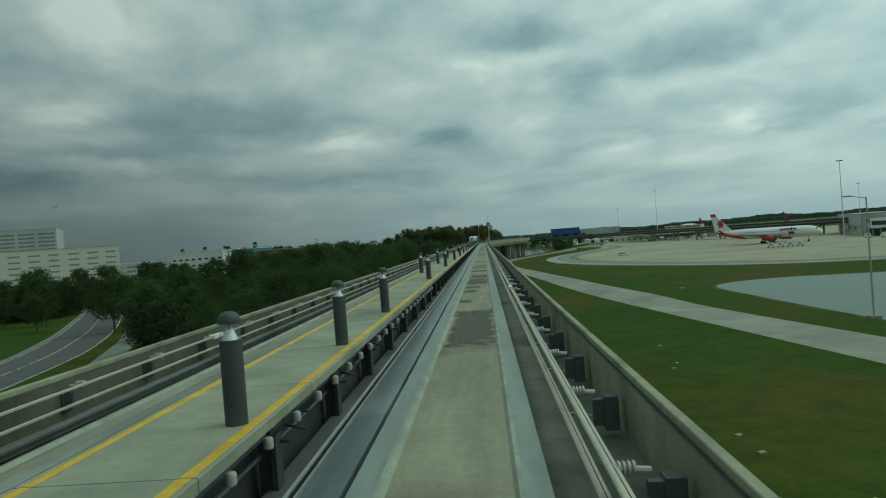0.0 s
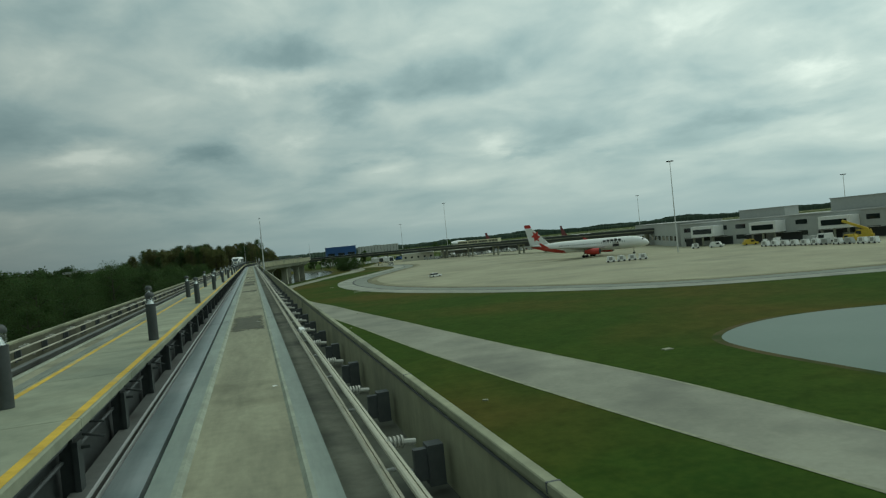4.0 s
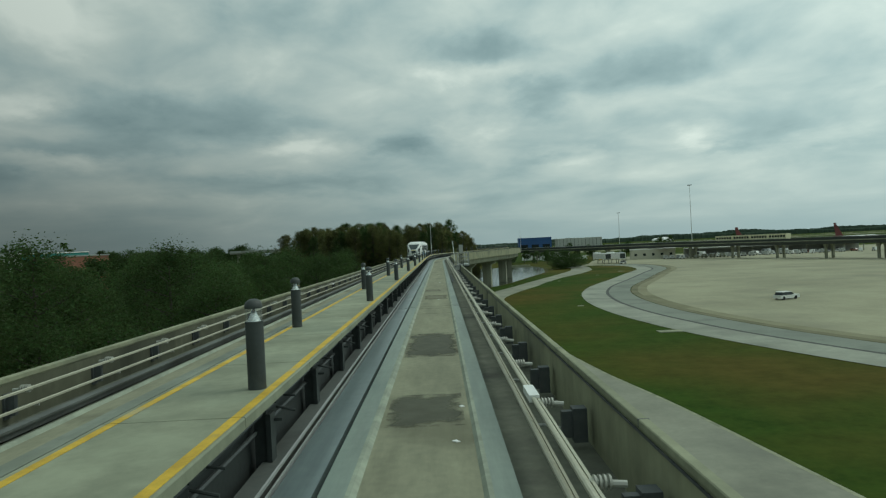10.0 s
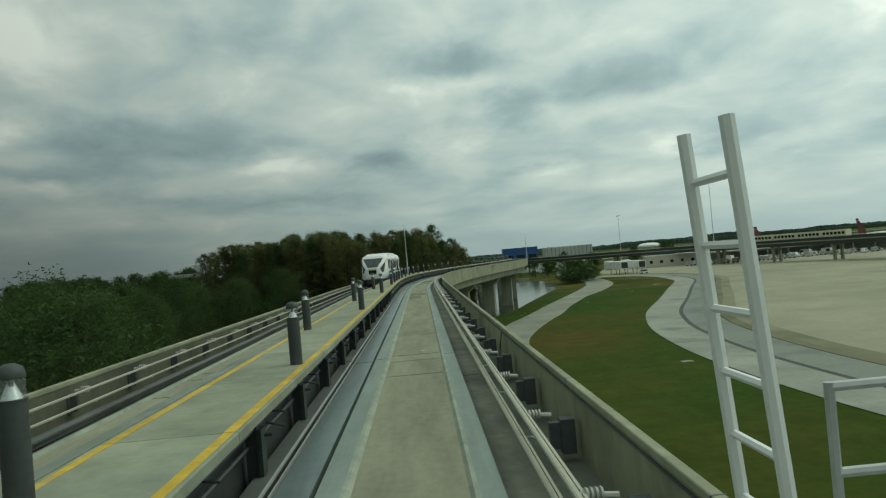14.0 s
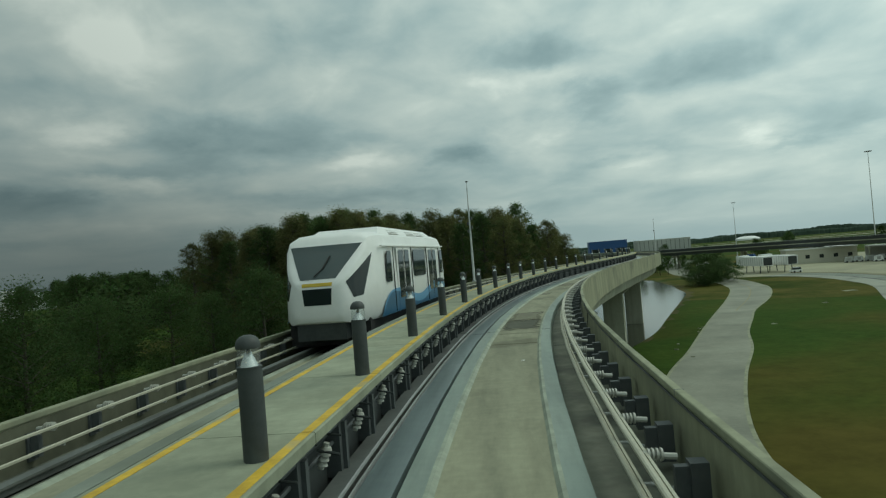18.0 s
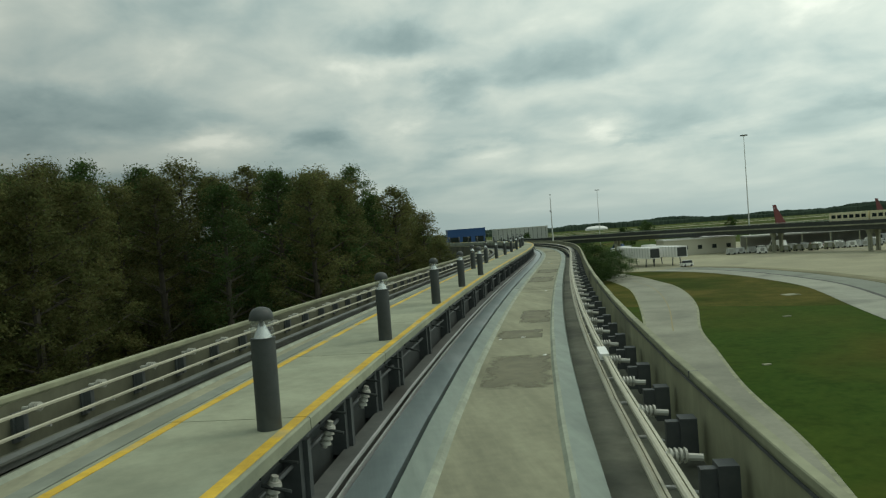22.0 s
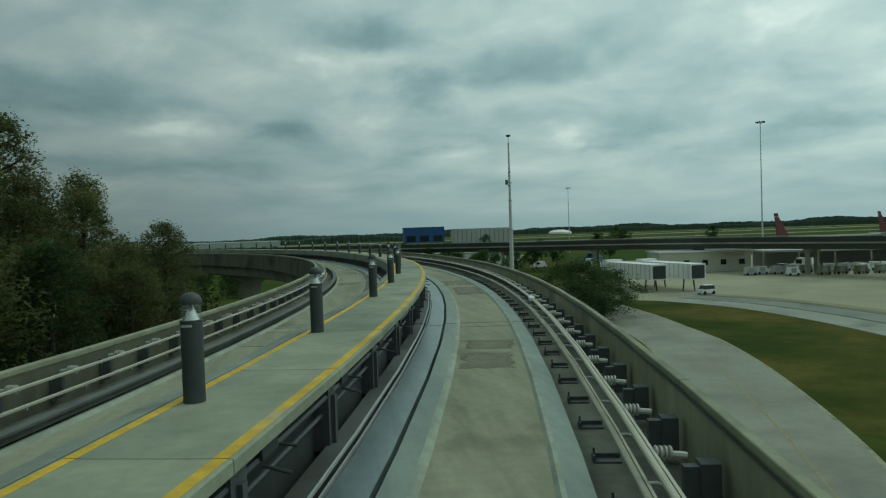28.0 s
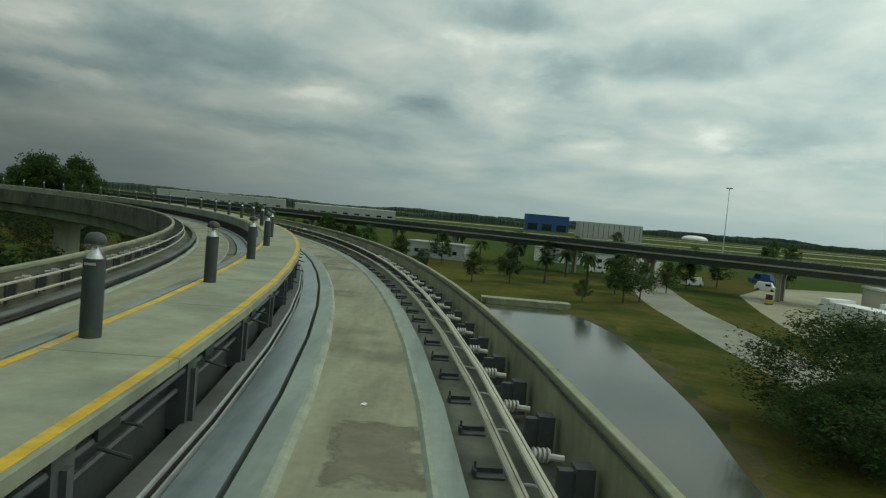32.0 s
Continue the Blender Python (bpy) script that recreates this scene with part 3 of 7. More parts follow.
def band(pts, w, w2=None, steps=6):
    """Left and right edges of a strip of that width along a smooth line through the points."""
    w2 = w if w2 is None else w2
    P = [Vector(p) for p in pts]
    fine = []
    for i in range(len(P) - 1):
        a, b, c, d = P[max(i - 1, 0)], P[i], P[i + 1], P[min(i + 2, len(P) - 1)]
        for k in range(steps):
            t = k / steps
            fine.append(0.5 * ((2 * b) + (c - a) * t + (2 * a - 5 * b + 4 * c - d) * t * t + (3 * b - a - 3 * c + d) * t ** 3))
    fine.append(P[-1])
    L, R = [], []
    for i, p in enumerate(fine):
        t = (fine[min(i + 1, len(fine) - 1)] - fine[max(i - 1, 0)]).normalized()
        nrm = Vector((t.y, -t.x))
        f = i / (len(fine) - 1)
        half = (w * (1 - f) + w2 * f) / 2
        L.append(p - nrm * half)
        R.append(p + nrm * half)
    return L, R, fine


def strip_mesh(bm, L, R, z, thick=0.0):
    a = [bm.verts.new((p.x, p.y, z)) for p in L]
    b = [bm.verts.new((p.x, p.y, z)) for p in R]
    for i in range(len(a) - 1):
        bm.faces.new((a[i], b[i], b[i + 1], a[i + 1]))


def road(name, pts, w, z, material, label, category, w2=None):
    bm = bmesh.new()
    L, R, _ = band(pts, w, w2)
    strip_mesh(bm, L, R, z)
    return struct(name, bm, material, label, category)


sheet("ground", [(-4000, -3000), (4000, -3000), (4000, 5000), (-4000, 5000)], 0.0, M_GRASS, "mown airport grass with dry brown patches", "ground")

# west and east edges of the service road
ROAD_W = [(47.5, -40), (39.7, 20), (32.8, 65), (26.6, 105), (23, 130), (19.6, 160), (16.8, 195), (13.8, 225), (11.3, 247), (9.3, 264), (6.6, 290), (6, 320), (7.5, 345), (9.5, 357), (12, 368), (15.8, 383), (21.5, 397), (26.8, 411), (32.2, 425), (37.4, 438), (45, 457), (51.8, 475), (56.8, 490), (59.2, 501), (61.5, 515), (63.2, 540), (65, 565), (67.3, 590), (72.8, 620), (79.5, 652), (95, 700), (114, 760)]
ROAD_E = [(56.5, -40), (48.4, 20), (41.4, 65), (34.5, 105), (32.3, 130), (28.3, 160), (24.4, 195), (20.7, 225), (18.3, 247), (15.8, 264), (13.6, 290), (12.8, 320), (14.2, 345), (15.3, 357), (18, 368), (23.2, 383), (28.8, 397), (33.3, 411), (38.8, 425), (44, 438), (53.5, 457), (61, 475), (65.8, 490), (67.8, 501), (70, 515), (72, 540), (73.6, 565), (76.2, 590), (81.8, 620), (88.8, 652), (105, 700), (125, 760)]
_, _, edge_w = band(ROAD_W, 1.0)
_, _, edge_e = band(ROAD_E, 1.0)
bm = bmesh.new()
strip_mesh(bm, edge_w, edge_e, 0.03)
struct("service_road", bm, M_ROAD, "pale concrete service road beside the grass", "road")
bm = bmesh.new()
for side in (edge_w, edge_e):
    La, Ra, _ = band(side, 0.30, steps=1)
    strip_mesh(bm, La, Ra, 0.036)
struct("road_edge", bm, M_COPING, "pale worn edges of the service road", "road marking")
bm = bmesh.new()
La, Ra, _ = band([(a + b) / 2 for a, b in zip(edge_w, edge_e)][114:142], 0.16, steps=1)
strip_mesh(bm, La, Ra, 0.036)
struct("road_line", bm, M_FADED, "faded yellow middle line of the service road", "road marking")

EDGE = [(420, 128), (260, 140), (140, 166), (99, 180), (75, 196), (56, 224), (47, 243), (40, 260), (34, 282), (31, 303), (30.2, 320), (31, 338), (34, 358), (39, 376), (44, 389), (54, 411), (67, 441), (79, 468), (83, 485), (85, 502), (84, 518), (79, 530), (71, 535)]
_, _, fineE = band(EDGE, 1.0)
bm = bmesh.new()
bm.faces.new([bm.verts.new((p.x, p.y, 0.05)) for p in fineE] + [bm.verts.new(q) for q in ((74, 545, 0.05), (80, 560, 0.05), (88, 590, 0.05), (98, 622, 0.05), (120, 655, 0.05), (160, 668, 0.05), (330, 660, 0.05), (760, 580, 0.05), (760, 60, 0.05), (420, 60, 0.05))])
bmesh.ops.triangulate(bm, faces=bm.faces)
struct("apron", bm, M_APRON, "wide sandy concrete aircraft apron", "apron")
SHOULDER = EDGE[:-1]
_, _, fineE = band(SHOULDER, 1.0)
_, R14, _ = band(SHOULDER, 23.0)
bm = bmesh.new()
strip_mesh(bm, fineE, R14, 0.06)
struct("apron_shoulder", bm, M_APRON_EDGE, "grey concrete shoulder road round the apron", "road")
bm = bmesh.new()
_, Ra, _ = band(SHOULDER, 11.4)
_, Rb, _ = band(SHOULDER, 12.8)
strip_mesh(bm, Ra, Rb, 0.066)
struct("drain_strip", bm, M_TAR, "dark tar strip in the shoulder", "road marking")
bm = bmesh.new()
strip_mesh(bm, Rb, R14, 0.064)
struct("shoulder_lane", bm, M_SHOULDER2, "older grey-green pavement of the inner shoulder", "road")
_, Rd, _ = band(SHOULDER, 26.5)
_, R24, _ = band(SHOULDER, 31.0)
bm = bmesh.new()
strip_mesh(bm, R14, Rd, 0.058)
struct("apron_verge", bm, M_VERGE_IN, "brownish gravelly verge between shoulder and apron", "verge")
bm = bmesh.new()
strip_mesh(bm, Rd, R24, 0.056)
struct("apron_verge", bm, M_VERGE, "thinning gravel on the edge of the apron", "verge")
bm = bmesh.new()
_, Rc, _ = band(SHOULDER, 23.5)
strip_mesh(bm, R14, Rc, 0.068)
struct("verge_edge", bm, M_MUD, "thin brown strip of dirt along the shoulder", "verge")


def blob(cx, cy, rx, ry, seed, n=48, rough=0.12):
    rr = random.Random(seed)
    ph = [rr.uniform(0, 6.28) for _ in range(4)]
    out = []
    for i in range(n):
        a = 2 * math.pi * i / n
        r = 1 + rough * sum(math.sin((k + 2) * a + ph[k]) / (k + 1) for k in range(4))
        out.append((cx + rx * r * math.cos(a), cy + ry * r * math.sin(a)))
    return out


POND1 = [(47, 80), (46, 100), (45.5, 120), (45.5, 134), (48, 142), (56, 147), (66, 148), (78, 145), (95, 142), (114, 136), (128, 124), (131, 106), (124, 90), (104, 79), (78, 73), (58, 73)]
_, _, fp1 = band(POND1 + [POND1[0]], 1.0)
sheet("pond_bank", [(88 + (p.x - 88) * 1.02, 112 + (p.y - 112) * 1.02) for p in fp1[:-1]], 0.012, M_MUD, "narrow muddy bank of the pond", "bank")
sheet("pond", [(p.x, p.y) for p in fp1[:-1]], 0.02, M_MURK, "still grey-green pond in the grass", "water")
POND2 = [(15, 401), (22, 416), (28, 434), (34, 452), (40, 470), (45, 486), (47.5, 504), (49.5, 517), (50.5, 530), (51.5, 545), (51, 556), (48, 566), (38, 568), (26, 560), (14, 540), (4, 510), (0, 478), (4, 440), (8, 412)]
_, _, fp = band(POND2 + [POND2[0]], 1.0)
sheet("dry_grass", blob(58, 545, 42, 100, 12, rough=0.10), 0.008, M_DRY, "dry olive-brown grass round the pond", "ground")
cen = Vector((27, 500))
sheet("pond_bank", [(cen.x + (p.x - cen.x) * 1.08 + 0.8 * math.sin(i * 1.7), cen.y + (p.y - cen.y) * 1.02 + 0.8 * math.cos(i * 2.3)) for i, p in enumerate(fp[:-1])], 0.012, M_MUD, "muddy brown bank of the pond", "bank")
sheet("pond", [(p.x, p.y) for p in fp[:-1]], 0.02, M_WATER, "still dark pond under the guideway", "water")

for x0, y0, x1, y1, w in ((150, 930, 2600, 760, 46), (60, 1120, 2700, 1000, 30), (-100, 1420, 2800, 1330, 60), (200, 1640, 2800, 1600, 40)):
    d = Vector((x1 - x0, y1 - y0)).normalized()
    nn = Vector((-d.y, d.x)) * w / 2
    sheet("runway", [(x0 - nn.x, y0 - nn.y), (x1 - nn.x, y1 - nn.y), (x1 + nn.x, y1 + nn.y), (x0 + nn.x, y0 + nn.y)], 0.04, M_APRON, "pale concrete runway far across the airfield", "runway")
b = bmesh.new()
bm_box(b, 37.0, 49.5, 569.5, 571.0, -0.3, 0.9)
bm_box(b, 36.4, 50.1, 571.0, 573.5, -0.3, 0.75)
bevel(b, 0.06, 1)
tagged(new("headwall", mesh_of(b, "headwall", M_COPING)), "pale concrete headwall at the end of the pond", "headwall")
STREET = [(-40, -60), (-50, 20), (-63, 85), (-74, 118), (-94, 160), (-130, 225), (-220, 360)]
road("street", STREET, 11.0, 0.03, M_ASPHALT, "grey asphalt street beside the trees", "road")
bm = bmesh.new()
for d in (-5.2, 5.2):
    La, Ra, _ = band(STREET, 2 * abs(d) - 0.16)
    Lb, Rb, _ = band(STREET, 2 * abs(d) + 0.16)
    strip_mesh(bm, Lb if d < 0 else Ra, La if d < 0 else Rb, 0.036)
struct("street_line", bm, M_WHITE_LINE, "white edge lines of the street", "road marking")
bm = bmesh.new()
_, _, path_l = band([(-36, 42), (-45, 66), (-54.2, 90.1), (-64.3, 116.3), (-74, 136)], 1.0)
_, _, path_r = band([(-32.6, 43), (-41.6, 67), (-50.8, 91.2), (-60.9, 117.4), (-70.6, 137)], 1.0)
strip_mesh(bm, path_l, path_r, 0.05)
struct("footpath", bm, M_KERB, "pale grey footpath beside the street", "footpath")
bm = bmesh.new()
La, Ra, _ = band(STREET, 11.2)
Lb, Rb, _ = band(STREET, 12.6)
for pa, pb, qa, qb in zip(La, La[1:], Lb, Lb[1:]):
    for quad in (((qa, 0.12), (pa, 0.12), (pb, 0.12), (qb, 0.12)), ((pa, 0.12), (pa, 0.0), (pb, 0.0), (pb, 0.12)), ((qb, 0.12), (qb, 0.0), (qa, 0.0), (qa, 0.12))):
        bm.faces.new([bm.verts.new((p.x, p.y, z)) for p, z in quad])
struct("street_kerb", bm, M_KERB, "pale concrete kerb and gutter of the street", "kerb")
bm = bmesh.new()
_, _, mid = band(STREET, 1.0, steps=40)
for i in range(0, len(mid) - 2, 4):
    d = (mid[i + 1] - mid[i]).normalized()
    nn = Vector((d.y, -d.x)) * 0.08
    a, b = mid[i], mid[i] + d * 3
    bm.faces.new([bm.verts.new((p.x, p.y, 0.036)) for p in (a - nn, a + nn, b + nn, b - nn)])
struct("lane_dashes", bm, M_WHITE_LINE, "white dashed lane line of the street", "road marking")

# ---- the elevated guideway ----
ZR = -0.95            # running surface
ZF = -1.12            # deck floor
swept("guideway_deck", [[(-7.07, -1.9), (-5.0, -2.1), (0.8, -2.1), (2.56, -1.9), (2.56, ZF), (-7.07, ZF)]], M_FLOOR, "dirty grey concrete deck of the guideway", "deck")
swept("girder", [[(-6.0, -3.3), (-5.0, -3.6), (0.6, -3.6), (1.6, -3.3), (1.9, -2.0), (-6.4, -2.0)]], M_GIRDER, "concrete box girder under the guideway", "girder")
swept("parapet_right", [[(2.53, ZF + 0.004), (2.566, -2.05), (2.65, -2.05), (2.595, -0.30), (2.53, -0.30)]], M_PARAPET, "stained concrete parapet wall", "parapet")
swept("parapet_left", [[(-7.00, ZF + 0.004), (-7.075, -2.05), (-7.18, -2.05), (-7.11, -0.42), (-7.00, -0.42)]], M_PARAPET_SHADED, "stained concrete parapet wall, darkened for tree shade", "parapet")
swept("coping_right", [[(2.505, -0.25), (2.53, -0.298), (2.612, -0.298), (2.612, -0.19), (2.602, -0.18), (2.515, -0.18), (2.505, -0.19)]], M_COPING, "pale concrete coping on the parapet", "coping")
# dark strip added as the shadow that the coping's lip throws on the wall
swept("seal_right", [rect(2.512, 2.528, -0.325, -0.30)], M_BOX, "dark strip drawn as the shadow line under the coping", "seal")
swept("coping_left", [[(-7.12, -0.418), (-7.0, -0.418), (-6.975, -0.38), (-6.975, -0.315), (-6.985, -0.30), (-7.11, -0.30), (-7.12, -0.31)]], M_COPING, "pale concrete coping on the parapet", "coping")

b = bmesh.new()
for k in range(120):
    bm_box(b, 2.503, 2.614, -0.012, 0.012, -0.26, -0.1785, frame_at(-9.7 + 4.7 * k, 0.0, 0.0))
struct("coping_joint", b, M_BOX, "dark joints across the coping", "joint")
PAD_R = [(0.96, ZF + 0.004), (1.40, ZF + 0.004), (1.36, ZR), (1.05, ZR)]
PAD_L = [(-0.78, ZF + 0.004), (-0.33, ZF + 0.004), (-0.44, ZR), (-0.76, ZR)]
EDGE_R = [(0.94, ZR - 0.09), (0.985, ZR - 0.09), (1.085, ZR + 0.004), (1.03, ZR + 0.004)]
EDGE_L = [(-0.31, ZR - 0.09), (-0.36, ZR - 0.09), (-0.47, ZR + 0.004), (-0.415, ZR + 0.004)]
PLATE = [(-1.27, ZF + 0.004), (-0.835, ZF + 0.004), (-0.835, ZR - 0.02), (-1.27, ZR - 0.02)]
LIP = [(-1.40, ZF + 0.004), (-1.345, ZF + 0.004), (-1.345, ZR + 0.05), (-1.40, ZR + 0.05)]
swept("running_pad", [PAD_R, PAD_L], M_PAD, "smooth grey-green concrete running pads", "running pad")
# the other track's pads take the deck floor's darker concrete
swept("running_pad", [other(PAD_R), other(PAD_L)], M_FLOOR, "dark concrete running pads of the other track", "running pad")
swept("pad_chamfer", [EDGE_R, EDGE_L], M_PAD_EDGE, "pale worn inner edges of the running pads", "running pad")
swept("pad_chamfer", [other(EDGE_R), other(EDGE_L)], M_PAD_EDGE, "pale worn inner edges of the running pads", "running pad")
swept("guide_plate", [PLATE], M_CHANNEL, "bluish worn steel plate beside the running pad", "guide plate")
swept("guide_plate", [other(PLATE)], M_CHANNEL, "bluish worn steel plate beside the running pad", "guide plate")
swept("guide_lip", [other(LIP)], M_GALV, "steel lip along the guide plate", "guide plate")

# central slabs between joints, over a dark bed
JOINTS = [-70.0]
GROUPS = ((-8.5, -6.3, -4.9), (49.0, 51.1, 53.0), (107.5, 109.8, 111.2), (165.1, 167.6, 169.0), (221.9, 224.1, 225.1), (256.1, 259.4, 263.0), (274.0, 276.3, 277.4), (335.4, 337.9, 338.9), (391.2, 392.4, 393.2), (440.2, 442.6, 443.4), (500.0, 502.3, 503.4), (557.0, 559.3, 560.4))
for g in GROUPS:
    JOINTS += list(g)
JOINTS.append(640.0)


def slab_pieces(name, mirror, parent):
    a, b = -0.37, 1.01
    for s0, s1 in zip(JOINTS, JOINTS[1:]):
        bm = bmesh.new()
        prof = rect(a, b, ZR - 0.16, ZR - 0.045)
        sweep(bm, other(prof) if mirror else prof, s0 + 0.035, s1 - 0.035)
        part(name, bm, M_SLAB, parent)


bed = swept("track_bed", [rect(-0.30, 0.93, ZF + 0.004, ZR - 0.165)], M_DARK, "stained tan concrete slabs between the running pads", "track bed")
slab_pieces("slab", False, bed)
# dark damp patches on the slabs: from, to, left, right, old and pale
def stain(s0, s1, u0, u1, material, parent):
    ns, nu = max(2, int((s1 - s0) / 1.5) + 1), 2
    V = [at(s0 + (s1 - s0) * i / ns, u0 + (u1 - u0) * j / nu, ZR - 0.0425) for i in range(ns + 1) for j in range(nu + 1)]
    F = [(i * 3 + j, i * 3 + j + 1, i * 3 + j + 4, i * 3 + j + 3) for i in range(ns) for j in range(nu)]
    me = bpy.data.meshes.new("stain")
    me.from_pydata([tuple(v) for v in V], [], F)
    uv = me.uv_layers.new(name="UVMap")
    for lp in me.loops:
        i, j = divmod(lp.vertex_index, 3)
        uv.data[lp.index].uv = (j / nu, i / ns)
    me.materials.append(material)
    part_mesh("stain", me, parent)


for a in ((16.5, 24.8, -0.30, 1.00), (28.0, 29.3, -0.33, 0.20), (33.2, 34.7, -0.33, 0.35), (36.0, 37.8, -0.33, 0.50), (39.0, 44.6, -0.33, 0.95), (45.2, 48.8, -0.20, 0.98), (53.2, 56.0, -0.33, 0.98), (105.8, 112.6, -0.33, 0.90), (136.8, 139.3, -0.33, 0.90), (150.4, 157.2, -0.33, 0.80), (158.4, 164.0, -0.33, 0.98), (169.6, 171.9, -0.22, 0.92), (179.6, 183.2, -0.25, 0.95), (205.0, 207.2, -0.30, 0.90), (211.3, 215.7, -0.33, 0.98)):
    stain(*a, M_STAIN, bed)
for a in ((338.9, 342.3, -0.33, 0.98),):
    stain(*a, M_STAIN, bed)
for a in ((356.8, 358.6, -0.33, 0.20), (379.2, 380.6, -0.33, 0.80), (396.2, 399.8, -0.33, 0.88), (436.9, 438.6, -0.30, 0.80), (456.8, 460.2, -0.33, 0.98), (477.2, 479.2, -0.05, 0.98), (59.0, 67.0, -0.33, 0.90), (74.0, 78.0, -0.30, 0.80), (183.3, 187.5, -0.30, 0.90), (229.0, 232.0, -0.25, 0.92), (235.2, 236.8, -0.33, 0.60), (306.4, 309.8, -0.33, 0.50), (310.4, 313.2, -0.33, 0.90), (342.0, 345.5, -0.33, 0.90), (365.0, 368.4, -0.33, 0.70), (374.0, 377.0, -0.25, 0.98), (381.8, 384.8, 0.10, 0.98), (402.8, 406.2, -0.25, 0.98), (439.0, 440.1, -0.20, 0.90), (452.0, 456.0, -0.20, 0.98)):
    stain(*a, M_STAIN_PALE, bed)
bed2 = swept("track_bed", [other(rect(-0.30, 0.93, ZF + 0.004, ZR - 0.165))], M_DARK, "stained tan concrete slabs of the other track", "track bed")
slab_pieces("slab", True, bed2)

# joints across pads and floor
b = bmesh.new()
for g, g2, g3 in GROUPS:
    for u0, u1, z, sj in ((1.05, 1.36, ZR, g2 + 0.4), (1.42, 2.50, ZF + 0.004, g), (1.42, 2.50, ZF + 0.004, g3), (-0.76, -0.44, ZR, g2 + 0.4), (-1.27, -0.835, ZR - 0.02, g2 + 0.2)):
        bm_box(b, u0, u1, -0.020, 0.020, 0.0005, 0.004, frame_at(sj, 0, z))
struct("pad_joint", b, M_DARK, "dark joints across the running pads and deck", "joint")

# walkway between the tracks, in precast panels
WL, WR0 = -2.79, -1.45
# near-black core stands in for the shaded open gap below the panels
walkway = swept("walkway", [rect(-2.52, -1.74, ZF + 0.004, -0.17)], M_DARK, "raised concrete walkway between the tracks, dark core as its shaded gap", "walkway")
swept("walkway_kerb", [[(-3.04, -0.50), (-2.80, -0.50), (-2.80, 0.006), (-2.81, 0.012), (-2.89, 0.012), (-2.90, -0.012), (-3.03, -0.012), (-3.04, -0.022)]], M_KERB, "grey concrete kerb along the walkway", "kerb")
PANEL = [S0, -68.6]
while PANEL[-1] < 640:
    PANEL.append(min(640.0, PANEL[-1] + (3.34 if PANEL[-1] < 420 else 3.25)))
rp_ = random.Random(31)
for s0, s1 in zip(PANEL, PANEL[1:]):
    bm = bmesh.new()
    ju = rp_.uniform(-0.009, 0.009)
    taper = min(1.0, max(0.0, (425 - s0) / 20))
    WR = WR0 + 0.085 * taper
    sweep(bm, [(WL, -0.166), (WR - 0.10, -0.166), (WR, -0.115), (WR, -0.014), (WR - 0.014, 0.0), (WL, 0.0)], s0 + 0.008, s1 - 0.008)
    part("panel", bm, M_WALK, walkway)
    for u0, u1, nm in ((-2.765 + 0.03 * taper, -2.665 + 0.03 * taper, "yellow_line"), (WR - 0.15, WR - 0.04, "yellow_line")):
        bm = bmesh.new()
        sweep(bm, rect(u0 + ju, u1 + ju * 0.4, 0.0005, 0.004), s0 + 0.008, s1 - 0.008)
        part(nm, bm, M_YELLOW, walkway, "worn yellow painted edge line")


# ---- trees ----
def tree_meshes(seed, h, crown_r, crown_lo, leaf, n_clump, per, material, droop=0.0, tight=0.33, flat=0.7):
    """A trunk with limbs, and a crown of many small leaf cards in clumps."""
    rr = random.Random(seed)
    bt = bmesh.new()
    bend = Vector((rr.uniform(-0.4, 0.4), rr.uniform(-0.4, 0.4), 0))
    pts = [Vector((0, 0, -0.3)), Vector((0, 0, h * 0.3)) + bend * 0.4, Vector((0, 0, h * 0.62)) + bend, Vector((0, 0, h * 0.93)) + bend * 1.2]
    rad = [h * 0.020, h * 0.016, h * 0.010, h * 0.003]
    for i in range(3):
        bm_tube(bt, pts[i], pts[i + 1], rad[i], rad[i + 1], 7)
    centres = []
    for i in range(n_clump):
        f = (i + rr.random()) / n_clump
        z = h * (crown_lo + (1.0 - crown_lo) * f)
        prof = math.sin(math.pi * min(1.0, 0.18 + 0.80 * f)) ** 0.7
        a = i * 2.4 + rr.uniform(-0.5, 0.5)
        r = crown_r * prof * rr.uniform(0.25, 1.0)
        c = Vector((math.cos(a) * r, math.sin(a) * r, z)) + bend
        centres.append((c, rr.uniform(0.55, 1.15)))
        if i % 2 == 0:
            base = Vector((0, 0, z - r * 0.45)) + bend * 0.8
            bm_tube(bt, base, c, h * 0.005, h * 0.0015, 5)
    V, F = [], []
    for c, sz in centres:
        spread = crown_r * tight * sz
        for _ in range(per):
            d = Vector((rr.gauss(0, 1), rr.gauss(0, 1), rr.gauss(0, flat)))
            d = d / max(d.length, 0.3) * spread * rr.uniform(0.25, 1.15)
            p = c + d
            p.z -= droop * rr.random()
            s = leaf * rr.uniform(0.6, 1.4)
            t1 = Vector((rr.uniform(-1, 1), rr.uniform(-1, 1), rr.uniform(-0.6, 0.6))).normalized()
            t2 = t1.cross(Vector((rr.uniform(-1, 1), rr.uniform(-1, 1), rr.uniform(-1, 1)))).normalized()
            k = len(V)
            V += [p - t1 * s, p + t2 * s * 0.8, p + t1 * s]
            F.append((k, k + 1, k + 2))
    me = bpy.data.meshes.new("crown")
    me.from_pydata([tuple(v) for v in V], [], F)
    me.materials.append(material)
    return mesh_of(bt, "trunk", M_BARK, True), me


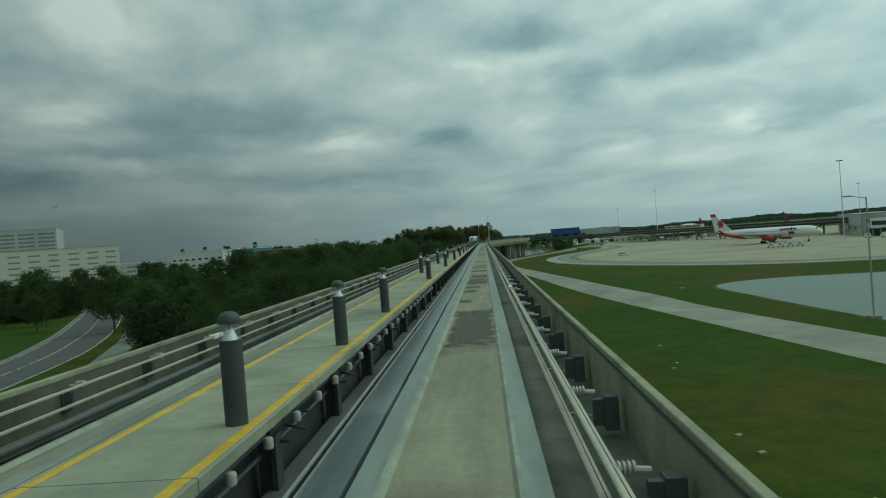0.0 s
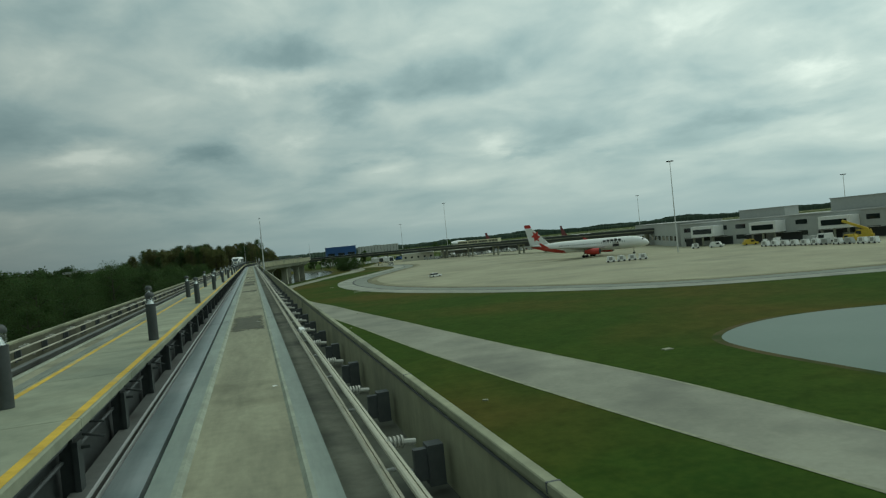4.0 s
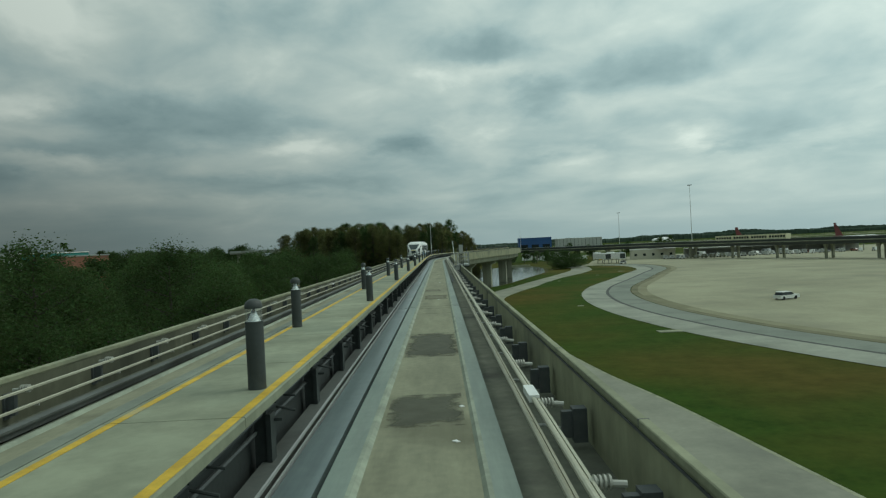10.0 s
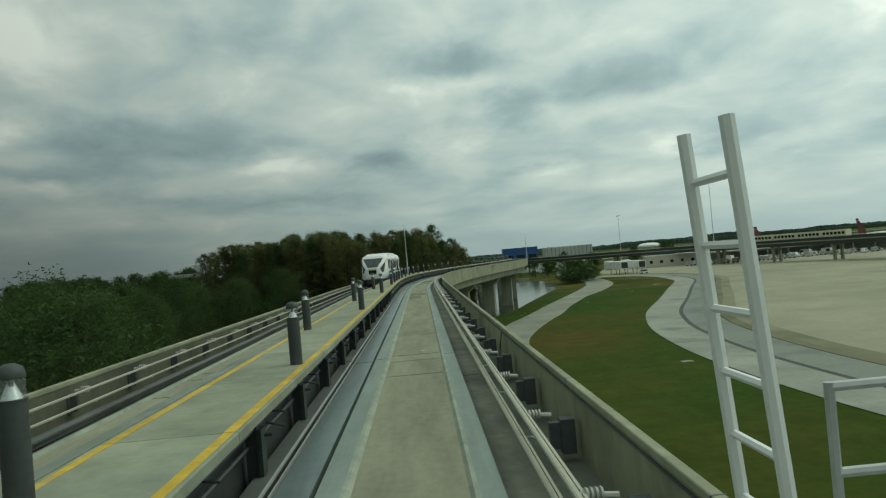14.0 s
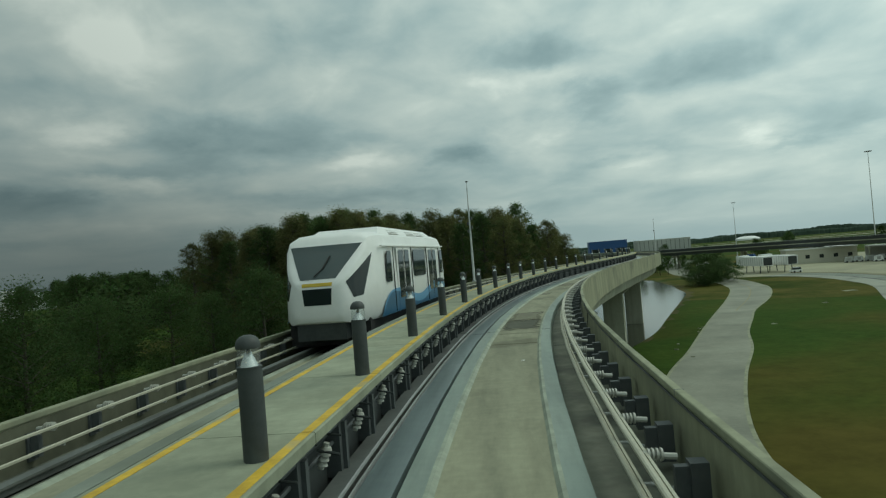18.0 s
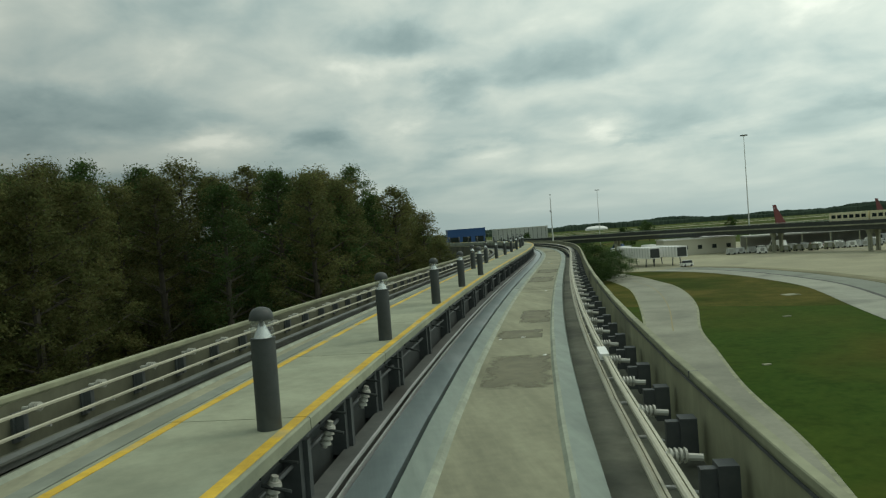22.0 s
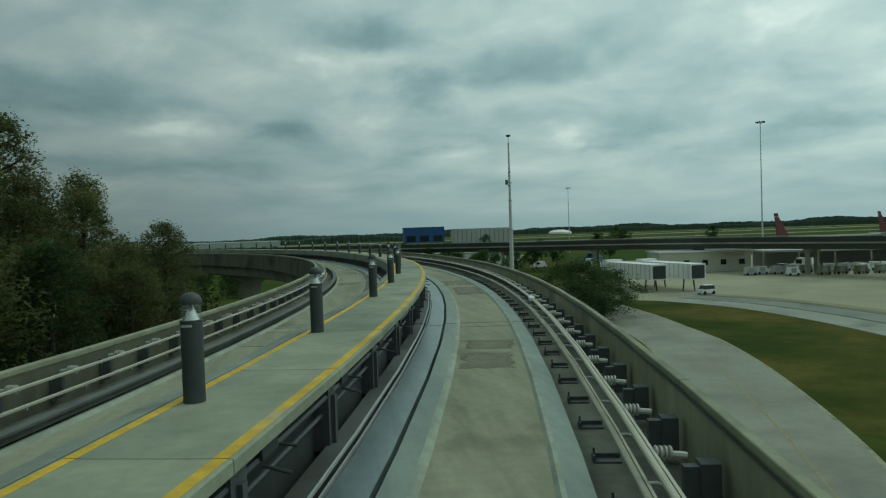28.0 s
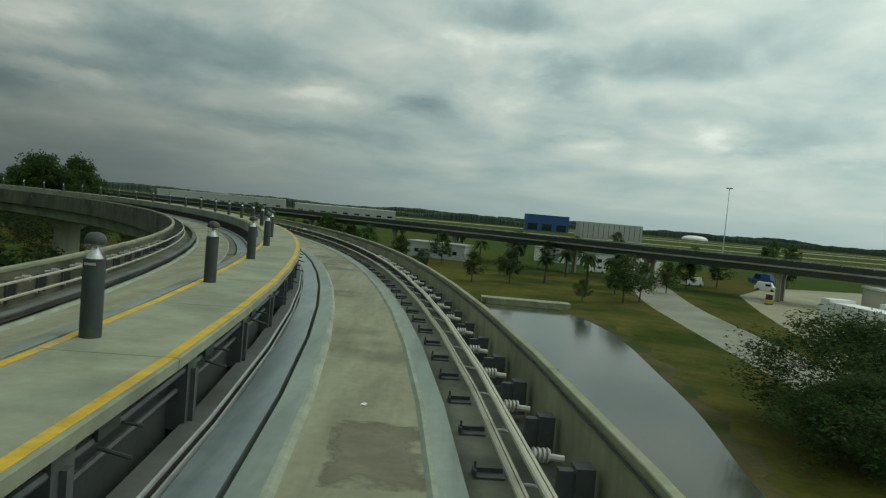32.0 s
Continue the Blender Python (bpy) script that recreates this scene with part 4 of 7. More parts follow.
def tree(pair, x, y, turn, scale, label, z=0.0, group="trees left of the guideway", squash=1.0):
    ob = thing("tree", Matrix.Translation((x, y, z)) @ Matrix.Rotation(turn, 4, "Z") @ Matrix.Diagonal((scale, scale, scale * squash, 1)), label, "tree", group)
    part_mesh("trunk", pair[0], ob)
    part_mesh("crown", pair[1], ob)
    return ob


BROAD = [tree_meshes(11 + i, 12.6, 5.0, 0.12, 0.105, 70, 300, M_LEAF) for i in range(3)]
BROAD_FAR = [tree_meshes(21 + i, 12.8, 5.4, 0.30, 0.34, 36, 84, M_LEAF) for i in range(2)]
CYP = [tree_meshes(31 + i, 18.0, 3.9, 0.04, 0.10, 120, 215, M_LEAF if i == 2 else M_LEAF_RUST, 0.15, 0.23, 0.5) for i in range(4)]
rt = random.Random(5)


def left_of(s, u):
    p = at(s, u)
    return p.x, p.y


def arrays(me):
    v = np.empty(len(me.vertices) * 3)
    me.vertices.foreach_get("co", v)
    return v.reshape(-1, 3)


def joined_trees(name, spots, label):
    """Far trees as one mass: (pair, x, y, turn, scale) each."""
    for idx, nm in ((0, "trunks"), (1, "crowns")):
        if idx == 0:
            host = thing(name, Matrix.Identity(4), label, "woodland")
            host["kind"] = "stuff"
        for material in (M_LEAF, M_LEAF_RUST, M_SHADED_SCRUB) if idx else (M_BARK,):
            VV, FF, k = [], [], 0
            for pair, x, y, a, sc in spots:
                me = pair[idx]
                if me.materials[0] != material:
                    continue
                co = arrays(me)
                R = np.array([[math.cos(a), -math.sin(a), 0], [math.sin(a), math.cos(a), 0], [0, 0, 1]])
                VV.append(co @ R.T * sc + np.array([x, y, 0.0]))
                FF += [tuple(v + k for v in p.vertices) for p in me.polygons]
                k += len(co)
            if not VV:
                continue
            me = bpy.data.meshes.new(nm)
            me.from_pydata(np.concatenate(VV).tolist(), [], FF)
            me.materials.append(material)
            part_mesh(nm, me, host)["kind"] = "stuff"


FAR = []
# broad low wood beside the straight, down to the street
for s in range(-20, 400, 9):
    for j, u in enumerate((-16, -25, -35, -46, -60, -78, -100, -126, -158)):
        if j > 4 and s % 2:
            continue
        w = 4 if j < 4 else 10
        ss, uu = s + rt.uniform(-w, w) + (j % 2) * 4, u + rt.uniform(-w, w)
        if ss < 125 and uu < -0.60 * (ss - 14):
            continue
        x, y = left_of(ss, uu)
        if s > 300:
            x, y = uu, ss
            if uu > -24:
                continue
        hgt = 0.92 + 0.06 * min(1, max(0, ss / 200)) + rt.uniform(-0.24, 0.12) - (0.10 if j == 0 else 0) + (-0.01 if j > 1 else 0.03)
        if ss < 175:
            hgt -= 0.10 + (0.12 if uu < -35 else 0.0)
        if 140 < ss < 290 and -92 < uu < -42:
            hgt += 0.10
        if j < 4:
            tree(rt.choice(BROAD if j < 3 else BROAD_FAR), x, y, rt.uniform(0, 6.28), hgt, "dense dark green broadleaf tree in the wood beside the guideway")
        else:
            FAR.append((rt.choice(BROAD_FAR), x, y, rt.uniform(0, 6.28), hgt))
# tall cypresses inside the bend
for i in range(106):
    f, g = rt.random(), rt.random()
    x0 = -56 + 70 * f
    front = 432 - 34 * math.sin(math.pi * min(1, max(0, (x0 + 50) / 62))) + (12 if x0 > 8 else 0)
    x, y = x0, front + g * g * 62 + rt.uniform(-2, 2)
    c = at(y if y < 420 else y + 6, -12.5)
    if x > c.x - 1.5:
        x = c.x - 1.5 - rt.uniform(0, 4)
    if y > 443 and x > 24 - 0.55 * (y - 443):
        continue
    low = 1.0 - (0.14 if y < 446 else 0.34) * min(1, max(0, (x - 1) / 13))
    tree(rt.choice(CYP), x, y, rt.uniform(0, 6.28), (rt.uniform(0.92, 1.08) + 0.24 * g * g + (0.06 if x < -15 else 0.0)) * low, "tall dark cypress with rusty thinning foliage", group="cypresses beside the bend")
for x, y, sc in ((4.5, 454, 1.28), (0.5, 449, 1.22), (-3.5, 453, 1.22), (7.5, 459, 0.92), (10, 465, 0.66), (11.5, 431, 0.86), (10.3, 437, 0.90), (12.6, 425, 0.72), (8.2, 428, 1.0), (-8, 447, 1.15), (3, 462, 1.1)):
    tree(CYP[int(y) % 4], x, y, x, sc, "tall dark cypress at the end of the grove", group="cypresses beside the bend")
NEAR = tree_meshes(71, 8.6, 5.3, 0.10, 0.115, 84, 250, M_LEAF, 0.2, 0.25, 0.9)
for x, y, a, sc in ((59, 514, 0.4, 1.62), (65, 522, 2.0, 1.25), (55.5, 507, 4.1, 1.1)):
    tree(NEAR, x, y, a, sc, "round bushy dark green tree beside the service road", group="trees by the pond", squash=0.58)
# clumps across the street, scrub inside the second bend, trees beyond it
for i in range(16):
    FAR.append((rt.choice(BROAD_FAR), -118 - rt.uniform(0, 50), 140 + rt.uniform(0, 60), rt.uniform(0, 6.28), rt.uniform(0.7, 0.95)))
SCRUB_KIND = [tree_meshes(91 + i, 12.0, 6.4, 0.05, 0.40, 30, 48, M_SHADED_SCRUB) for i in range(2)]
SCRUB = []
for i in range(460):
    x, y = left_of(rt.uniform(462, 690), -14 - 66 * rt.random() ** 0.8)
    SCRUB.append((rt.choice(SCRUB_KIND), x, y, rt.uniform(0, 6.28), rt.uniform(0.54, 0.74)))
for i in range(250):
    SCRUB.append((rt.choice(SCRUB_KIND), rt.uniform(-160, 4), rt.uniform(562, 730), rt.uniform(0, 6.28), rt.uniform(0.36, 0.52)))
for i in range(64):
    FAR.append((rt.choice(BROAD_FAR), rt.uniform(-260, -84), 655 + rt.uniform(0, 60), rt.uniform(0, 6.28), rt.uniform(1.1, 1.6)))
BUSH = []
for i in range(150):
    ss = rt.uniform(24, 150)
    x, y = left_of(ss, -0.60 * (min(ss, 122) - 14) + 1.5 + 26 * rt.random() ** 1.6)
    if x < -8:
        BUSH.append((rt.choice(SCRUB_KIND), x, y, rt.uniform(0, 6.28), rt.uniform(0.42, 0.66)))
for i in range(60):
    BUSH.append((rt.choice(SCRUB_KIND), -116 - rt.uniform(0, 52), 170 + rt.uniform(0, 70), rt.uniform(0, 6.28), rt.uniform(0.5, 0.8)))
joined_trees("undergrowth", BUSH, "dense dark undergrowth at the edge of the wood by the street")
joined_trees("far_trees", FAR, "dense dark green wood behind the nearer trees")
joined_trees("scrub", SCRUB, "low green scrub inside the second bend, shade in its leaf colour")

# ---- far woods: a low uneven belt all round ----
def wood_belt(name, r0, h, a0, a1, n, seed, cx=0, cy=350):
    rr = random.Random(seed)
    bm = bmesh.new()
    prev, wob = None, 0.0
    for i in range(n + 1):
        a = radians(a0 + (a1 - a0) * i / n)
        r = r0 * (1 + rr.uniform(-0.001, 0.001))
        wob = 0.8 * wob + rr.uniform(-0.05, 0.05)
        hh = h * (0.78 + 0.26 * math.sin(i * 0.055 + seed) * math.sin(i * 0.0185) + wob)
        x, y = cx + r * math.sin(a), cy + r * math.cos(a)
        x2, y2 = cx + (r + 90) * math.sin(a), cy + (r + 90) * math.cos(a)
        cur = [bm.verts.new((x, y, -0.5)), bm.verts.new((x, y, hh * 0.72)), bm.verts.new((x * 0.98 + x2 * 0.02, y * 0.98 + y2 * 0.02, hh)), bm.verts.new((x2, y2, hh * 0.9))]
        if prev:
            for k in range(3):
                bm.faces.new((prev[k], cur[k], cur[k + 1], prev[k + 1]))
        prev = cur
    ob = new(name, mesh_of(bm, name, M_HAZY_WOOD))
    return tagged(ob, "distant belt of woodland on the horizon, haze in its colour", "woodland", "", "stuff")


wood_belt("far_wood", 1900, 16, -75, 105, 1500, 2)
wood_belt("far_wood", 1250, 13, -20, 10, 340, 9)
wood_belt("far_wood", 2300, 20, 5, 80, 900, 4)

# ---- far guideway ----
DECK2 = [(-260, 950), (-190, 880), (-70, 765), (10, 693), (47, 664), (77, 638), (122, 600), (148, 545), (165, 490), (180, 445), (196, 412), (208, 396)]
_, _, mid2 = band(DECK2, 1.0, steps=10)


def sweep2(bm, prof):
    rings = []
    for i, p in enumerate(mid2):
        t = (mid2[min(i + 1, len(mid2) - 1)] - mid2[max(i - 1, 0)]).normalized()
        nn = Vector((t.y, -t.x))
        rings.append([bm.verts.new((p.x + nn.x * u, p.y + nn.y * u, z)) for u, z in prof])
    n = len(prof)
    for a, b in zip(rings, rings[1:]):
        for i in range(n):
            bm.faces.new((a[i], a[(i + 1) % n], b[(i + 1) % n], b[i]))
    bm.faces.new(rings[0][::-1])
    bm.faces.new(rings[-1])


bm = bmesh.new()
sweep2(bm, [(-4.6, 7.55), (4.6, 7.55), (4.6, 7.95), (-4.6, 7.95)])
struct("far_guideway_deck", bm, M_GIRDER, "grey concrete deck edge of a second elevated guideway", "deck")
bm = bmesh.new()
for u in (-4.55, 4.35):
    sweep2(bm, [(u, 7.954), (u + 0.2, 7.954), (u + 0.2, 9.0), (u, 9.0)])
struct("far_guideway_wall", bm, M_DARK, "dark steel side wall of the second guideway", "parapet")
bm = bmesh.new()
for u in (-4.5, 4.45):
    sweep2(bm, [(u, 9.25), (u + 0.06, 9.25), (u + 0.06, 9.33), (u, 9.33)])
struct("far_guideway_rail", bm, M_GALV, "thin pale handrail of the second guideway", "handrail")
bm = bmesh.new()
_, _, posts2 = band(DECK2, 1.0, steps=40)
gone = 0.0
for i in range(1, len(posts2)):
    gone += (posts2[i] - posts2[i - 1]).length
    if gone > 2.4:
        gone = 0.0
        t = (posts2[i] - posts2[i - 1]).normalized()
        for u in (-4.47, 4.48):
            q = Vector((posts2[i].x + t.y * u, posts2[i].y - t.x * u))
            bm_box(bm, q.x - 0.04, q.x + 0.04, q.y - 0.04, q.y + 0.04, 9.001, 9.25)
ob = struct("far_guideway_post", bm, M_GALV, "short pale handrail posts of the second guideway", "handrail")
# girder coloured dark grey for the shadow beneath the deck edge
bm = bmesh.new()
sweep2(bm, [(-3.4, 6.2), (3.4, 6.2), (3.9, 7.546), (-3.9, 7.546)])
struct("far_guideway_girder", bm, M_BOX, "girder of the second guideway, underside shadow in its colour", "girder")


# ---- piers ----
def pier(m, h, w, label, group, d=0.8):
    ob = thing("pier", m, label, "pier", group)
    b = bmesh.new()
    bm_box(b, -w / 2, w / 2, -d, d, -0.3, h - 1.2)
    bevel(b, 0.12)
    part("column", b, M_GIRDER, ob)
    b = bmesh.new()
    bm_prism(b, [(-w * 0.55, h - 1.2), (w * 0.55, h - 1.2), (w * 1.0, h - 0.25), (w * 1.0, h), (-w * 1.0, h), (-w * 1.0, h - 0.25)], -d - 0.12, d + 0.12, Matrix.Rotation(radians(90), 4, "X"))
    part("cap", b, M_GIRDER, ob)
    return ob


for s in range(-62, 640, 24):
    p = frame_at(s + 15, -2.2, 0)
    p.translation.z = 0
    pier(p, ZW - 3.6, 2.6, "plain concrete pier under the guideway", "guideway piers")
for i in range(6, len(mid2) - 3, 5):
    p, t = mid2[i], (mid2[i + 1] - mid2[i - 1]).normalized()
    for d in (-1.9, 1.9):
        q = Vector((p.x + t.y * d, p.y - t.x * d))
        m = Matrix.Translation((q.x, q.y, 0)) @ Matrix.Rotation(math.atan2(t.y, t.x) - math.pi / 2, 4, "Z")
        pier(m, 6.2, 0.9, "slim concrete pier under the far guideway", "far guideway piers", 0.45)


# ---- bollard lights on the walkway ----
def bollard_meshes():
    b = bmesh.new()
    bm_lathe(b, [(0.108, 0.0), (0.108, 0.80), (0.104, 0.815)], 18)
    post = mesh_of(b, "post", M_POST, True)
    b = bmesh.new()
    bm_lathe(b, [(0.082, 0.812), (0.070, 0.84), (0.012, 0.968)], 16)
    cone = mesh_of(b, "reflector", M_CHROME, True)
    b = bmesh.new()
    bm_lathe(b, [(0.106, 0.972), (0.108, 0.99), (0.103, 1.022), (0.088, 1.052), (0.062, 1.074), (0.03, 1.085), (0.005, 1.087)], 18)
    cap = mesh_of(b, "cap", M_POST, True)
    b = bmesh.new()
    bm_tube(b, (0, 0, 0.813), (0, 0, 0.972), 0.101, n=18, caps=False)
    lens_ = mesh_of(b, "lens", M_LENS, True)
    b = bmesh.new()
    bm_lathe(b, [(0.111, 0.795), (0.111, 0.812)], 18)
    ring = mesh_of(b, "collar", M_POST, True)
    b = bmesh.new()
    bm_box(b, -0.055, 0.05, -0.1135, -0.085, 0.752, 0.775)
    sticker = mesh_of(b, "sticker", M_INSUL)
    return post, cone, cap, ring, lens_, sticker


BOL = bollard_meshes()


def bollard(s, u, marked=False):
    ob = thing("bollard_light", frame_at(s, u, 0.0), "dark round bollard light with a chrome reflector on the walkway", "bollard", "walkway bollards")
    for nm, me in zip(("post", "reflector", "cap", "collar", "lens", "sticker"), BOL):
        if nm == "sticker" and not marked:
            continue
        o = part_mesh(nm, me, ob)
        o.visible_shadow = nm != "lens"
    return ob


UR, UL = -1.63, -2.55
for s in (1.4, 6.4, 11.3, 16.4):
    bollard(s, UR)
for k in range(22):
    bollard(29.7 + 13.36 * k if k != 10 else 163.75, UR)
    if k < 21:
        bollard(36.3 + 13.37 * k if k != 16 else 251.5, UL)
for s in (316.3, 321.3, 325.5, 330.2, 335.1, 340.0, 344.2, 349.2, 354.0, 358.4, 363.5, 368.6, 373.5, 378.8, 383.5, 388.6):
    bollard(s, UR)
for s in (393.5, 398.5, 403.6, 409.0, 414.2, 419.7, 425.4, 430.6, 435.3, 441.5, 446.4, 451.4, 456.7, 461.7, 467.3, 472.7, 478.3):
    bollard(s, UL, True)
for k in range(27):
    bollard(483.5 + 5.25 * k, UL)


# ---- power rails along the parapets ----
def rail_line(mirror, label):
    fl = other if mirror else (lambda p: p)
    ob = thing("power_rail", Matrix.Identity(4), label, "power rail", "power rails")
    for u, z, nm in ((1.80, -0.45, "upper_rail"), (1.725, -0.71, "lower_rail")):
        hw = 0.022 if mirror else 0.030
        b = bmesh.new()
        sweep(b, fl([(u - hw, z - 0.045), (u + hw, z - 0.045), (u + hw, z - 0.012), (u + hw * 0.4, z), (u - hw * 0.4, z), (u - hw, z - 0.012)]))
        part(nm, b, M_RAIL, ob, "pale capped conductor rail")
        if not mirror:
            b = bmesh.new()
            sweep(b, fl(rect(u + 0.042, u + 0.072, z - 0.050, z - 0.012)))
            part("feed_bar", b, M_RAIL, ob)
    b = bmesh.new()
    bm_tube(b, (0.03, 0, -0.02), (0.36, 0, -0.05), 0.034, n=8)
    for k in range(4):
        bm_tube(b, (0.075 + k * 0.042, 0, -0.024), (0.098 + k * 0.042, 0, -0.025), 0.072, 0.060, n=12)
    ins = mesh_of(b, "insulator", M_INSUL, True)
    b = bmesh.new()
    bm_box(b, 0.46, 0.64, -0.10, 0.10, -0.54, -0.10)
    bm_box(b, 0.32, 0.47, -0.05, 0.05, -0.48, -0.14)
    bevel(b, 0.022, 2)
    box = mesh_of(b, "bracket", M_BOX)
    b = bmesh.new()
    bm_tube(b, (-0.08, 0, -0.31), (0.10, 0, -0.31), 0.022, n=7)
    bm_tube(b, (0.10, 0, -0.31), (0.30, 0, -0.36), 0.018, n=6)
    arm = mesh_of(b, "arm", M_GALV, True)
    s, spots = -66.0, []
    while s < 636:
        spots.append(s)
        s += 3.0 if s < 300 else 1.5
    step = 0
    rest = bmesh.new()
    for v in spots:
        m = frame_at(v, (MID - 1.80) if mirror else 1.80, -0.47)
        if mirror:
            m = m @ Matrix.Rotation(math.pi, 4, "Z")
        if -10 < v < 500 and step < 300:
            step += 1
            if v < 392 or v > 420 or step % 2:
                part_mesh("insulator", ins, ob, m, "ribbed pale insulator")
                part_mesh("arm", arm, ob, m)
            part_mesh("bracket", box, ob, m, "dark steel bracket box")
        else:
            for src in (ins, box, arm):
                k = len(rest.verts)
                rest.from_mesh(src)
                rest.verts.ensure_lookup_table()
                for vv in rest.verts[k:]:
                    vv.co = m @ vv.co
    o = part("far_bracket", rest, M_BOX, ob)
    o["kind"] = "stuff"
    # splice covers
    for v in ((28.0, 99.0, 204.5, 297.0, 374.0, 444.6, 520.0) if not mirror else (18.0, 74.0, 130.0, 186.0, 240.0, 300.0, 352.0, 410.0, 462.0)):
        b = bmesh.new()
        m = frame_at(v, (MID - 1.80) if mirror else 1.80, -0.47)
        bm_box(b, -0.062, 0.075, -0.34, 0.34, -0.05, 0.045, m)
        bevel(b, 0.015, 1)
        part("splice_cover", b, M_WHITE, ob, "white splice cover on the rail")
    return ob


rail_line(False, "pale double power rail on ribbed insulators along the parapet")
rail_line(True, "pale double power rail on ribbed insulators along the far parapet")

# guide beam of the other track
beam = thing("guide_beam", Matrix.Identity(4), "dark steel guide beam on short posts beside the other track", "guide beam")
b = bmesh.new()
sweep(b, rect(-6.02, -5.84, -0.98, -0.95))
sweep(b, rect(-5.96, -5.90, -0.949, -0.84))
sweep(b, rect(-6.02, -5.84, -0.839, -0.80))
part("beam", b, M_BEAM, beam)
b = bmesh.new()
bm_box(b, -0.09, 0.09, -0.12, 0.12, -0.10, 0.0)
gp = mesh_of(b, "post", M_DARK)
for k in range(220):
    part_mesh("post", gp, beam, frame_at(-10 + 2.4 * k, -5.94, -0.982))

# guide beam of the near track, in lengths between the expansion joints
nbeam = thing("guide_beam", Matrix.Identity(4), "dull dark steel guide beam with a painted lit edge beside the guide plate", "guide beam")
ends = [-70.0] + [v for g in GROUPS for v in (g[1] - 0.06, g[1] + 0.06)] + [640.0]
for s0, s1 in zip(ends[::2], ends[1::2]):
    b = bmesh.new()
    sweep(b, rect(-1.60, -1.375, -0.900, -0.875), s0, s1)
    sweep(b, rect(-1.56, -1.42, ZF + 0.004, -0.901), s0, s1)
    flange = part("beam", b, M_BEAM, nbeam)
    # paler strips carry the light that catches the beam's right edge
    b = bmesh.new()
    sweep(b, [(-1.374, -0.915), (-1.352, -0.915), (-1.352, -0.878), (-1.374, -0.872)], s0, s1)
    sweep(b, rect(-1.315, -1.295, ZF + 0.004, ZR + 0.012), s0, s1)
    part("lit_edge", b, M_GALV, nbeam, "pale steel strips drawn as the lit edge")

# raking cracks in the parapet beside the expansion joints
b = bmesh.new()
for g in GROUPS[1:11]:
    bm_tube(b, at(g[0] + 1.2, 2.526, -0.31), at(g[0] + 2.2, 2.526, ZF + 0.02), 0.010, n=5)
struct("parapet_joint", b, M_DARK, "raking dark joint in the parapet wall", "joint")

# sensor plate on the slab
sensor = thing("track_sensor", frame_at(179.0, 0.22, ZR - 0.044), "small white track sensor plate on the slab", "sensor")
b = bmesh.new()
bm_box(b, -0.22, 0.22, -0.20, 0.20, 0.0, 0.025)
bevel(b, 0.008, 1)
part("plate", b, M_WHITE, sensor)
b = bmesh.new()
for yy in (-0.34, 0.34):
    bm_box(b, -0.20, 0.20, yy - 0.05, yy + 0.05, 0.0, 0.03)
part("clamp", b, M_DARK, sensor)

# ---- brackets and pipes under the walkway edge ----
under = thing("walkway_support", Matrix.Identity(4), "dark steel posts and conduits under the walkway edge", "walkway support")
b = bmesh.new()
bm_box(b, -0.05, 0.10, -0.07, 0.07, -0.945, -0.10)
bm_box(b, 0.10, 0.16, -0.11, 0.11, -0.945, -0.30)
bm_box(b, 0.0, 0.26, 0.05, 0.09, -0.42, -0.385)
bevel(b, 0.008, 1)
post_st = mesh_of(b, "post", M_DARK)
b = bmesh.new()
bm_box(b, -0.14, 0.07, -0.16, 0.16, -0.945, -0.168)
bevel(b, 0.02, 1)
bm_box(b, 0.07, 0.12, -0.05, 0.05, -0.945, -0.30)
post_cv = mesh_of(b, "pedestal", M_BOX)
b = bmesh.new()
bm_box(b, 0.02, 0.05, -0.20, 0.20, -0.30, -0.16)
bm_tube(b, (0.05, -0.20, -0.34), (0.30, -0.20, -0.40), 0.016, n=6)
bm_tube(b, (0.05, 0.22, -0.28), (0.22, 0.22, -0.30), 0.014, n=6)
clip = mesh_of(b, "clip", M_DARK)
b = bmesh.new()
bm_lathe(b, [(0.02, -0.315), (0.044, -0.305), (0.052, -0.28), (0.048, -0.245), (0.052, -0.225), (0.042, -0.20), (0.02, -0.19)], 12)
lens = mesh_of(b, "junction_pot", M_INSUL, True)
b = bmesh.new()
for k in range(4):
    bm_tube(b, (-0.02 + 0.02 * k, 0, -0.10 + 0.055 * k), (-0.012 + 0.02 * k, 0, -0.07 + 0.055 * k), 0.064, 0.050, n=12)
bm_tube(b, (-0.04, 0, -0.14), (0.05, 0, 0.14), 0.034, n=8)
pot_ins = mesh_of(b, "insulator", M_INSUL, True)
sp, cnt = -8.0, 0
while sp < 520 and cnt < 300:
    straight = sp < 305
    part_mesh("post" if straight else "pedestal", post_st if straight else post_cv, under, frame_at(sp, -1.63, 0.0))
    part_mesh("clip", clip, under, frame_at(sp + 0.7, -1.60, 0.0))
    if sp < 27:
        for dq in (0.5, 1.5, 2.5):
            part_mesh("junction_pot", lens, under, frame_at(sp + dq, -1.40, 0.0), "pale oval junction pot")
    if 306 < sp < 372:
        part_mesh("insulator", pot_ins, under, frame_at(sp + 0.55, -1.50, -0.42), "pale ribbed insulator")
    sp += 3.02 if straight else (1.62 if sp < 374 else 2.9)
    cnt += 1
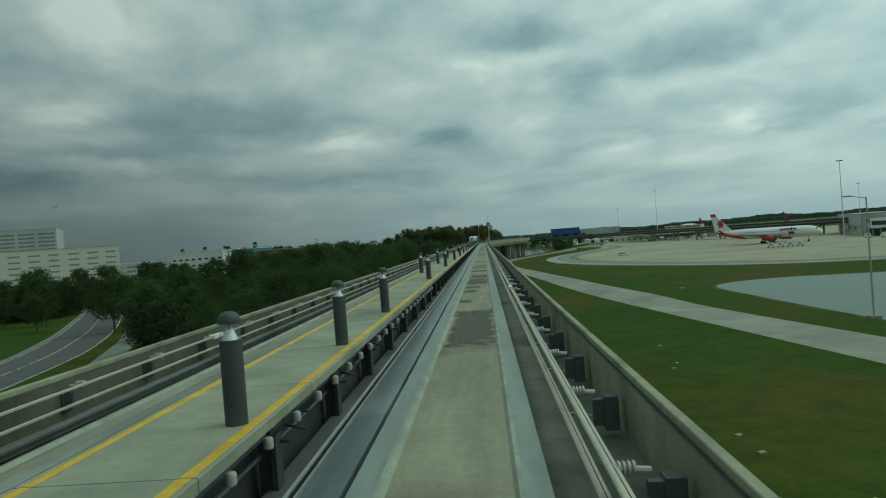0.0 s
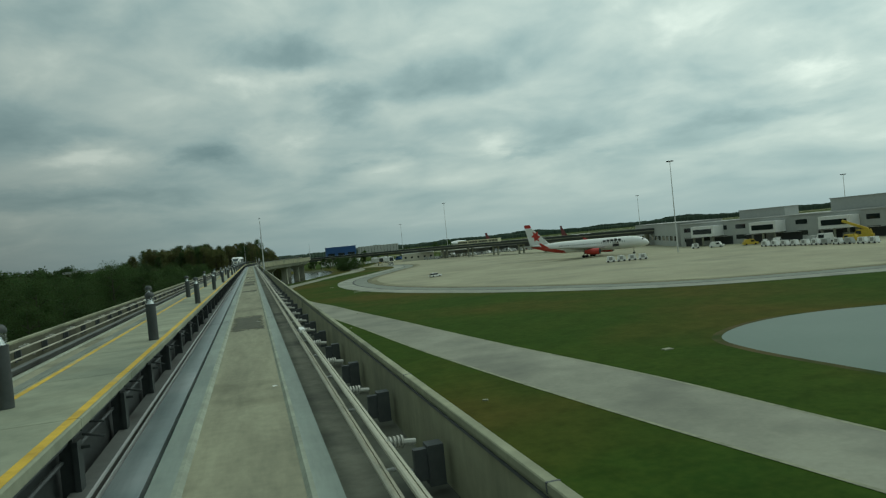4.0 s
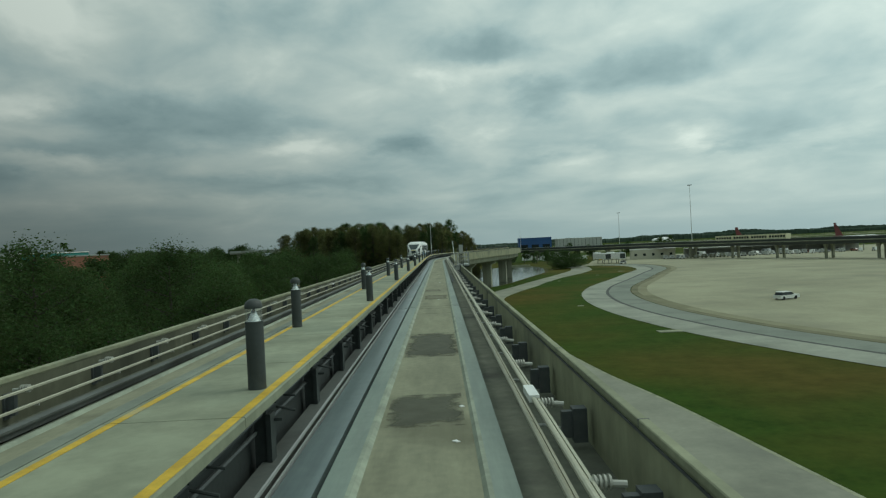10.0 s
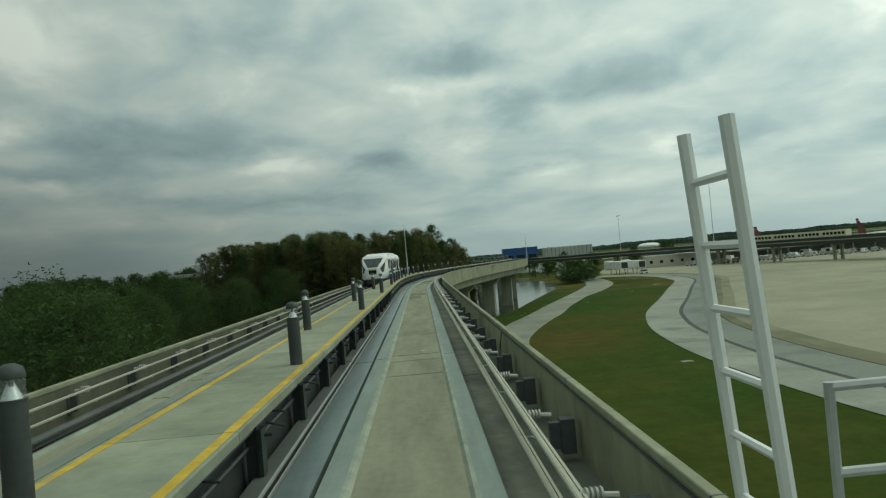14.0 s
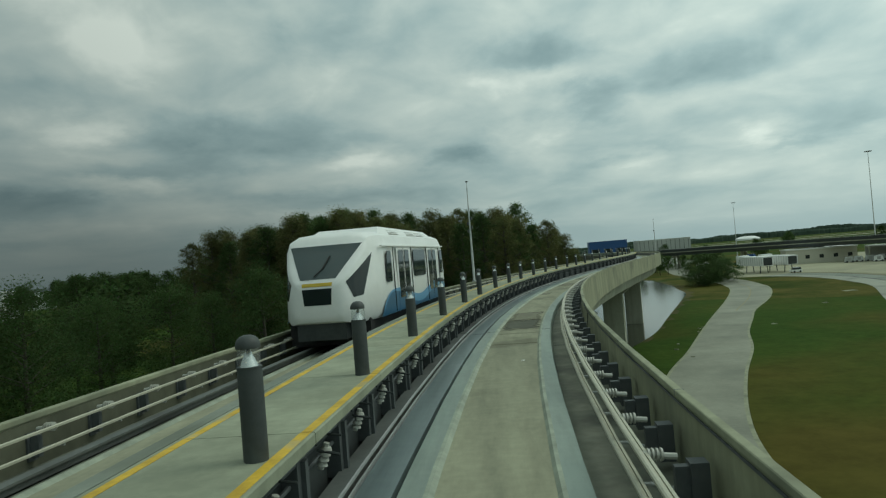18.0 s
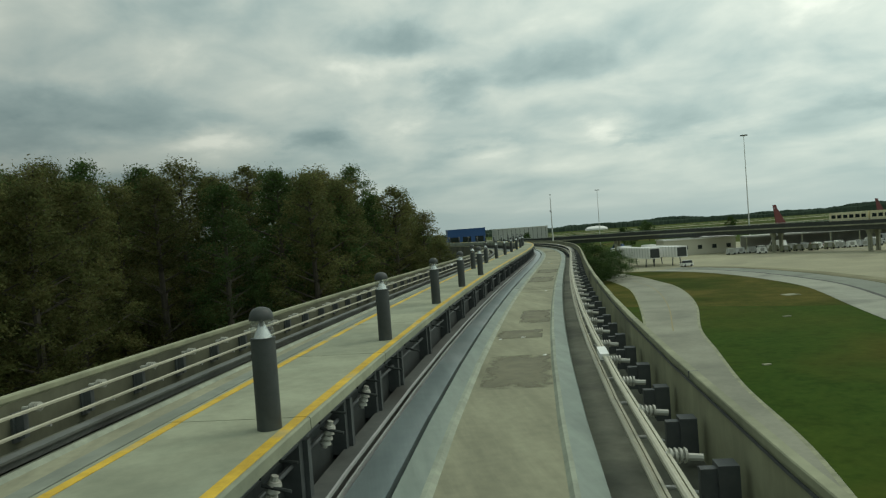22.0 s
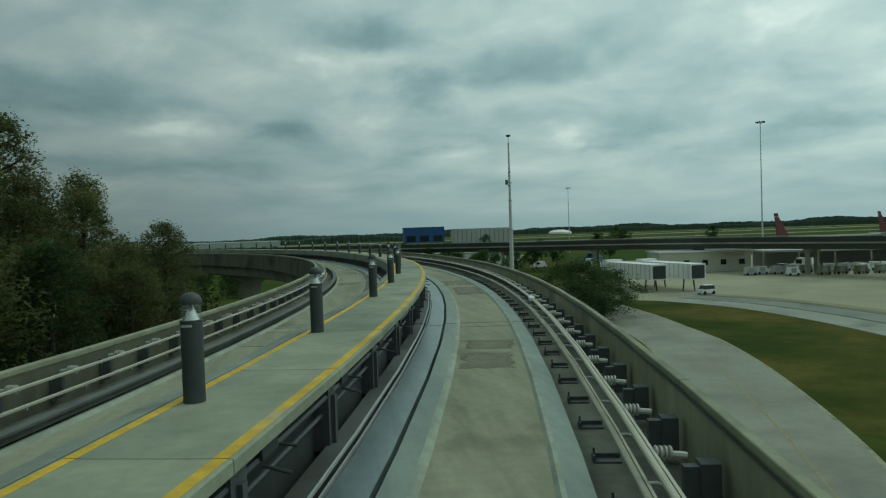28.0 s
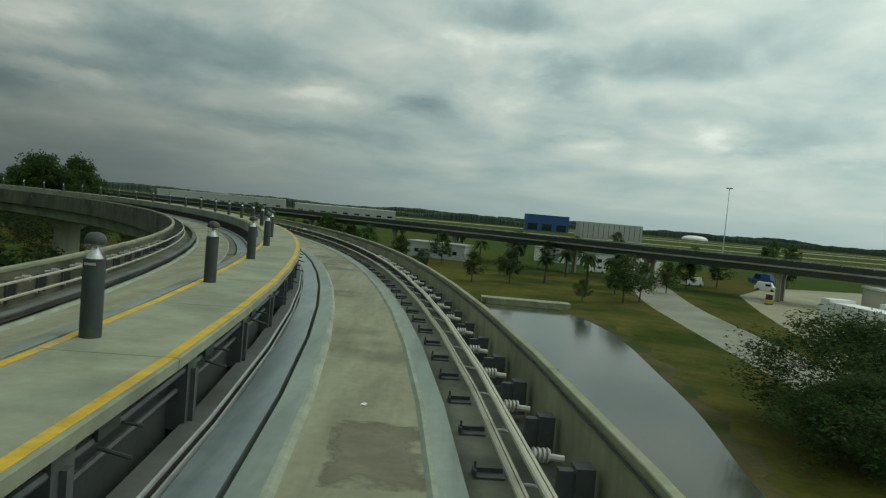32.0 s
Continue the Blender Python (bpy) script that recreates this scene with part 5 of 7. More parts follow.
for u, z, r, nm in ((-1.60, -0.30, 0.035, "conduit"), (-1.66, -0.52, 0.028, "conduit"), (-1.58, -1.06, 0.05, "cable_trunk")):
    b = bmesh.new()
    sweep(b, [(u + r * math.cos(a * math.pi / 3), z + r * math.sin(a * math.pi / 3)) for a in range(6)])
    part(nm, b, M_BOX, under)
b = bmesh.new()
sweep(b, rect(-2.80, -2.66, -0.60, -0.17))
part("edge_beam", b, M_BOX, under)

# chair plates on the deck floor beside the rail, on the bend
chairs = thing("rail_chairs", Matrix.Identity(4), "steel chair plates with upright studs on the deck floor", "rail chair")
b = bmesh.new()
bm_box(b, -0.14, 0.19, -0.09, 0.09, 0.0, 0.025)
bm_box(b, -0.14, 0.19, 0.05, 0.09, 0.025, 0.075)
bm_box(b, -0.14, -0.11, -0.09, 0.05, 0.025, 0.09)
for xx in (-0.12,):
    bm_tube(b, (xx, 0.0, 0.03), (xx, 0.0, 0.16), 0.014, n=6)
chair = mesh_of(b, "chair", M_BOX)
for k in range(105):
    part_mesh("chair", chair, chairs, frame_at(424 + 1.35 * k, 1.64, ZF + 0.001))

# yellow survey marks and debris on the slab
for s, u0, u1 in ((309.6, 0.05, 0.80), (413.0, 0.28, 0.46), (455.4, 0.0, 0.75)):
    b = bmesh.new()
    rr = random.Random(int(s))
    uu = u0
    while uu < u1:
        w = rr.uniform(0.03, 0.08)
        bm_box(b, uu, uu + w, rr.uniform(-0.05, -0.02), rr.uniform(0.02, 0.06), 0.0, 0.003, frame_at(s, 0, ZR - 0.044))
        uu += w + rr.uniform(0.01, 0.04)
    tagged(new("paint_mark", mesh_of(b, "paint_mark", M_YELLOW)), "faded yellow paint scribble on the slab", "paint mark", "survey marks")


# ---- antenna poles on the parapet ----
def antenna_pole(m, h, label, units, low):
    ob = thing("antenna_pole", m, label, "pole", "antenna poles")
    z, r = low, 0.098
    for k in range(4):
        z1 = h * (0.28, 0.50, 0.72, 0.94)[k]
        b = bmesh.new()
        bm_tube(b, (0, 0, z), (0, 0, z1), r, r * 0.94, 12)
        part("mast_section", b, M_POLE, ob, smooth=True)
        if k < 3:
            b = bmesh.new()
            bm_tube(b, (0, 0, z1 - 0.03), (0, 0, z1 + 0.03), r * 1.12, n=12)
            part("joint_ring", b, M_GALV, ob)
        z, r = z1, r * 0.76
    b = bmesh.new()
    bm_tube(b, (0, 0, z), (0, 0, h), 0.018, 0.012, 6)
    part("tip", b, M_POLE, ob)
    b = bmesh.new()
    bm_box(b, -0.14, 0.14, -0.14, 0.14, low - 0.04, low + 0.05)
    bm_box(b, -0.16, -0.06, -0.07, 0.07, low - 0.75, low - 0.04)
    bevel(b, 0.012, 1)
    part("foot_bracket", b, M_GALV, ob)
    for f, sx, w in units:
        b = bmesh.new()
        bm_box(b, sx * 0.14 - w, sx * 0.14 + w, -0.09, 0.09, h * f - 0.11, h * f + 0.11)
        bevel(b, 0.015, 1)
        part("radio_unit", b, M_BOX, ob)
    b = bmesh.new()
    bm_tube(b, (-0.10, 0, h * 0.61), (0.10, 0, h * 0.64), 0.016, n=6)
    part("antenna", b, M_DARK, ob)
    b = bmesh.new()
    bm_lathe(b, [(0.02, h - 0.08), (0.13, h - 0.02), (0.13, h + 0.0), (0.02, h + 0.05)], 10)
    part("top_cap", b, M_DARK, ob)
    return ob


antenna_pole(frame_at(186.0, 2.44, -0.1), 7.7, "tall pale stepped antenna pole on the parapet", ((0.62, -1, 0.05),), -0.07)
antenna_pole(frame_at(367.5, -7.06, -0.1), 7.6, "tall pale stepped antenna pole with radio boxes on the far parapet", ((0.62, 1, 0.07), (0.57, -1, 0.06), (0.53, 1, 0.05), (0.49, -1, 0.06)), -0.19)
antenna_pole(frame_at(456.6, 2.85, -0.1), 6.2, "tall pale stepped antenna pole outside the parapet of the bend", ((0.64, -1, 0.05),), -1.6)


# ---- maintenance platform hung outside the parapet ----
PLAT = thing("maintenance_platform", frame_at(259.5, 2.26, -0.172), "galvanised maintenance platform with ladder, guardrail and control cabinet on the parapet", "platform")
b = bmesh.new()
bm_box(b, -0.30, 1.10, -1.7, 1.7, -0.06, 0.06)
bevel(b, 0.015, 1)
part("deck_plate", b, M_GALV, PLAT)
b = bmesh.new()
bm_box(b, -0.29, -0.07, -1.7, 1.7, 0.061, 0.075)
part("yellow_edge", b, M_FADED, PLAT, "worn yellow edge strip")
b = bmesh.new()
for yy in (-1.5, 0.0, 1.5):
    bm_box(b, -0.10, 1.0, yy - 0.05, yy + 0.05, -0.20, -0.06)
    bm_box(b, 0.26, 0.40, yy - 0.06, yy + 0.06, -1.5, -0.20)
part("support_frame", b, M_BOX, PLAT)
for nm, pts in (("guardrail", [(0.05, -1.55), (1.05, -1.55)]), ("guardrail", [(1.05, -1.55), (1.05, 1.55)]), ("guardrail", [(1.05, 1.55), (0.05, 1.55)]), ("guardrail", [(0.0, -1.0), (0.0, 0.7)])):
    b = bmesh.new()
    (x0, y0), (x1, y1) = pts
    for z in (0.38, 0.74, 1.10):
        bm_tube(b, (x0, y0, z), (x1, y1, z), 0.022, n=7)
    k = 3 if abs(x1 - x0) + abs(y1 - y0) > 1.2 else 2
    for i in range(k):
        f = i / (k - 1)
        bm_tube(b, (x0 + (x1 - x0) * f, y0 + (y1 - y0) * f, 0.06), (x0 + (x1 - x0) * f, y0 + (y1 - y0) * f, 1.12), 0.022, n=7)
    part(nm, b, M_GALV, PLAT)
b = bmesh.new()
for yy in (1.42, 1.86):
    bm_tube(b, (-0.18, yy, 0.0), (-0.34, yy, 2.25), 0.032, n=7)
for k in range(7):
    bm_tube(b, (-0.20 - 0.02 * k, 1.42, 0.28 + 0.29 * k), (-0.20 - 0.02 * k, 1.86, 0.28 + 0.29 * k), 0.02, n=6)
part("ladder", b, M_WHITE, PLAT, "white aluminium ladder", smooth=True)
for x0, y0 in ((0.3, -1.55), (0.7, -1.55), (1.05, -0.8), (1.05, 0.8), (0.0, -0.4), (0.0, 0.2), (0.4, 1.55), (0.75, 1.55)):
    b = bmesh.new()
    bm_tube(b, (x0, y0, 0.06), (x0, y0, 1.11), 0.02, n=7)
    part("rail_post", b, M_GALV, PLAT)
b = bmesh.new()
for dz in (0.0, 0.1):
    bm_box(b, -0.06, 0.0, -1.68, 1.68, 0.061 + dz, 0.10 + dz)
part("toe_board", b, M_GALV, PLAT)
cab = bmesh.new()
bm_box(cab, 0.16, 0.52, -1.80, -1.55, 1.12, 1.85)
bevel(cab, 0.02, 1)
cab = part("cabinet", cab, M_GALV, PLAT, "grey control cabinet on posts")
b = bmesh.new()
bm_box(b, 0.22, 0.46, -1.83, -1.80, 1.12, 1.78)
part("door", b, M_WALLGREY, cab)
b = bmesh.new()
for xx in (0.18, 0.50):
    bm_box(b, xx - 0.03, xx + 0.03, -1.72, -1.62, -0.9, 2.0)
bm_tube(b, (0.30, -1.66, -1.1), (0.30, -1.66, 1.05), 0.04, n=8)
bm_tube(b, (0.40, -1.66, -1.1), (0.40, -1.66, 1.05), 0.03, n=8)
part("post_and_conduit", b, M_BOX, PLAT)
b = bmesh.new()
bm_lathe(b, [(0.05, 0.0), (0.06, 0.05), (0.05, 0.14), (0.02, 0.18)], 10)
for v in b.verts:
    v.co += Vector((-0.05, -1.78, -0.35))
part("lamp", b, M_INSUL, PLAT, "small pale bulkhead lamp", smooth=True)
b = bmesh.new()
bm_box(b, -0.20, 0.16, -1.78, -1.50, -0.42, -0.10)
bevel(b, 0.02, 1)
part("junction_box", b, M_GALV, PLAT)
bundle = thing("conduit_bundle", Matrix.Identity(4), "four dark cable conduits lying on the deck floor", "conduit")
for k in range(4):
    b = bmesh.new()
    u = 1.46 + 0.055 * k
    sweep(b, [(u + 0.02 * math.cos(a * math.pi / 3), ZF + 0.025 + 0.02 * math.sin(a * math.pi / 3)) for a in range(6)], 246.0 + 0.6 * k, 259.0)
    part("conduit", b, M_BOX, bundle)


# ---- people-mover train on the other track ----
def hexa(b, lo, hi):
    """A closed form between two rings of points."""
    A = [b.verts.new(p) for p in lo]
    B = [b.verts.new(p) for p in hi]
    n = len(A)
    b.faces.new(A[::-1])
    b.faces.new(B)
    for i in range(n):
        b.faces.new((A[i], A[(i + 1) % n], B[(i + 1) % n], B[i]))


from mathutils.bvhtree import BVHTree


def panel(b, pts, push):
    """A thin raised panel over a polygon given by its corners, along push."""
    push = Vector(push)
    A = [b.verts.new(Vector(p) - push * 0.6) for p in pts]
    B = [b.verts.new(Vector(p) + push) for p in pts]
    n = len(A)
    b.faces.new(A[::-1])
    b.faces.new(B)
    for i in range(n):
        b.faces.new((A[i], A[(i + 1) % n], B[(i + 1) % n], B[i]))


def surface_patch(b, tree, quad, cast, nu, nv, proud, depth):
    """A thin solid pane laid on a shell: quad is its corners, cast the direction in which they meet the shell."""
    cast = Vector(cast).normalized()
    A, B, C, D = (Vector(p) for p in quad)
    outer, inner = [], []
    for j in range(nv + 1):
        ro, ri = [], []
        for i in range(nu + 1):
            u, v = i / nu, j / nv
            p = A.lerp(B, u).lerp(D.lerp(C, u), v)
            hit, normal, _, _ = tree.ray_cast(p - cast * 4.0, cast)
            if hit is None:
                hit = p
            ro.append(b.verts.new(hit - cast * proud))
            ri.append(b.verts.new(hit + cast * depth))
        outer.append(ro)
        inner.append(ri)
    for j in range(nv):
        for i in range(nu):
            b.faces.new((outer[j][i], outer[j][i + 1], outer[j + 1][i + 1], outer[j + 1][i]))
            b.faces.new((inner[j + 1][i], inner[j + 1][i + 1], inner[j][i + 1], inner[j][i]))
    rim_o = outer[0] + [r[-1] for r in outer[1:]] + outer[-1][-2::-1] + [r[0] for r in outer[-2:0:-1]]
    rim_i = inner[0] + [r[-1] for r in inner[1:]] + inner[-1][-2::-1] + [r[0] for r in inner[-2:0:-1]]
    for i in range(len(rim_o)):
        k = (i + 1) % len(rim_o)
        b.faces.new((rim_o[i], rim_i[i], rim_i[k], rim_o[k]))
    bmesh.ops.recalc_face_normals(b, faces=b.faces)


def wave_top(y):
    return 1.525 + 0.195 * math.cos(2 * math.pi * (y - 2.3) / 6.8) - 0.25 * max(0.0, 1.6 - y) ** 2


def wave_line(y):
    k = min(1.0, max(0.0, (y - 1.2) / 3.5))
    return wave_top(y) - 0.05 - 0.24 * k * k * (3 - 2 * k)


def train_car(m, label):
    """A car with a raked nose at y = -1.1, its body running to y = 11.6. z = 0 is the running surface."""
    ob = thing("train_car", m, label, "train car", "passing train")
    W, ZB = 1.34, 0.90
    b = bmesh.new()
    rings = []
    # y, half width at floor, half width at shoulder, bottom, shoulder, roof
    for y, wf, ws, zb, zs, zt in ((-1.16, 0.50, 0.44, 1.15, 1.90, 1.98), (-1.12, 0.66, 0.58, 1.02, 2.06, 2.14), (-1.02, 0.80, 0.70, 0.95, 2.19, 2.28), (-0.82, 0.94, 0.84, 0.92, 2.41, 2.52), (-0.55, 1.06, 0.97, ZB, 2.68, 2.82), (-0.30, 1.14, 1.06, ZB, 2.90, 3.08), (-0.08, 1.20, 1.13, ZB, 3.08, 3.36), (0.03, 1.23, 1.16, ZB, 3.13, 3.50), (0.14, 1.25, 1.18, ZB, 3.15, 3.58), (0.34, 1.28, 1.21, ZB, 3.17, 3.64), (0.8, 1.32, 1.26, ZB, 3.19, 3.67), (1.5, W, W - 0.05, ZB, 3.20, 3.68), (10.9, W, W - 0.05, ZB, 3.20, 3.68), (11.35, W - 0.05, W - 0.10, ZB, 3.15, 3.56), (11.6, W - 0.16, W - 0.22, ZB + 0.05, 3.05, 3.36)):
        mid = (zb + zs) / 2
        rings.append([b.verts.new(p) for p in ((-wf + 0.10, y, zb), (-wf, y, zb + 0.16), (-(wf + ws) / 2 - 0.02, y, mid), (-ws, y, zs), (-ws * 0.93, y, zs + (zt - zs) * 0.62), (-ws * 0.74, y, zt - 0.04), (-ws * 0.4, y, zt), (ws * 0.4, y, zt), (ws * 0.74, y, zt - 0.04), (ws * 0.93, y, zs + (zt - zs) * 0.62), (ws, y, zs), ((wf + ws) / 2 + 0.02, y, mid), (wf, y, zb + 0.16), (wf - 0.10, y, zb))])
    n = len(rings[0])
    for A, B in zip(rings, rings[1:]):
        for i in range(n):
            b.faces.new((A[i], A[(i + 1) % n], B[(i + 1) % n], B[i]))
    b.faces.new(rings[0])
    b.faces.new(rings[-1][::-1])
    tree = BVHTree.FromBMesh(b)
    body = part("body", b, M_WHITE, ob, "glossy white body shell", smooth=True)
    b = bmesh.new()
    surface_patch(b, tree, [(-0.48, -1, 2.26), (0.48, -1, 2.26), (1.0, 0, 3.27), (-1.0, 0, 3.27)], (0, 1, 0), 10, 10, 0.012, 0.04)
    part("windscreen", b, M_SCREEN, body, "large dark raked windscreen", smooth=True)
    b = bmesh.new()
    bm_tube(b, (-0.10, -1.03, 2.34), (0.12, -0.80, 2.60), 0.016, n=6)
    bm_tube(b, (0.09, -0.83, 2.56), (0.22, -0.52, 2.93), 0.022, n=6)
    part("wiper", b, M_RUBBER, body)
    for sx in (-1, 1):
        b = bmesh.new()
        surface_patch(b, tree, [(sx * 0.95, -0.94, 1.66), (sx * 1.14, -0.62, 1.70), (sx * 1.22, 0.10, 2.96), (sx * 0.75, -1.0, 2.14)], (-sx * 0.61, 0.79, 0), 7, 7, 0.010, 0.05)
        part("side_cab_window", b, M_GLASS, body, "dark angular side window", smooth=True)
    b = bmesh.new()
    surface_patch(b, tree, [(-0.36, -1.2, 1.50), (0.36, -1.2, 1.50), (0.40, -1.2, 1.98), (-0.40, -1.2, 1.98)], (0, 1, 0), 6, 4, 0.014, 0.05)
    part("front_hatch", b, M_GLASS, body, "black front hatch window", smooth=True)
    b = bmesh.new()
    surface_patch(b, tree, [(-0.40, -1.2, 2.05), (0.40, -1.2, 2.05), (0.41, -1.1, 2.15), (-0.41, -1.1, 2.15)], (0, 1, 0), 6, 2, 0.012, 0.04)
    part("front_sign", b, M_YVEH, body, "amber destination strip")
    # underskirt, bogies
    b = bmesh.new()
    bm_box(b, -1.12, 1.12, -0.25, 11.4, 0.22, ZB + 0.08)
    bevel(b, 0.06, 2)
    part("underframe", b, M_RUBBER, ob)
    b = bmesh.new()
    bm_box(b, -0.66, 0.66, -0.98, -0.2, 0.45, 0.94)
    bevel(b, 0.08, 2)
    part("bumper", b, M_DARK, ob)
    for yy in (2.3, 9.3):
        for sx in (-0.92, 0.92):
            b = bmesh.new()
            bm_tube(b, (sx - 0.14, yy, 0.48), (sx + 0.14, yy, 0.48), 0.47, n=20)
            bevel(b, 0.05, 2)
            w = part("wheel", b, M_RUBBER, ob, smooth=True)
            b = bmesh.new()
            bm_tube(b, (sx - 0.15, yy, 0.48), (sx + 0.15, yy, 0.48), 0.22, n=14)
            part("rim", b, M_GALV, w)
    # sides
    for sx in (-1, 1):
        X = sx * 1.352
        order = 1 if sx < 0 else -1

        def side(nm, pts, material, label="", push=0.012, host=ob):
            bb = bmesh.new()
            panel(bb, [(X, y, z) for y, z in pts][::order], (sx * push, 0, 0))
            return part(nm, bb, material, host, label)

        # wave livery
        ys = [0.42 + 10.5 * i / 40 for i in range(41)]
        side("wave", [(y, wave_line(y)) for y in ys] + [(10.92, 0.94), (0.15, 0.94)], M_BLUE, "deep blue wave on the lower side", 0.006)
        side("wave_crest", [(y, wave_top(y)) for y in ys] + [(y, wave_line(y)) for y in ys[::-1]], M_LBLUE, "light blue crest of the wave", 0.008)
        for y0, y1, z0, z1, lean in ((1.16, 1.68, 1.97, 2.98, 0.16), (4.95, 7.00, 2.01, 3.02, 0.0), (10.20, 10.72, 1.97, 2.98, 0.0)):
            side("window", [(y0 + 0.09 - lean, z0), (y1 - 0.09, z0), (y1 - 0.02, z0 + 0.03), (y1, z0 + 0.10), (y1, z1 - 0.10), (y1 - 0.03, z1 - 0.03), (y1 - 0.10, z1), (y0 + 0.10, z1), (y0 + 0.03, z1 - 0.03), (y0, z1 - 0.10), (y0 - lean, z0 + 0.10), (y0 + 0.03 - lean, z0 + 0.03)], M_GLASS, "dark rounded side window")
        for dy in (2.42, 7.48):
            d = side("door", [(dy, 0.98), (dy + 1.98, 0.98), (dy + 1.98, 3.08), (dy, 3.08)], M_WHITE, "double sliding door", 0.004)
            for ya in (dy + 0.20, dy + 1.10):
                bb = bmesh.new()
                panel(bb, [(X + sx * 0.008, y, z) for y, z in ((ya + 0.05, 1.36), (ya + 0.61, 1.36), (ya + 0.66, 1.42), (ya + 0.66, 2.95), (ya + 0.61, 3.01), (ya + 0.05, 3.01), (ya, 2.95), (ya, 1.42))][::order], (sx * 0.012, 0, 0))
                part("door_glass", bb, M_GLASS, d, "dark door pane")
            bb = bmesh.new()
            bm_box(bb, min(X, X + sx * 0.016), max(X, X + sx * 0.016), dy + 0.96, dy + 0.985, 0.98, 3.08)
            part("door_seal", bb, M_RUBBER, d)
            # lower part of each leaf carries the wave on
            yd = [dy + 1.98 * i / 10 for i in range(11)]
            bb = bmesh.new()
            panel(bb, [(X + sx * 0.007, y, z) for y, z in [(y, wave_line(y)) for y in yd] + [(dy + 1.98, 1.0), (dy, 1.0)]][::order], (sx * 0.003, 0, 0))
            part("wave", bb, M_BLUE, d)
            bb = bmesh.new()
            panel(bb, [(X + sx * 0.008, y, z) for y, z in [(y, wave_top(y)) for y in yd] + [(y, wave_line(y)) for y in yd[::-1]]][::order], (sx * 0.003, 0, 0))
            part("wave_crest", bb, M_LBLUE, d)
        for yk in (1.95, 7.32, 4.58, 9.96):
            bb = bmesh.new()
            bm_box(bb, min(X, X + sx * 0.018), max(X, X + sx * 0.018), yk - 0.03, yk + 0.03, 0.96, 3.09)
            part("panel_joint", bb, M_RUBBER, ob, "black joint between the side panels")
        bb = bmesh.new()
        bm_box(bb, min(X - sx * 0.05, X + sx * 0.03), max(X - sx * 0.05, X + sx * 0.03), 0.6, 10.95, 3.12, 3.16)
        part("gutter", bb, M_WHITE, ob)
    b = bmesh.new()
    hexa(b, [(-1.12, 1.2, 3.50), (1.12, 1.2, 3.50), (1.12, 10.4, 3.50), (-1.12, 10.4, 3.50)], [(-0.90, 2.2, 3.84), (0.90, 2.2, 3.84), (0.90, 9.4, 3.82), (-0.90, 9.4, 3.82)])
    bevel(b, 0.26, 6, 12)
    unit = part("roof_unit", b, M_WHITE, ob, "white roof air-conditioning fairing", smooth=True)
    for y0, y1 in ((2.9, 4.2), (5.6, 6.9), (7.2, 8.5)):
        for sx in (-1, 1):
            for lvl in range(3):
                xk = 1.055 - 0.052 * lvl
                b = bmesh.new()
                bm_box(b, sx * xk - 0.03, sx * xk + 0.03, y0, y1, 3.585 + 0.06 * lvl, 3.603 + 0.06 * lvl)
                part("louvre", b, M_ROOF, unit)
    return ob


UT = MID - 0.33
for s in (335.98,):
    a, c = at(s, UT, ZR), at(s + 12, UT, ZR)
    d = (c - a).normalized()
    train_car(Matrix.Translation(a) @ Matrix.Rotation(math.atan2(-d.x, d.y), 4, "Z") @ Matrix.Translation((-0.20, 0, 0)) @ Matrix.Scale(1.15, 4, (1, 0, 0)), "white people-mover car with a blue wave along its side")


# ---- far cream train on the second guideway ----
def far_train(i0, n):
    for k in range(n):
        p, q = mid2[i0 + 2 * k], mid2[i0 + 2 * k + 2]
        t = (q - p).normalized()
        a = p + t * 0.0
        m = Matrix.Translation((a.x, a.y, 8.1)) @ Matrix.Rotation(math.atan2(-t.x, t.y), 4, "Z")
        ob = thing("train_car", m, "cream boxy people-mover car with dark windows on the far guideway", "train car", "far train")
        L = (q - p).length - 0.5
        b = bmesh.new()
        bm_box(b, -1.35, 1.35, 0, L, 0.5, 3.3)
        bevel(b, 0.18, 2)
        part("body", b, M_CREAM, ob)
        for sx in (-1, 1):
            for j in range(6):
                b = bmesh.new()
                y0 = L * (0.06 + 0.155 * j)
                bm_box(b, sx * 1.36 - 0.02, sx * 1.36 + 0.02, y0, y0 + L * 0.11, 1.6, 2.6)
                part("window", b, M_GLASS, ob)
        b = bmesh.new()
        bm_box(b, -1.1, 1.1, 0.3, L - 0.3, 0.0, 0.55)
        part("underframe", b, M_RUBBER, ob)


far_train(69, 4)


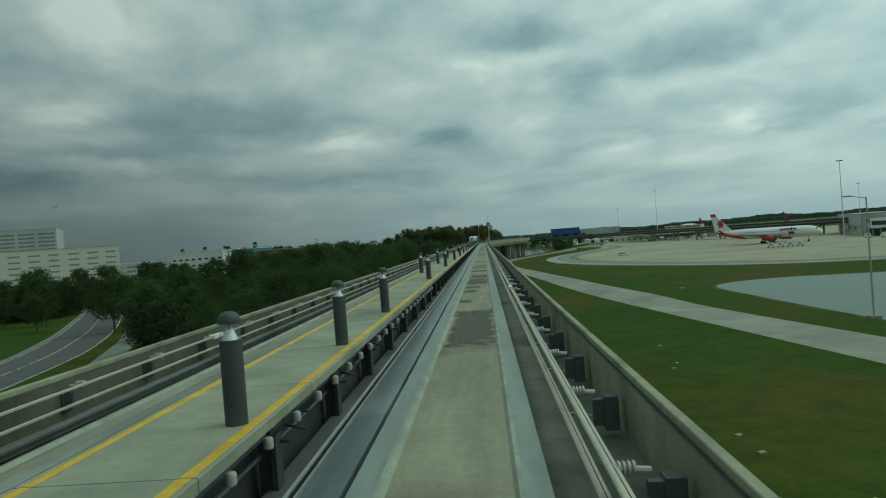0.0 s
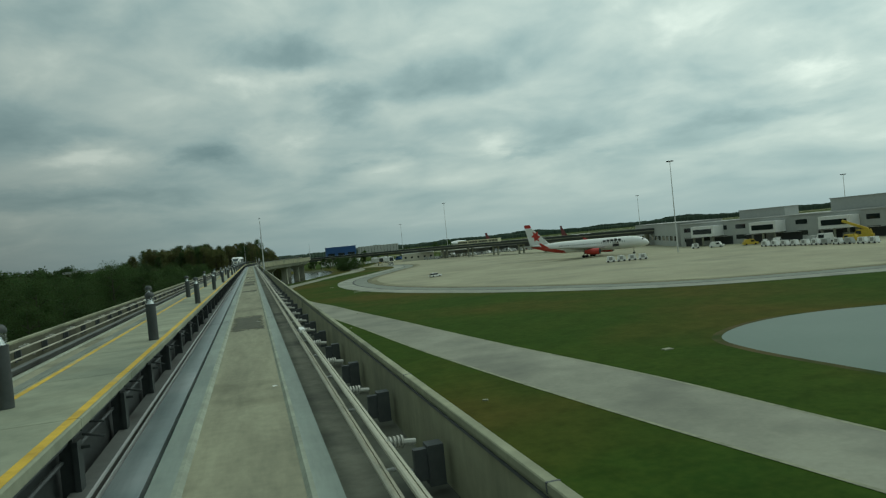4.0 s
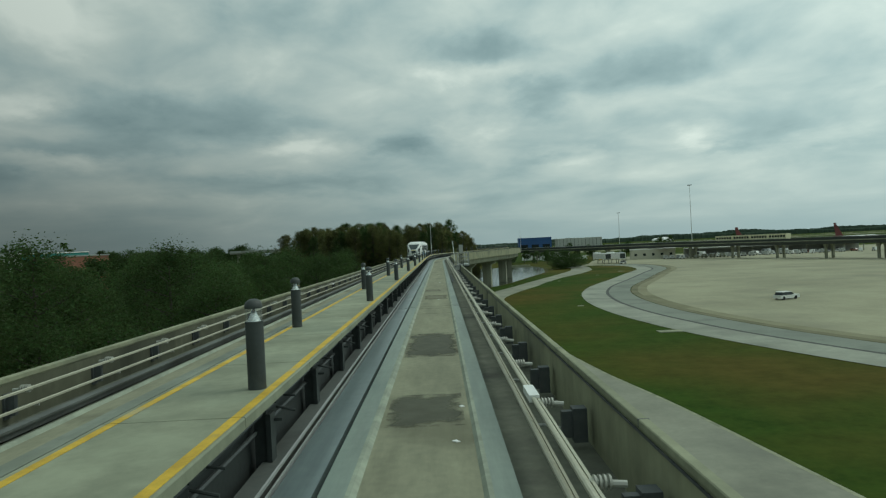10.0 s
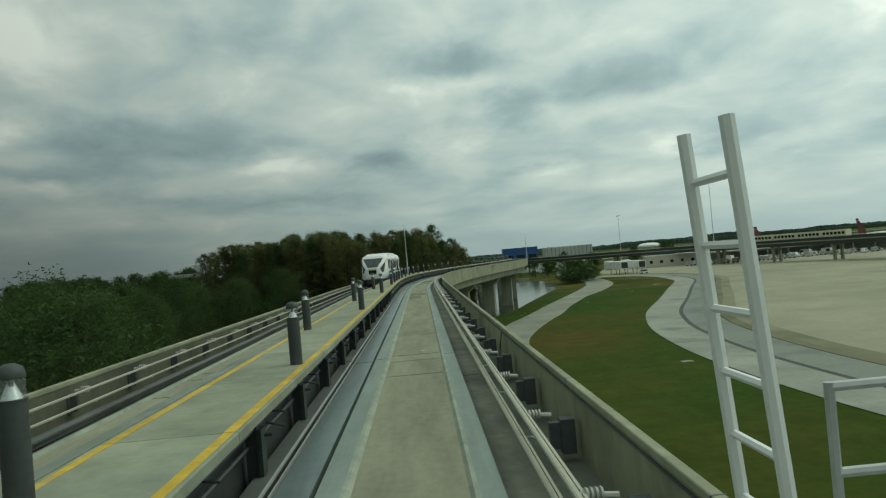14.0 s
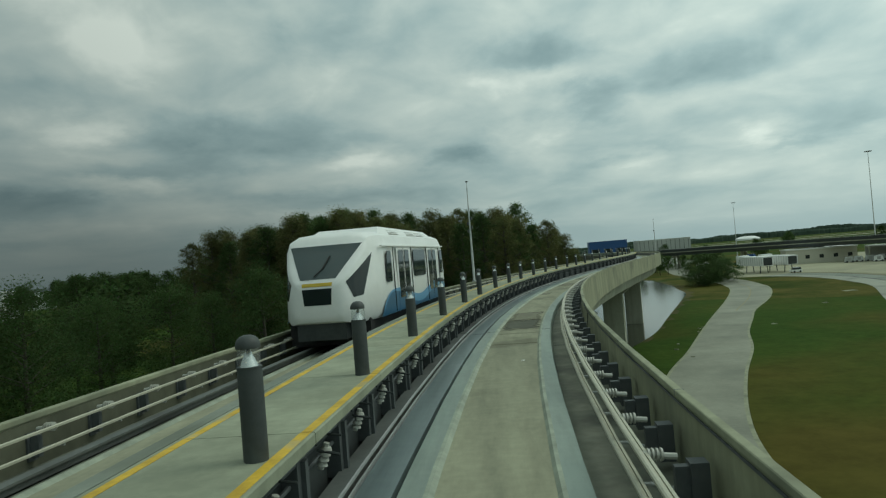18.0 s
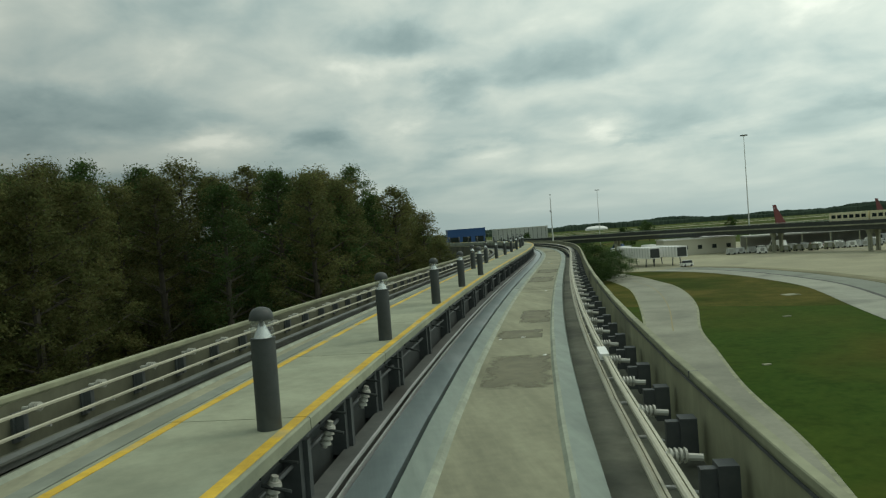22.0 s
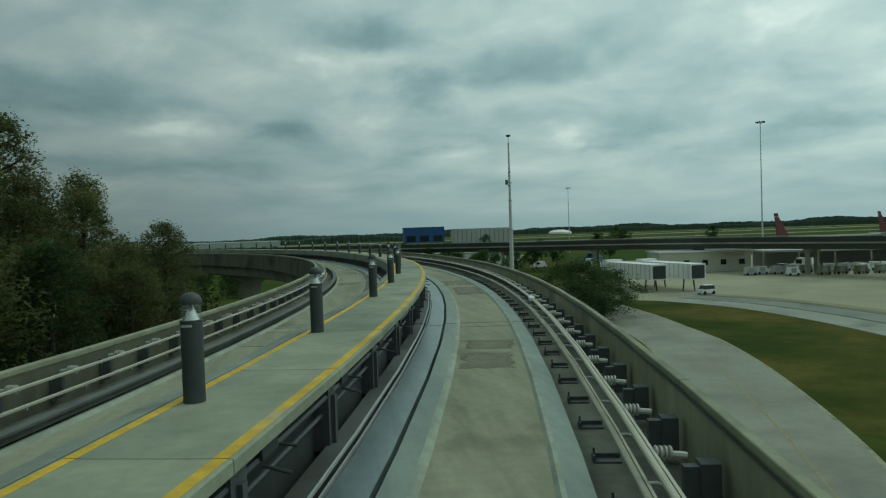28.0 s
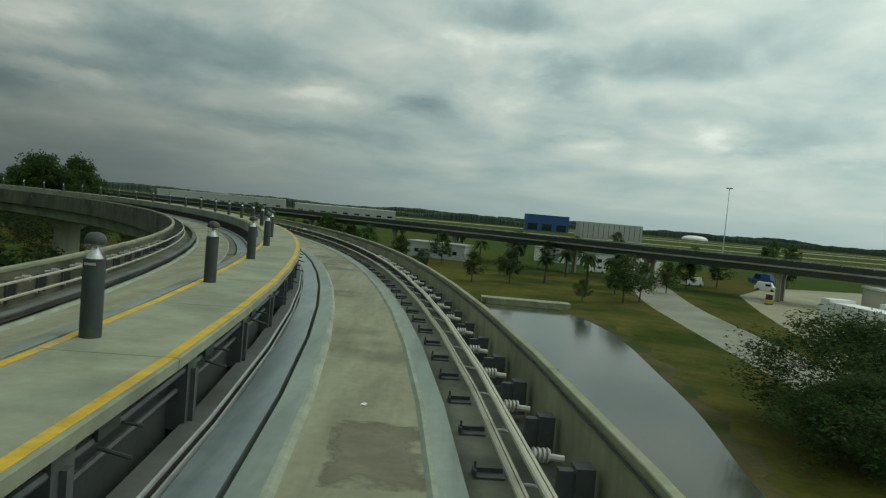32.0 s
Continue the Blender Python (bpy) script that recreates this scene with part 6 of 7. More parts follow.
# ---- aircraft ----
def jet(m, L, R, span, fin_h, tail_mat, label, engines=True, belly=True, livery=True):
    """y runs from the tail (0) to the nose (L); z = 0 is the ground."""
    ob = thing("aircraft", m, label, "aircraft", "parked aircraft")
    zc = R * 1.9
    b = bmesh.new()
    prof = [(0.0, 0.06, 0.55), (0.05, 0.22, 0.42), (0.14, 0.55, 0.22), (0.25, 0.88, 0.05), (0.32, 1.0, 0), (0.86, 1.0, 0), (0.93, 0.86, -0.06), (0.97, 0.60, -0.16), (0.99, 0.36, -0.24), (1.0, 0.05, -0.28)]
    rings = []
    for f, r, dz in prof:
        rings.append([b.verts.new((R * r * math.cos(2 * math.pi * i / 20), L * f, zc + R * dz + R * r * math.sin(2 * math.pi * i / 20))) for i in range(20)])
    for A, B in zip(rings, rings[1:]):
        for i in range(20):
            b.faces.new((A[i], A[(i + 1) % 20], B[(i + 1) % 20], B[i]))
    b.faces.new(rings[0])
    b.faces.new(rings[-1][::-1])
    body = part("fuselage", b, M_WHITE, ob, "glossy white fuselage", smooth=True)
    b = bmesh.new()
    for i in range(int(L * 0.55 / 1.0)):
        yy = L * 0.30 + i * 1.0
        for sx in (-1, 1):
            bm_box(b, sx * R * 0.985 - 0.03, sx * R * 0.985 + 0.03, yy, yy + 0.3, zc + R * 0.18, zc + R * 0.18 + 0.4)
    part("cabin_windows", b, M_GLASS, body)
    b = bmesh.new()
    for sx in (-1, 1):
        panel(b, [(sx * R * 0.10, L * 0.975, zc + R * 0.28), (sx * R * 0.55, L * 0.958, zc + R * 0.26), (sx * R * 0.50, L * 0.955, zc + R * 0.46), (sx * R * 0.10, L * 0.966, zc + R * 0.50)][::sx], (sx * 0.03, 0.06, 0.05))
    part("cockpit_window", b, M_GLASS, body)
    # fin, tailplane, wings
    b = bmesh.new()
    hexa(b, [(-0.18, L * 0.02, zc + R * 0.7), (0.18, L * 0.02, zc + R * 0.7), (0.18, L * 0.19, zc + R * 0.85), (-0.18, L * 0.19, zc + R * 0.85)], [(-0.08, -L * 0.015, fin_h * 0.9), (0.08, -L * 0.015, fin_h * 0.9), (0.08, L * 0.045, fin_h * 0.9), (-0.08, L * 0.045, fin_h * 0.9)])
    fin = part("fin", b, M_WHITE if livery else tail_mat, ob)
    b = bmesh.new()
    hexa(b, [(-0.09, -L * 0.015, fin_h * 0.905), (0.09, -L * 0.015, fin_h * 0.905), (0.09, L * 0.045, fin_h * 0.905), (-0.09, L * 0.045, fin_h * 0.905)], [(-0.08, -L * 0.022, fin_h), (0.08, -L * 0.022, fin_h), (0.08, L * 0.032, fin_h), (-0.08, L * 0.032, fin_h)])
    part("fin_tip", b, tail_mat, fin)
    if livery:
        # plain leaf-like red shape on the fin, red sweep on the rear fuselage
        b = bmesh.new()
        for sx in (-1, 1):
            X = sx * 0.19
            c = (L * 0.080, fin_h * 0.66)
            pts = []
            for k in range(18):
                a = 2 * math.pi * k / 18
                r = fin_h * (0.165, 0.115, 0.085)[k % 3]
                pts.append((X, c[0] - r * math.cos(a) * 0.85 - 0.16 * (r * math.sin(a)), c[1] + r * math.sin(a)))
            panel(b, pts[::-sx], (sx * 0.02, 0, 0))
        part("tail_emblem", b, M_RED, fin, "plain red leaf-like emblem")
        b = bmesh.new()
        ringr = []
        for f, r, dz in ((0.03, 0.16, 0.47), (0.06, 0.255, 0.40), (0.14, 0.562, 0.22), (0.25, 0.89, 0.05), (0.30, 0.975, 0.015), (0.335, 1.0, 0.0)):
            k0 = 20
            sweep_w = 0.62 - 0.30 * max(0.0, (f - 0.14) / 0.195)
            lo, hi = math.pi * (1.5 - sweep_w), math.pi * (1.5 + sweep_w)
            ringr.append([b.verts.new((R * r * 1.012 * math.cos(lo + (hi - lo) * i / k0), L * f, zc + R * dz + R * r * 1.012 * math.sin(lo + (hi - lo) * i / k0))) for i in range(k0 + 1)])
        for A, B in zip(ringr, ringr[1:]):
            for i in range(20):
                b.faces.new((A[i], A[i + 1], B[i + 1], B[i]))
        part("red_sweep", b, M_RED, body, "red painted rear fuselage")
        # brand lettering as plain bars
        b = bmesh.new()
        for sx in (-1, 1):
            for k, hgt in enumerate((0.5, 0.6, 0.6, 0.75, 0.6)):
                y0 = L * 0.66 + k * L * 0.030
                bm_box(b, sx * R * 0.96 - 0.05, sx * R * 0.96 + 0.05, y0, y0 + L * 0.022, zc + R * 0.38, zc + R * 0.38 + hgt * R * 0.55)
        part("livery_bars", b, M_DARK, body, "dark grey bars of lettering")
        b = bmesh.new()
        for sx in (-1, 1):
            bm_box(b, sx * R * 0.97 - 0.06, sx * R * 0.97 + 0.06, L * 0.735, L * 0.785, zc - R * 0.45, zc + R * 0.15)
        part("cargo_door", b, M_DARK, body, "dark open cargo door")
    for sx in (-1, 1):
        b = bmesh.new()
        hexa(b, [(sx * R * 0.6, L * 0.480, zc - R * 0.62), (sx * R * 0.6, L * 0.680, zc - R * 0.55), (sx * R * 0.6, L * 0.680, zc - R * 0.30), (sx * R * 0.6, L * 0.480, zc - R * 0.45)], [(sx * span / 2, L * 0.350, zc + R * 0.25), (sx * span / 2, L * 0.385, zc + R * 0.25), (sx * span / 2, L * 0.385, zc + R * 0.33), (sx * span / 2, L * 0.350, zc + R * 0.33)])
        wing = part("wing", b, M_WALLGREY, ob, "grey swept wing")
        b = bmesh.new()
        hexa(b, [(sx * span / 2 - 0.12, L * 0.342, zc + R * 0.25), (sx * span / 2 + 0.12, L * 0.342, zc + R * 0.25), (sx * span / 2 + 0.12, L * 0.390, zc + R * 0.25), (sx * span / 2 - 0.12, L * 0.390, zc + R * 0.25)], [(sx * span / 2 + sx * 0.5, L * 0.305, zc + R * 1.2), (sx * span / 2 + sx * 0.62, L * 0.305, zc + R * 1.2), (sx * span / 2 + sx * 0.62, L * 0.325, zc + R * 1.2), (sx * span / 2 + sx * 0.5, L * 0.325, zc + R * 1.2)])
        part("winglet", b, tail_mat, wing)
        b = bmesh.new()
        hexa(b, [(sx * R * 0.3, L * 0.02, zc + R * 0.45), (sx * R * 0.3, L * 0.12, zc + R * 0.45), (sx * R * 0.3, L * 0.12, zc + R * 0.58), (sx * R * 0.3, L * 0.02, zc + R * 0.58)], [(sx * span * 0.19, -L * 0.005, zc + R * 0.75), (sx * span * 0.19, L * 0.03, zc + R * 0.75), (sx * span * 0.19, L * 0.03, zc + R * 0.80), (sx * span * 0.19, -L * 0.005, zc + R * 0.80)])
        part("tailplane", b, M_WALLGREY, ob)
        if engines:
            b = bmesh.new()
            ex = sx * span * 0.165
            bm_tube(b, (ex, L * 0.550, zc - R * 0.95), (ex, L * 0.610, zc - R * 0.95), R * 0.34, R * 0.52, 16)
            bm_tube(b, (ex, L * 0.610, zc - R * 0.95), (ex, L * 0.665, zc - R * 0.95), R * 0.52, R * 0.50, 16)
            eng = part("engine", b, tail_mat, ob, "painted engine nacelle", smooth=True)
            b = bmesh.new()
            bm_tube(b, (ex, L * 0.664, zc - R * 0.95), (ex, L * 0.668, zc - R * 0.95), R * 0.44, n=16)
            part("intake", b, M_DARK, eng)
        for yy in (L * 0.510, L * 0.535):
            b = bmesh.new()
            gx = sx * R * 1.7
            bm_tube(b, (gx - 0.5, yy, 0.58), (gx + 0.5, yy, 0.58), 0.58, n=14)
            bm_tube(b, (gx, yy, 0.58), (gx * 0.7, yy, zc - R * 0.6), 0.16, n=7)
            part("main_gear", b, M_RUBBER, ob)
    b = bmesh.new()
    bm_tube(b, (-0.3, L * 0.88, 0.45), (0.3, L * 0.88, 0.45), 0.45, n=12)
    bm_tube(b, (0, L * 0.88, 0.45), (0, L * 0.88, zc - R * 0.8), 0.12, n=7)
    part("nose_gear", b, M_RUBBER, ob)
    return ob


def heading(tail, nose):
    d = Vector(nose) - Vector(tail)
    return Matrix.Translation((tail[0], tail[1], 0.05)) @ Matrix.Rotation(math.atan2(-d.x, d.y), 4, "Z")


jet(heading((122, 368), (159, 325)), 55.0, 2.6, 47.0, 16.3, M_RED, "large white airliner with a red tail parked on the apron")
jet(heading((213, 682), (263, 690)), 40.0, 2.0, 34.0, 16.4, M_DEEPRED, "white airliner with a dark red fin behind the far guideway", livery=False)
jet(heading((318, 741), (366, 748)), 40.0, 2.0, 34.0, 16.6, M_DEEPRED, "white airliner with a dark red fin on the far apron", livery=False)


# ---- tall light masts and lamp posts ----
def light_mast(x, y, h, label="tall slender apron light mast with a lamp ring"):
    ob = thing("light_mast", Matrix.Translation((x, y, 0)), label, "light mast", "light masts")
    b = bmesh.new()
    bm_tube(b, (0, 0, 0), (0, 0, h), 0.26, 0.10, 10)
    part("pole", b, M_POLE, ob, smooth=True)
    b = bmesh.new()
    bm_tube(b, (0, 0, h - 0.32), (0, 0, h - 0.12), 0.95, n=14)
    part("ring", b, M_GALV, ob)
    for k in range(8):
        a = k * math.pi / 4
        b = bmesh.new()
        bm_box(b, -0.22, 0.22, -0.24, 0.24, -0.16, 0.18, Matrix.Translation((1.12 * math.cos(a), 1.12 * math.sin(a), h - 0.2)) @ Matrix.Rotation(a, 4, "Z"))
        part("floodlight", b, M_DARK, ob)
    return ob


for x, y, h in ((153, 606, 43), (157, 306, 35), (290, 355, 27), (330, 300, 34), (300, 560, 34), (-295, 460, 58), (420, 420, 34), (150, 760, 34)):
    light_mast(x, y, h)


def street_lamp(x, y, h, turn, label="grey street lamp post on a concrete base"):
    ob = thing("street_lamp", Matrix.Translation((x, y, 0)) @ Matrix.Rotation(turn, 4, "Z"), label, "street lamp", "lamp posts")
    b = bmesh.new()
    bm_box(b, -0.6, 0.6, -0.6, 0.6, 0.0, 0.35)
    bevel(b, 0.04, 1)
    part("base", b, M_COPING, ob)
    b = bmesh.new()
    bm_tube(b, (0, 0, 0.35), (0, 0, h), 0.13, 0.08, 9)
    part("post", b, M_GALV, ob, smooth=True)
    b = bmesh.new()
    bm_tube(b, (0, 0, h - 0.1), (-1.8, 0, h + 0.25), 0.05, n=7)
    part("arm", b, M_GALV, ob)
    b = bmesh.new()
    bm_box(b, -2.7, -1.7, -0.18, 0.18, h + 0.17, h + 0.33)
    bevel(b, 0.05, 2)
    part("head", b, M_GALV, ob)
    return ob


street_lamp(46.5, 84, 14.5, 0.0)
street_lamp(-63, 72, 10.0, 2.6)


# ---- terminal and other buildings ----
def building(name, m, w, d, h, wall, roof, label, rows_, cols, win=(1.6, 1.3), sill=1.2, storey=3.4, eave=0.25, group="airport buildings", pane=None):
    """Front along x at y = 0, from x = 0 to w; windows in rows and columns."""
    ob = thing(name, m, label, "building", group)
    b = bmesh.new()
    bm_box(b, 0, w, 0, d, -0.2, h)
    part("wall", b, wall, ob)
    b = bmesh.new()
    bm_box(b, -eave, w + eave, -eave, d + eave, h + 0.002, h + 0.45)
    part("roof", b, roof, ob)
    for r in range(rows_):
        for c in range(cols):
            b = bmesh.new()
            cx = w * (c + 0.5) / cols
            z0 = sill + r * storey
            bm_box(b, cx - win[0] / 2, cx + win[0] / 2, -0.05, 0.02, z0, z0 + win[1])
            part("window", b, pane or M_GLASS, ob)
    return ob


def face(x0, y0, x1, y1):
    """Pose of a front that runs from one ground point to another, seen from its right-hand side."""
    d = Vector((x1 - x0, y1 - y0))
    return Matrix.Translation((x0, y0, 0)) @ Matrix.Rotation(math.atan2(d.y, d.x), 4, "Z"), d.length


m, w = face(112, 592, 136, 587)
building("service_building", m, w, 12, 5.4, M_BEIGE, M_WHITE, "low cream service building with small dark windows", 1, 5, (1.5, 1.4), 1.9)
m, w = face(142, 590, 228, 560)
ob = thing("carport", m, "long grey open carport roof on posts", "carport")
b = bmesh.new()
bm_box(b, 0, w, 0, 11, 4.6, 5.1)
part("roof", b, M_ROOF, ob)
for k in range(11):
    b = bmesh.new()
    bm_box(b, w * k / 10 - 0.2, w * k / 10 + 0.2, 0.2, 0.6, 0.0, 4.6)
    part("post", b, M_GIRDER, ob)
b = bmesh.new()
bm_box(b, 0, w, 10.6, 11, 0, 4.6)
part("back_wall", b, M_ROOF, ob)

# pier terminal beyond the airliner
m, w = face(222, 440, 188, 350)
building("concourse", m, w, 20, 10.5, M_WALLGREY, M_ROOF, "low grey concourse with a band of dark windows", 1, 12, (5.0, 2.2), 2.6)
m, w = face(186, 345, 226, 215)
building("terminal_pier", m, w, 26, 9.5, M_WALLGREY, M_ROOF, "grey terminal pier with dark gate windows", 2, 16, (4.5, 1.8), 2.0, 4.2)
m, w = face(214, 232, 262, 130)
building("terminal_hall", m, w, 60, 15, M_WALLGREY, M_ROOF, "large pale terminal hall with long window bands", 3, 10, (7.5, 1.8), 2.4, 4.4)
# gate houses, ground-floor bays and roof plant of the pier
m, w = face(186, 345, 226, 215)
for k in range(5):
    ob = thing("gate_house", m @ Matrix.Translation((w * (0.08 + 0.2 * k), -7.0, 0)), "white gate house on columns in front of the terminal pier", "gate house", "gate houses")
    b = bmesh.new()
    bm_box(b, 0, 11, 0, 6.9, 4.0, 8.4)
    bevel(b, 0.1, 1)
    part("room", b, M_WHITE, ob)
    for xx in (0.6, 5.0, 9.8):
        b = bmesh.new()
        bm_box(b, xx, xx + 0.6, 0.3, 0.9, 0.0, 4.0)
        part("column", b, M_GIRDER, ob)
    b = bmesh.new()
    bm_box(b, 1.0, 10.0, -0.06, 0.02, 5.2, 7.2)
    part("window_band", b, M_GLASS, ob)
for k in range(9):
    b = bmesh.new()
    ob = thing("loading_bay", m @ Matrix.Translation((w * (0.02 + 0.108 * k), -0.3, 0)), "dark open loading bay under the terminal pier", "loading bay", "loading bays")
    bm_box(b, 0, 8.5, 0.1, 0.35, 0.0, 3.4)
    part("opening", b, M_DARK, ob)
    b = bmesh.new()
    bm_box(b, 0, 8.5, -1.4, 0.34, 3.42, 3.62)
    part("canopy", b, M_ROOF, ob)
for k, (f, ln, hh) in enumerate(((0.18, 20, 3.4), (0.46, 30, 4.6), (0.78, 16, 3.0))):
    ob = thing("roof_plant", m @ Matrix.Translation((w * f, 8.0, 9.96)), "grey plant room on the terminal roof", "plant room", "roof plant rooms")
    b = bmesh.new()
    bm_box(b, 0, ln, 0, 10, 0, hh)
    part("body", b, M_WALLGREY, ob)
    b = bmesh.new()
    bm_box(b, -0.3, ln + 0.3, -0.3, 10.3, hh + 0.002, hh + 0.3)
    part("roof", b, M_ROOF, ob)
ob = thing("roof_lantern", Matrix.Translation((262, 215, 0)) @ Matrix.Rotation(radians(-65), 4, "Z"), "shallow pitched grey lantern roof over the terminal", "roof")
b = bmesh.new()
bm_box(b, -36, 36, -16, 16, 15.46, 17)
part("drum", b, M_WALLGREY, ob)
b = bmesh.new()
hexa(b, [(-40, -18, 17.01), (40, -18, 17.01), (40, 18, 17.01), (-40, 18, 17.01)], [(-4, -2, 22), (4, -2, 22), (4, 2, 22), (-4, 2, 22)])
part("cap", b, M_ROOF, ob)
ob = thing("control_tower", Matrix.Translation((420, 330, 0)), "slim dark control tower beyond the terminal", "tower")
b = bmesh.new()
bm_tube(b, (0, 0, 0), (0, 0, 48), 4.2, 3.0, 12)
part("shaft", b, M_WALLGREY, ob)
b = bmesh.new()
bm_tube(b, (0, 0, 48), (0, 0, 52), 4.0, 6.5, 12)
part("cab", b, M_GLASS, ob)
b = bmesh.new()
bm_tube(b, (0, 0, 52), (0, 0, 54), 6.8, 5.5, 12)
part("roof", b, M_DARK, ob)

# hangars and sheds far ahead
m, w = face(133, 1332, 187, 1328)
building("hangar", m, w, 50, 20, M_HANGBLUE, M_HANGBLUE, "far blue aircraft hangar", 1, 3, (12, 8), 1.0, group="far buildings")
m, w = face(167, 1152, 228, 1148)
building("warehouse", m, w, 40, 15.6, M_WALLGREY, M_WHITE, "far white warehouse with ribbed walls", 1, 12, (0.4, 14.0), 0.8, group="far buildings")
for x0, y0, x1, y1, h in ((-620, 1150, -470, 1200, 13), (-300, 1250, -160, 1280, 11), (-120, 1150, -20, 1165, 9), (-420, 760, -330, 800, 10)):
    m, w = face(x0, y0, x1, y1)
    building("shed", m, w, 40, h, M_WALLGREY, M_WHITE, "low pale building in the distance", 1, 9, (5.0, 1.8), 2.0, group="far buildings")
for x, y, r in ((576, 1950, 27),):
    ob = thing("dome_hangar", Matrix.Translation((x, y, 0)), "white domed hangar in the distance", "building", "far buildings")
    b = bmesh.new()
    bm_lathe(b, [(r, 0.0), (r * 0.98, r * 0.14), (r * 0.8, r * 0.26), (r * 0.5, r * 0.33), (r * 0.1, r * 0.36)], 20)
    part("shell", b, M_WHITE, ob, smooth=True)
# hotel and car parks on the left
m, w = face(-800, 690, -526, 816)
building("hotel", m, w, 60, 66, M_WALLGREY, M_ROOF, "long pale hotel block with window bands far behind the trees", 12, 14, (18.0, 2.0), 6.0, 4.8, group="far buildings", pane=M_PANE)
m, w = face(-460, 400, -300, 548)
building("car_park", m, w, 60, 30, M_BEIGE, M_ROOF, "long beige multi-storey car park behind the trees", 6, 16, (8.0, 1.3), 3.0, 4.4, group="far buildings", pane=M_PANE)
m, w = face(-400, 560, -250, 640)
building("car_park", m, w, 50, 14.5, M_WALLGREY, M_WHITE, "low pale car park with open decks behind the trees", 3, 14, (8.0, 1.5), 2.5, 4.0, group="far buildings", pane=M_PANE)
m, w = face(-191, 509, -167, 490)
building("teal_building", m, w, 16, 18.5, M_TEAL, M_WHITE, "teal and white low building behind the trees", 4, 5, (3.0, 1.6), 2.0, 4.2, group="far buildings")
m, w = face(-156, 462, -128, 430)
building("rusty_building", m, w, 14, 16.0, M_BRICK, M_ROOF, "rusty red building with pale windows behind the trees", 3, 6, (2.6, 1.5), 2.5, 4.2, group="far buildings")
m, w = face(-262, 560, -205, 528)
building("white_hall", m, w, 18, 19.5, M_WHITE, M_WHITE, "white flat-roofed hall behind the trees", 3, 8, (4.0, 1.5), 3.0, 5.0, group="far buildings")


ob = thing("road_bridge", Matrix.Translation((-124, 601, 0)) @ Matrix.Rotation(math.atan2(-2, 30), 4, "Z"), "short stretch of grey elevated road behind the wood", "bridge")
b = bmesh.new()
bm_box(b, 0, 30, 0, 9, 14.6, 15.7)
part("deck", b, M_GIRDER, ob)
b = bmesh.new()
bm_box(b, 0, 30, -0.3, -0.002, 15.2, 16.5)
part("barrier", b, M_ROOF, ob)
for xx in (3, 14.5, 26):
    b = bmesh.new()
    bm_box(b, xx, xx + 1.4, 3.5, 5.5, 0, 14.6)
    part("pier", b, M_GIRDER, ob)


# ---- parked boarding-bridge sections and vehicles ----
def bridge_section(x, y, turn):
    ob = thing("boarding_bridge", Matrix.Translation((x, y, 0.05)) @ Matrix.Rotation(turn, 4, "Z"), "white boarding-bridge section on legs beside the service road", "boarding bridge", "parked bridges")
    b = bmesh.new()
    bm_box(b, -1.7, 1.7, 0, 17, 2.4, 5.4)
    bevel(b, 0.1, 1)
    tun = part("tunnel", b, M_WHITE, ob, "white ribbed tunnel")
    for k in range(11):
        for sx in (-1.74, 1.70):
            b = bmesh.new()
            bm_box(b, sx, sx + 0.06, 0.6 + k * 1.55, 0.75 + k * 1.55, 2.45, 5.35)
            part("rib", b, M_WALLGREY, tun)
    b = bmesh.new()
    bm_box(b, -1.4, 1.4, -0.08, 0.02, 2.6, 5.1)
    part("open_end", b, M_DARK, tun)
    for yy in (3.0, 13.0):
        for sx in (-1.3, 1.3):
            b = bmesh.new()
            bm_tube(b, (sx, yy, 0), (sx * 0.8, yy, 2.4), 0.14, n=8)
            part("leg", b, M_DARK, ob)
    b = bmesh.new()
    bm_box(b, -1.9, 1.9, 17.0, 19.0, 2.2, 5.8)
    bevel(b, 0.15, 1)
    part("head", b, M_WHITE, ob)
    return ob


bridge_section(86.5, 543.5, radians(5))
bridge_section(93.2, 541.0, radians(5))


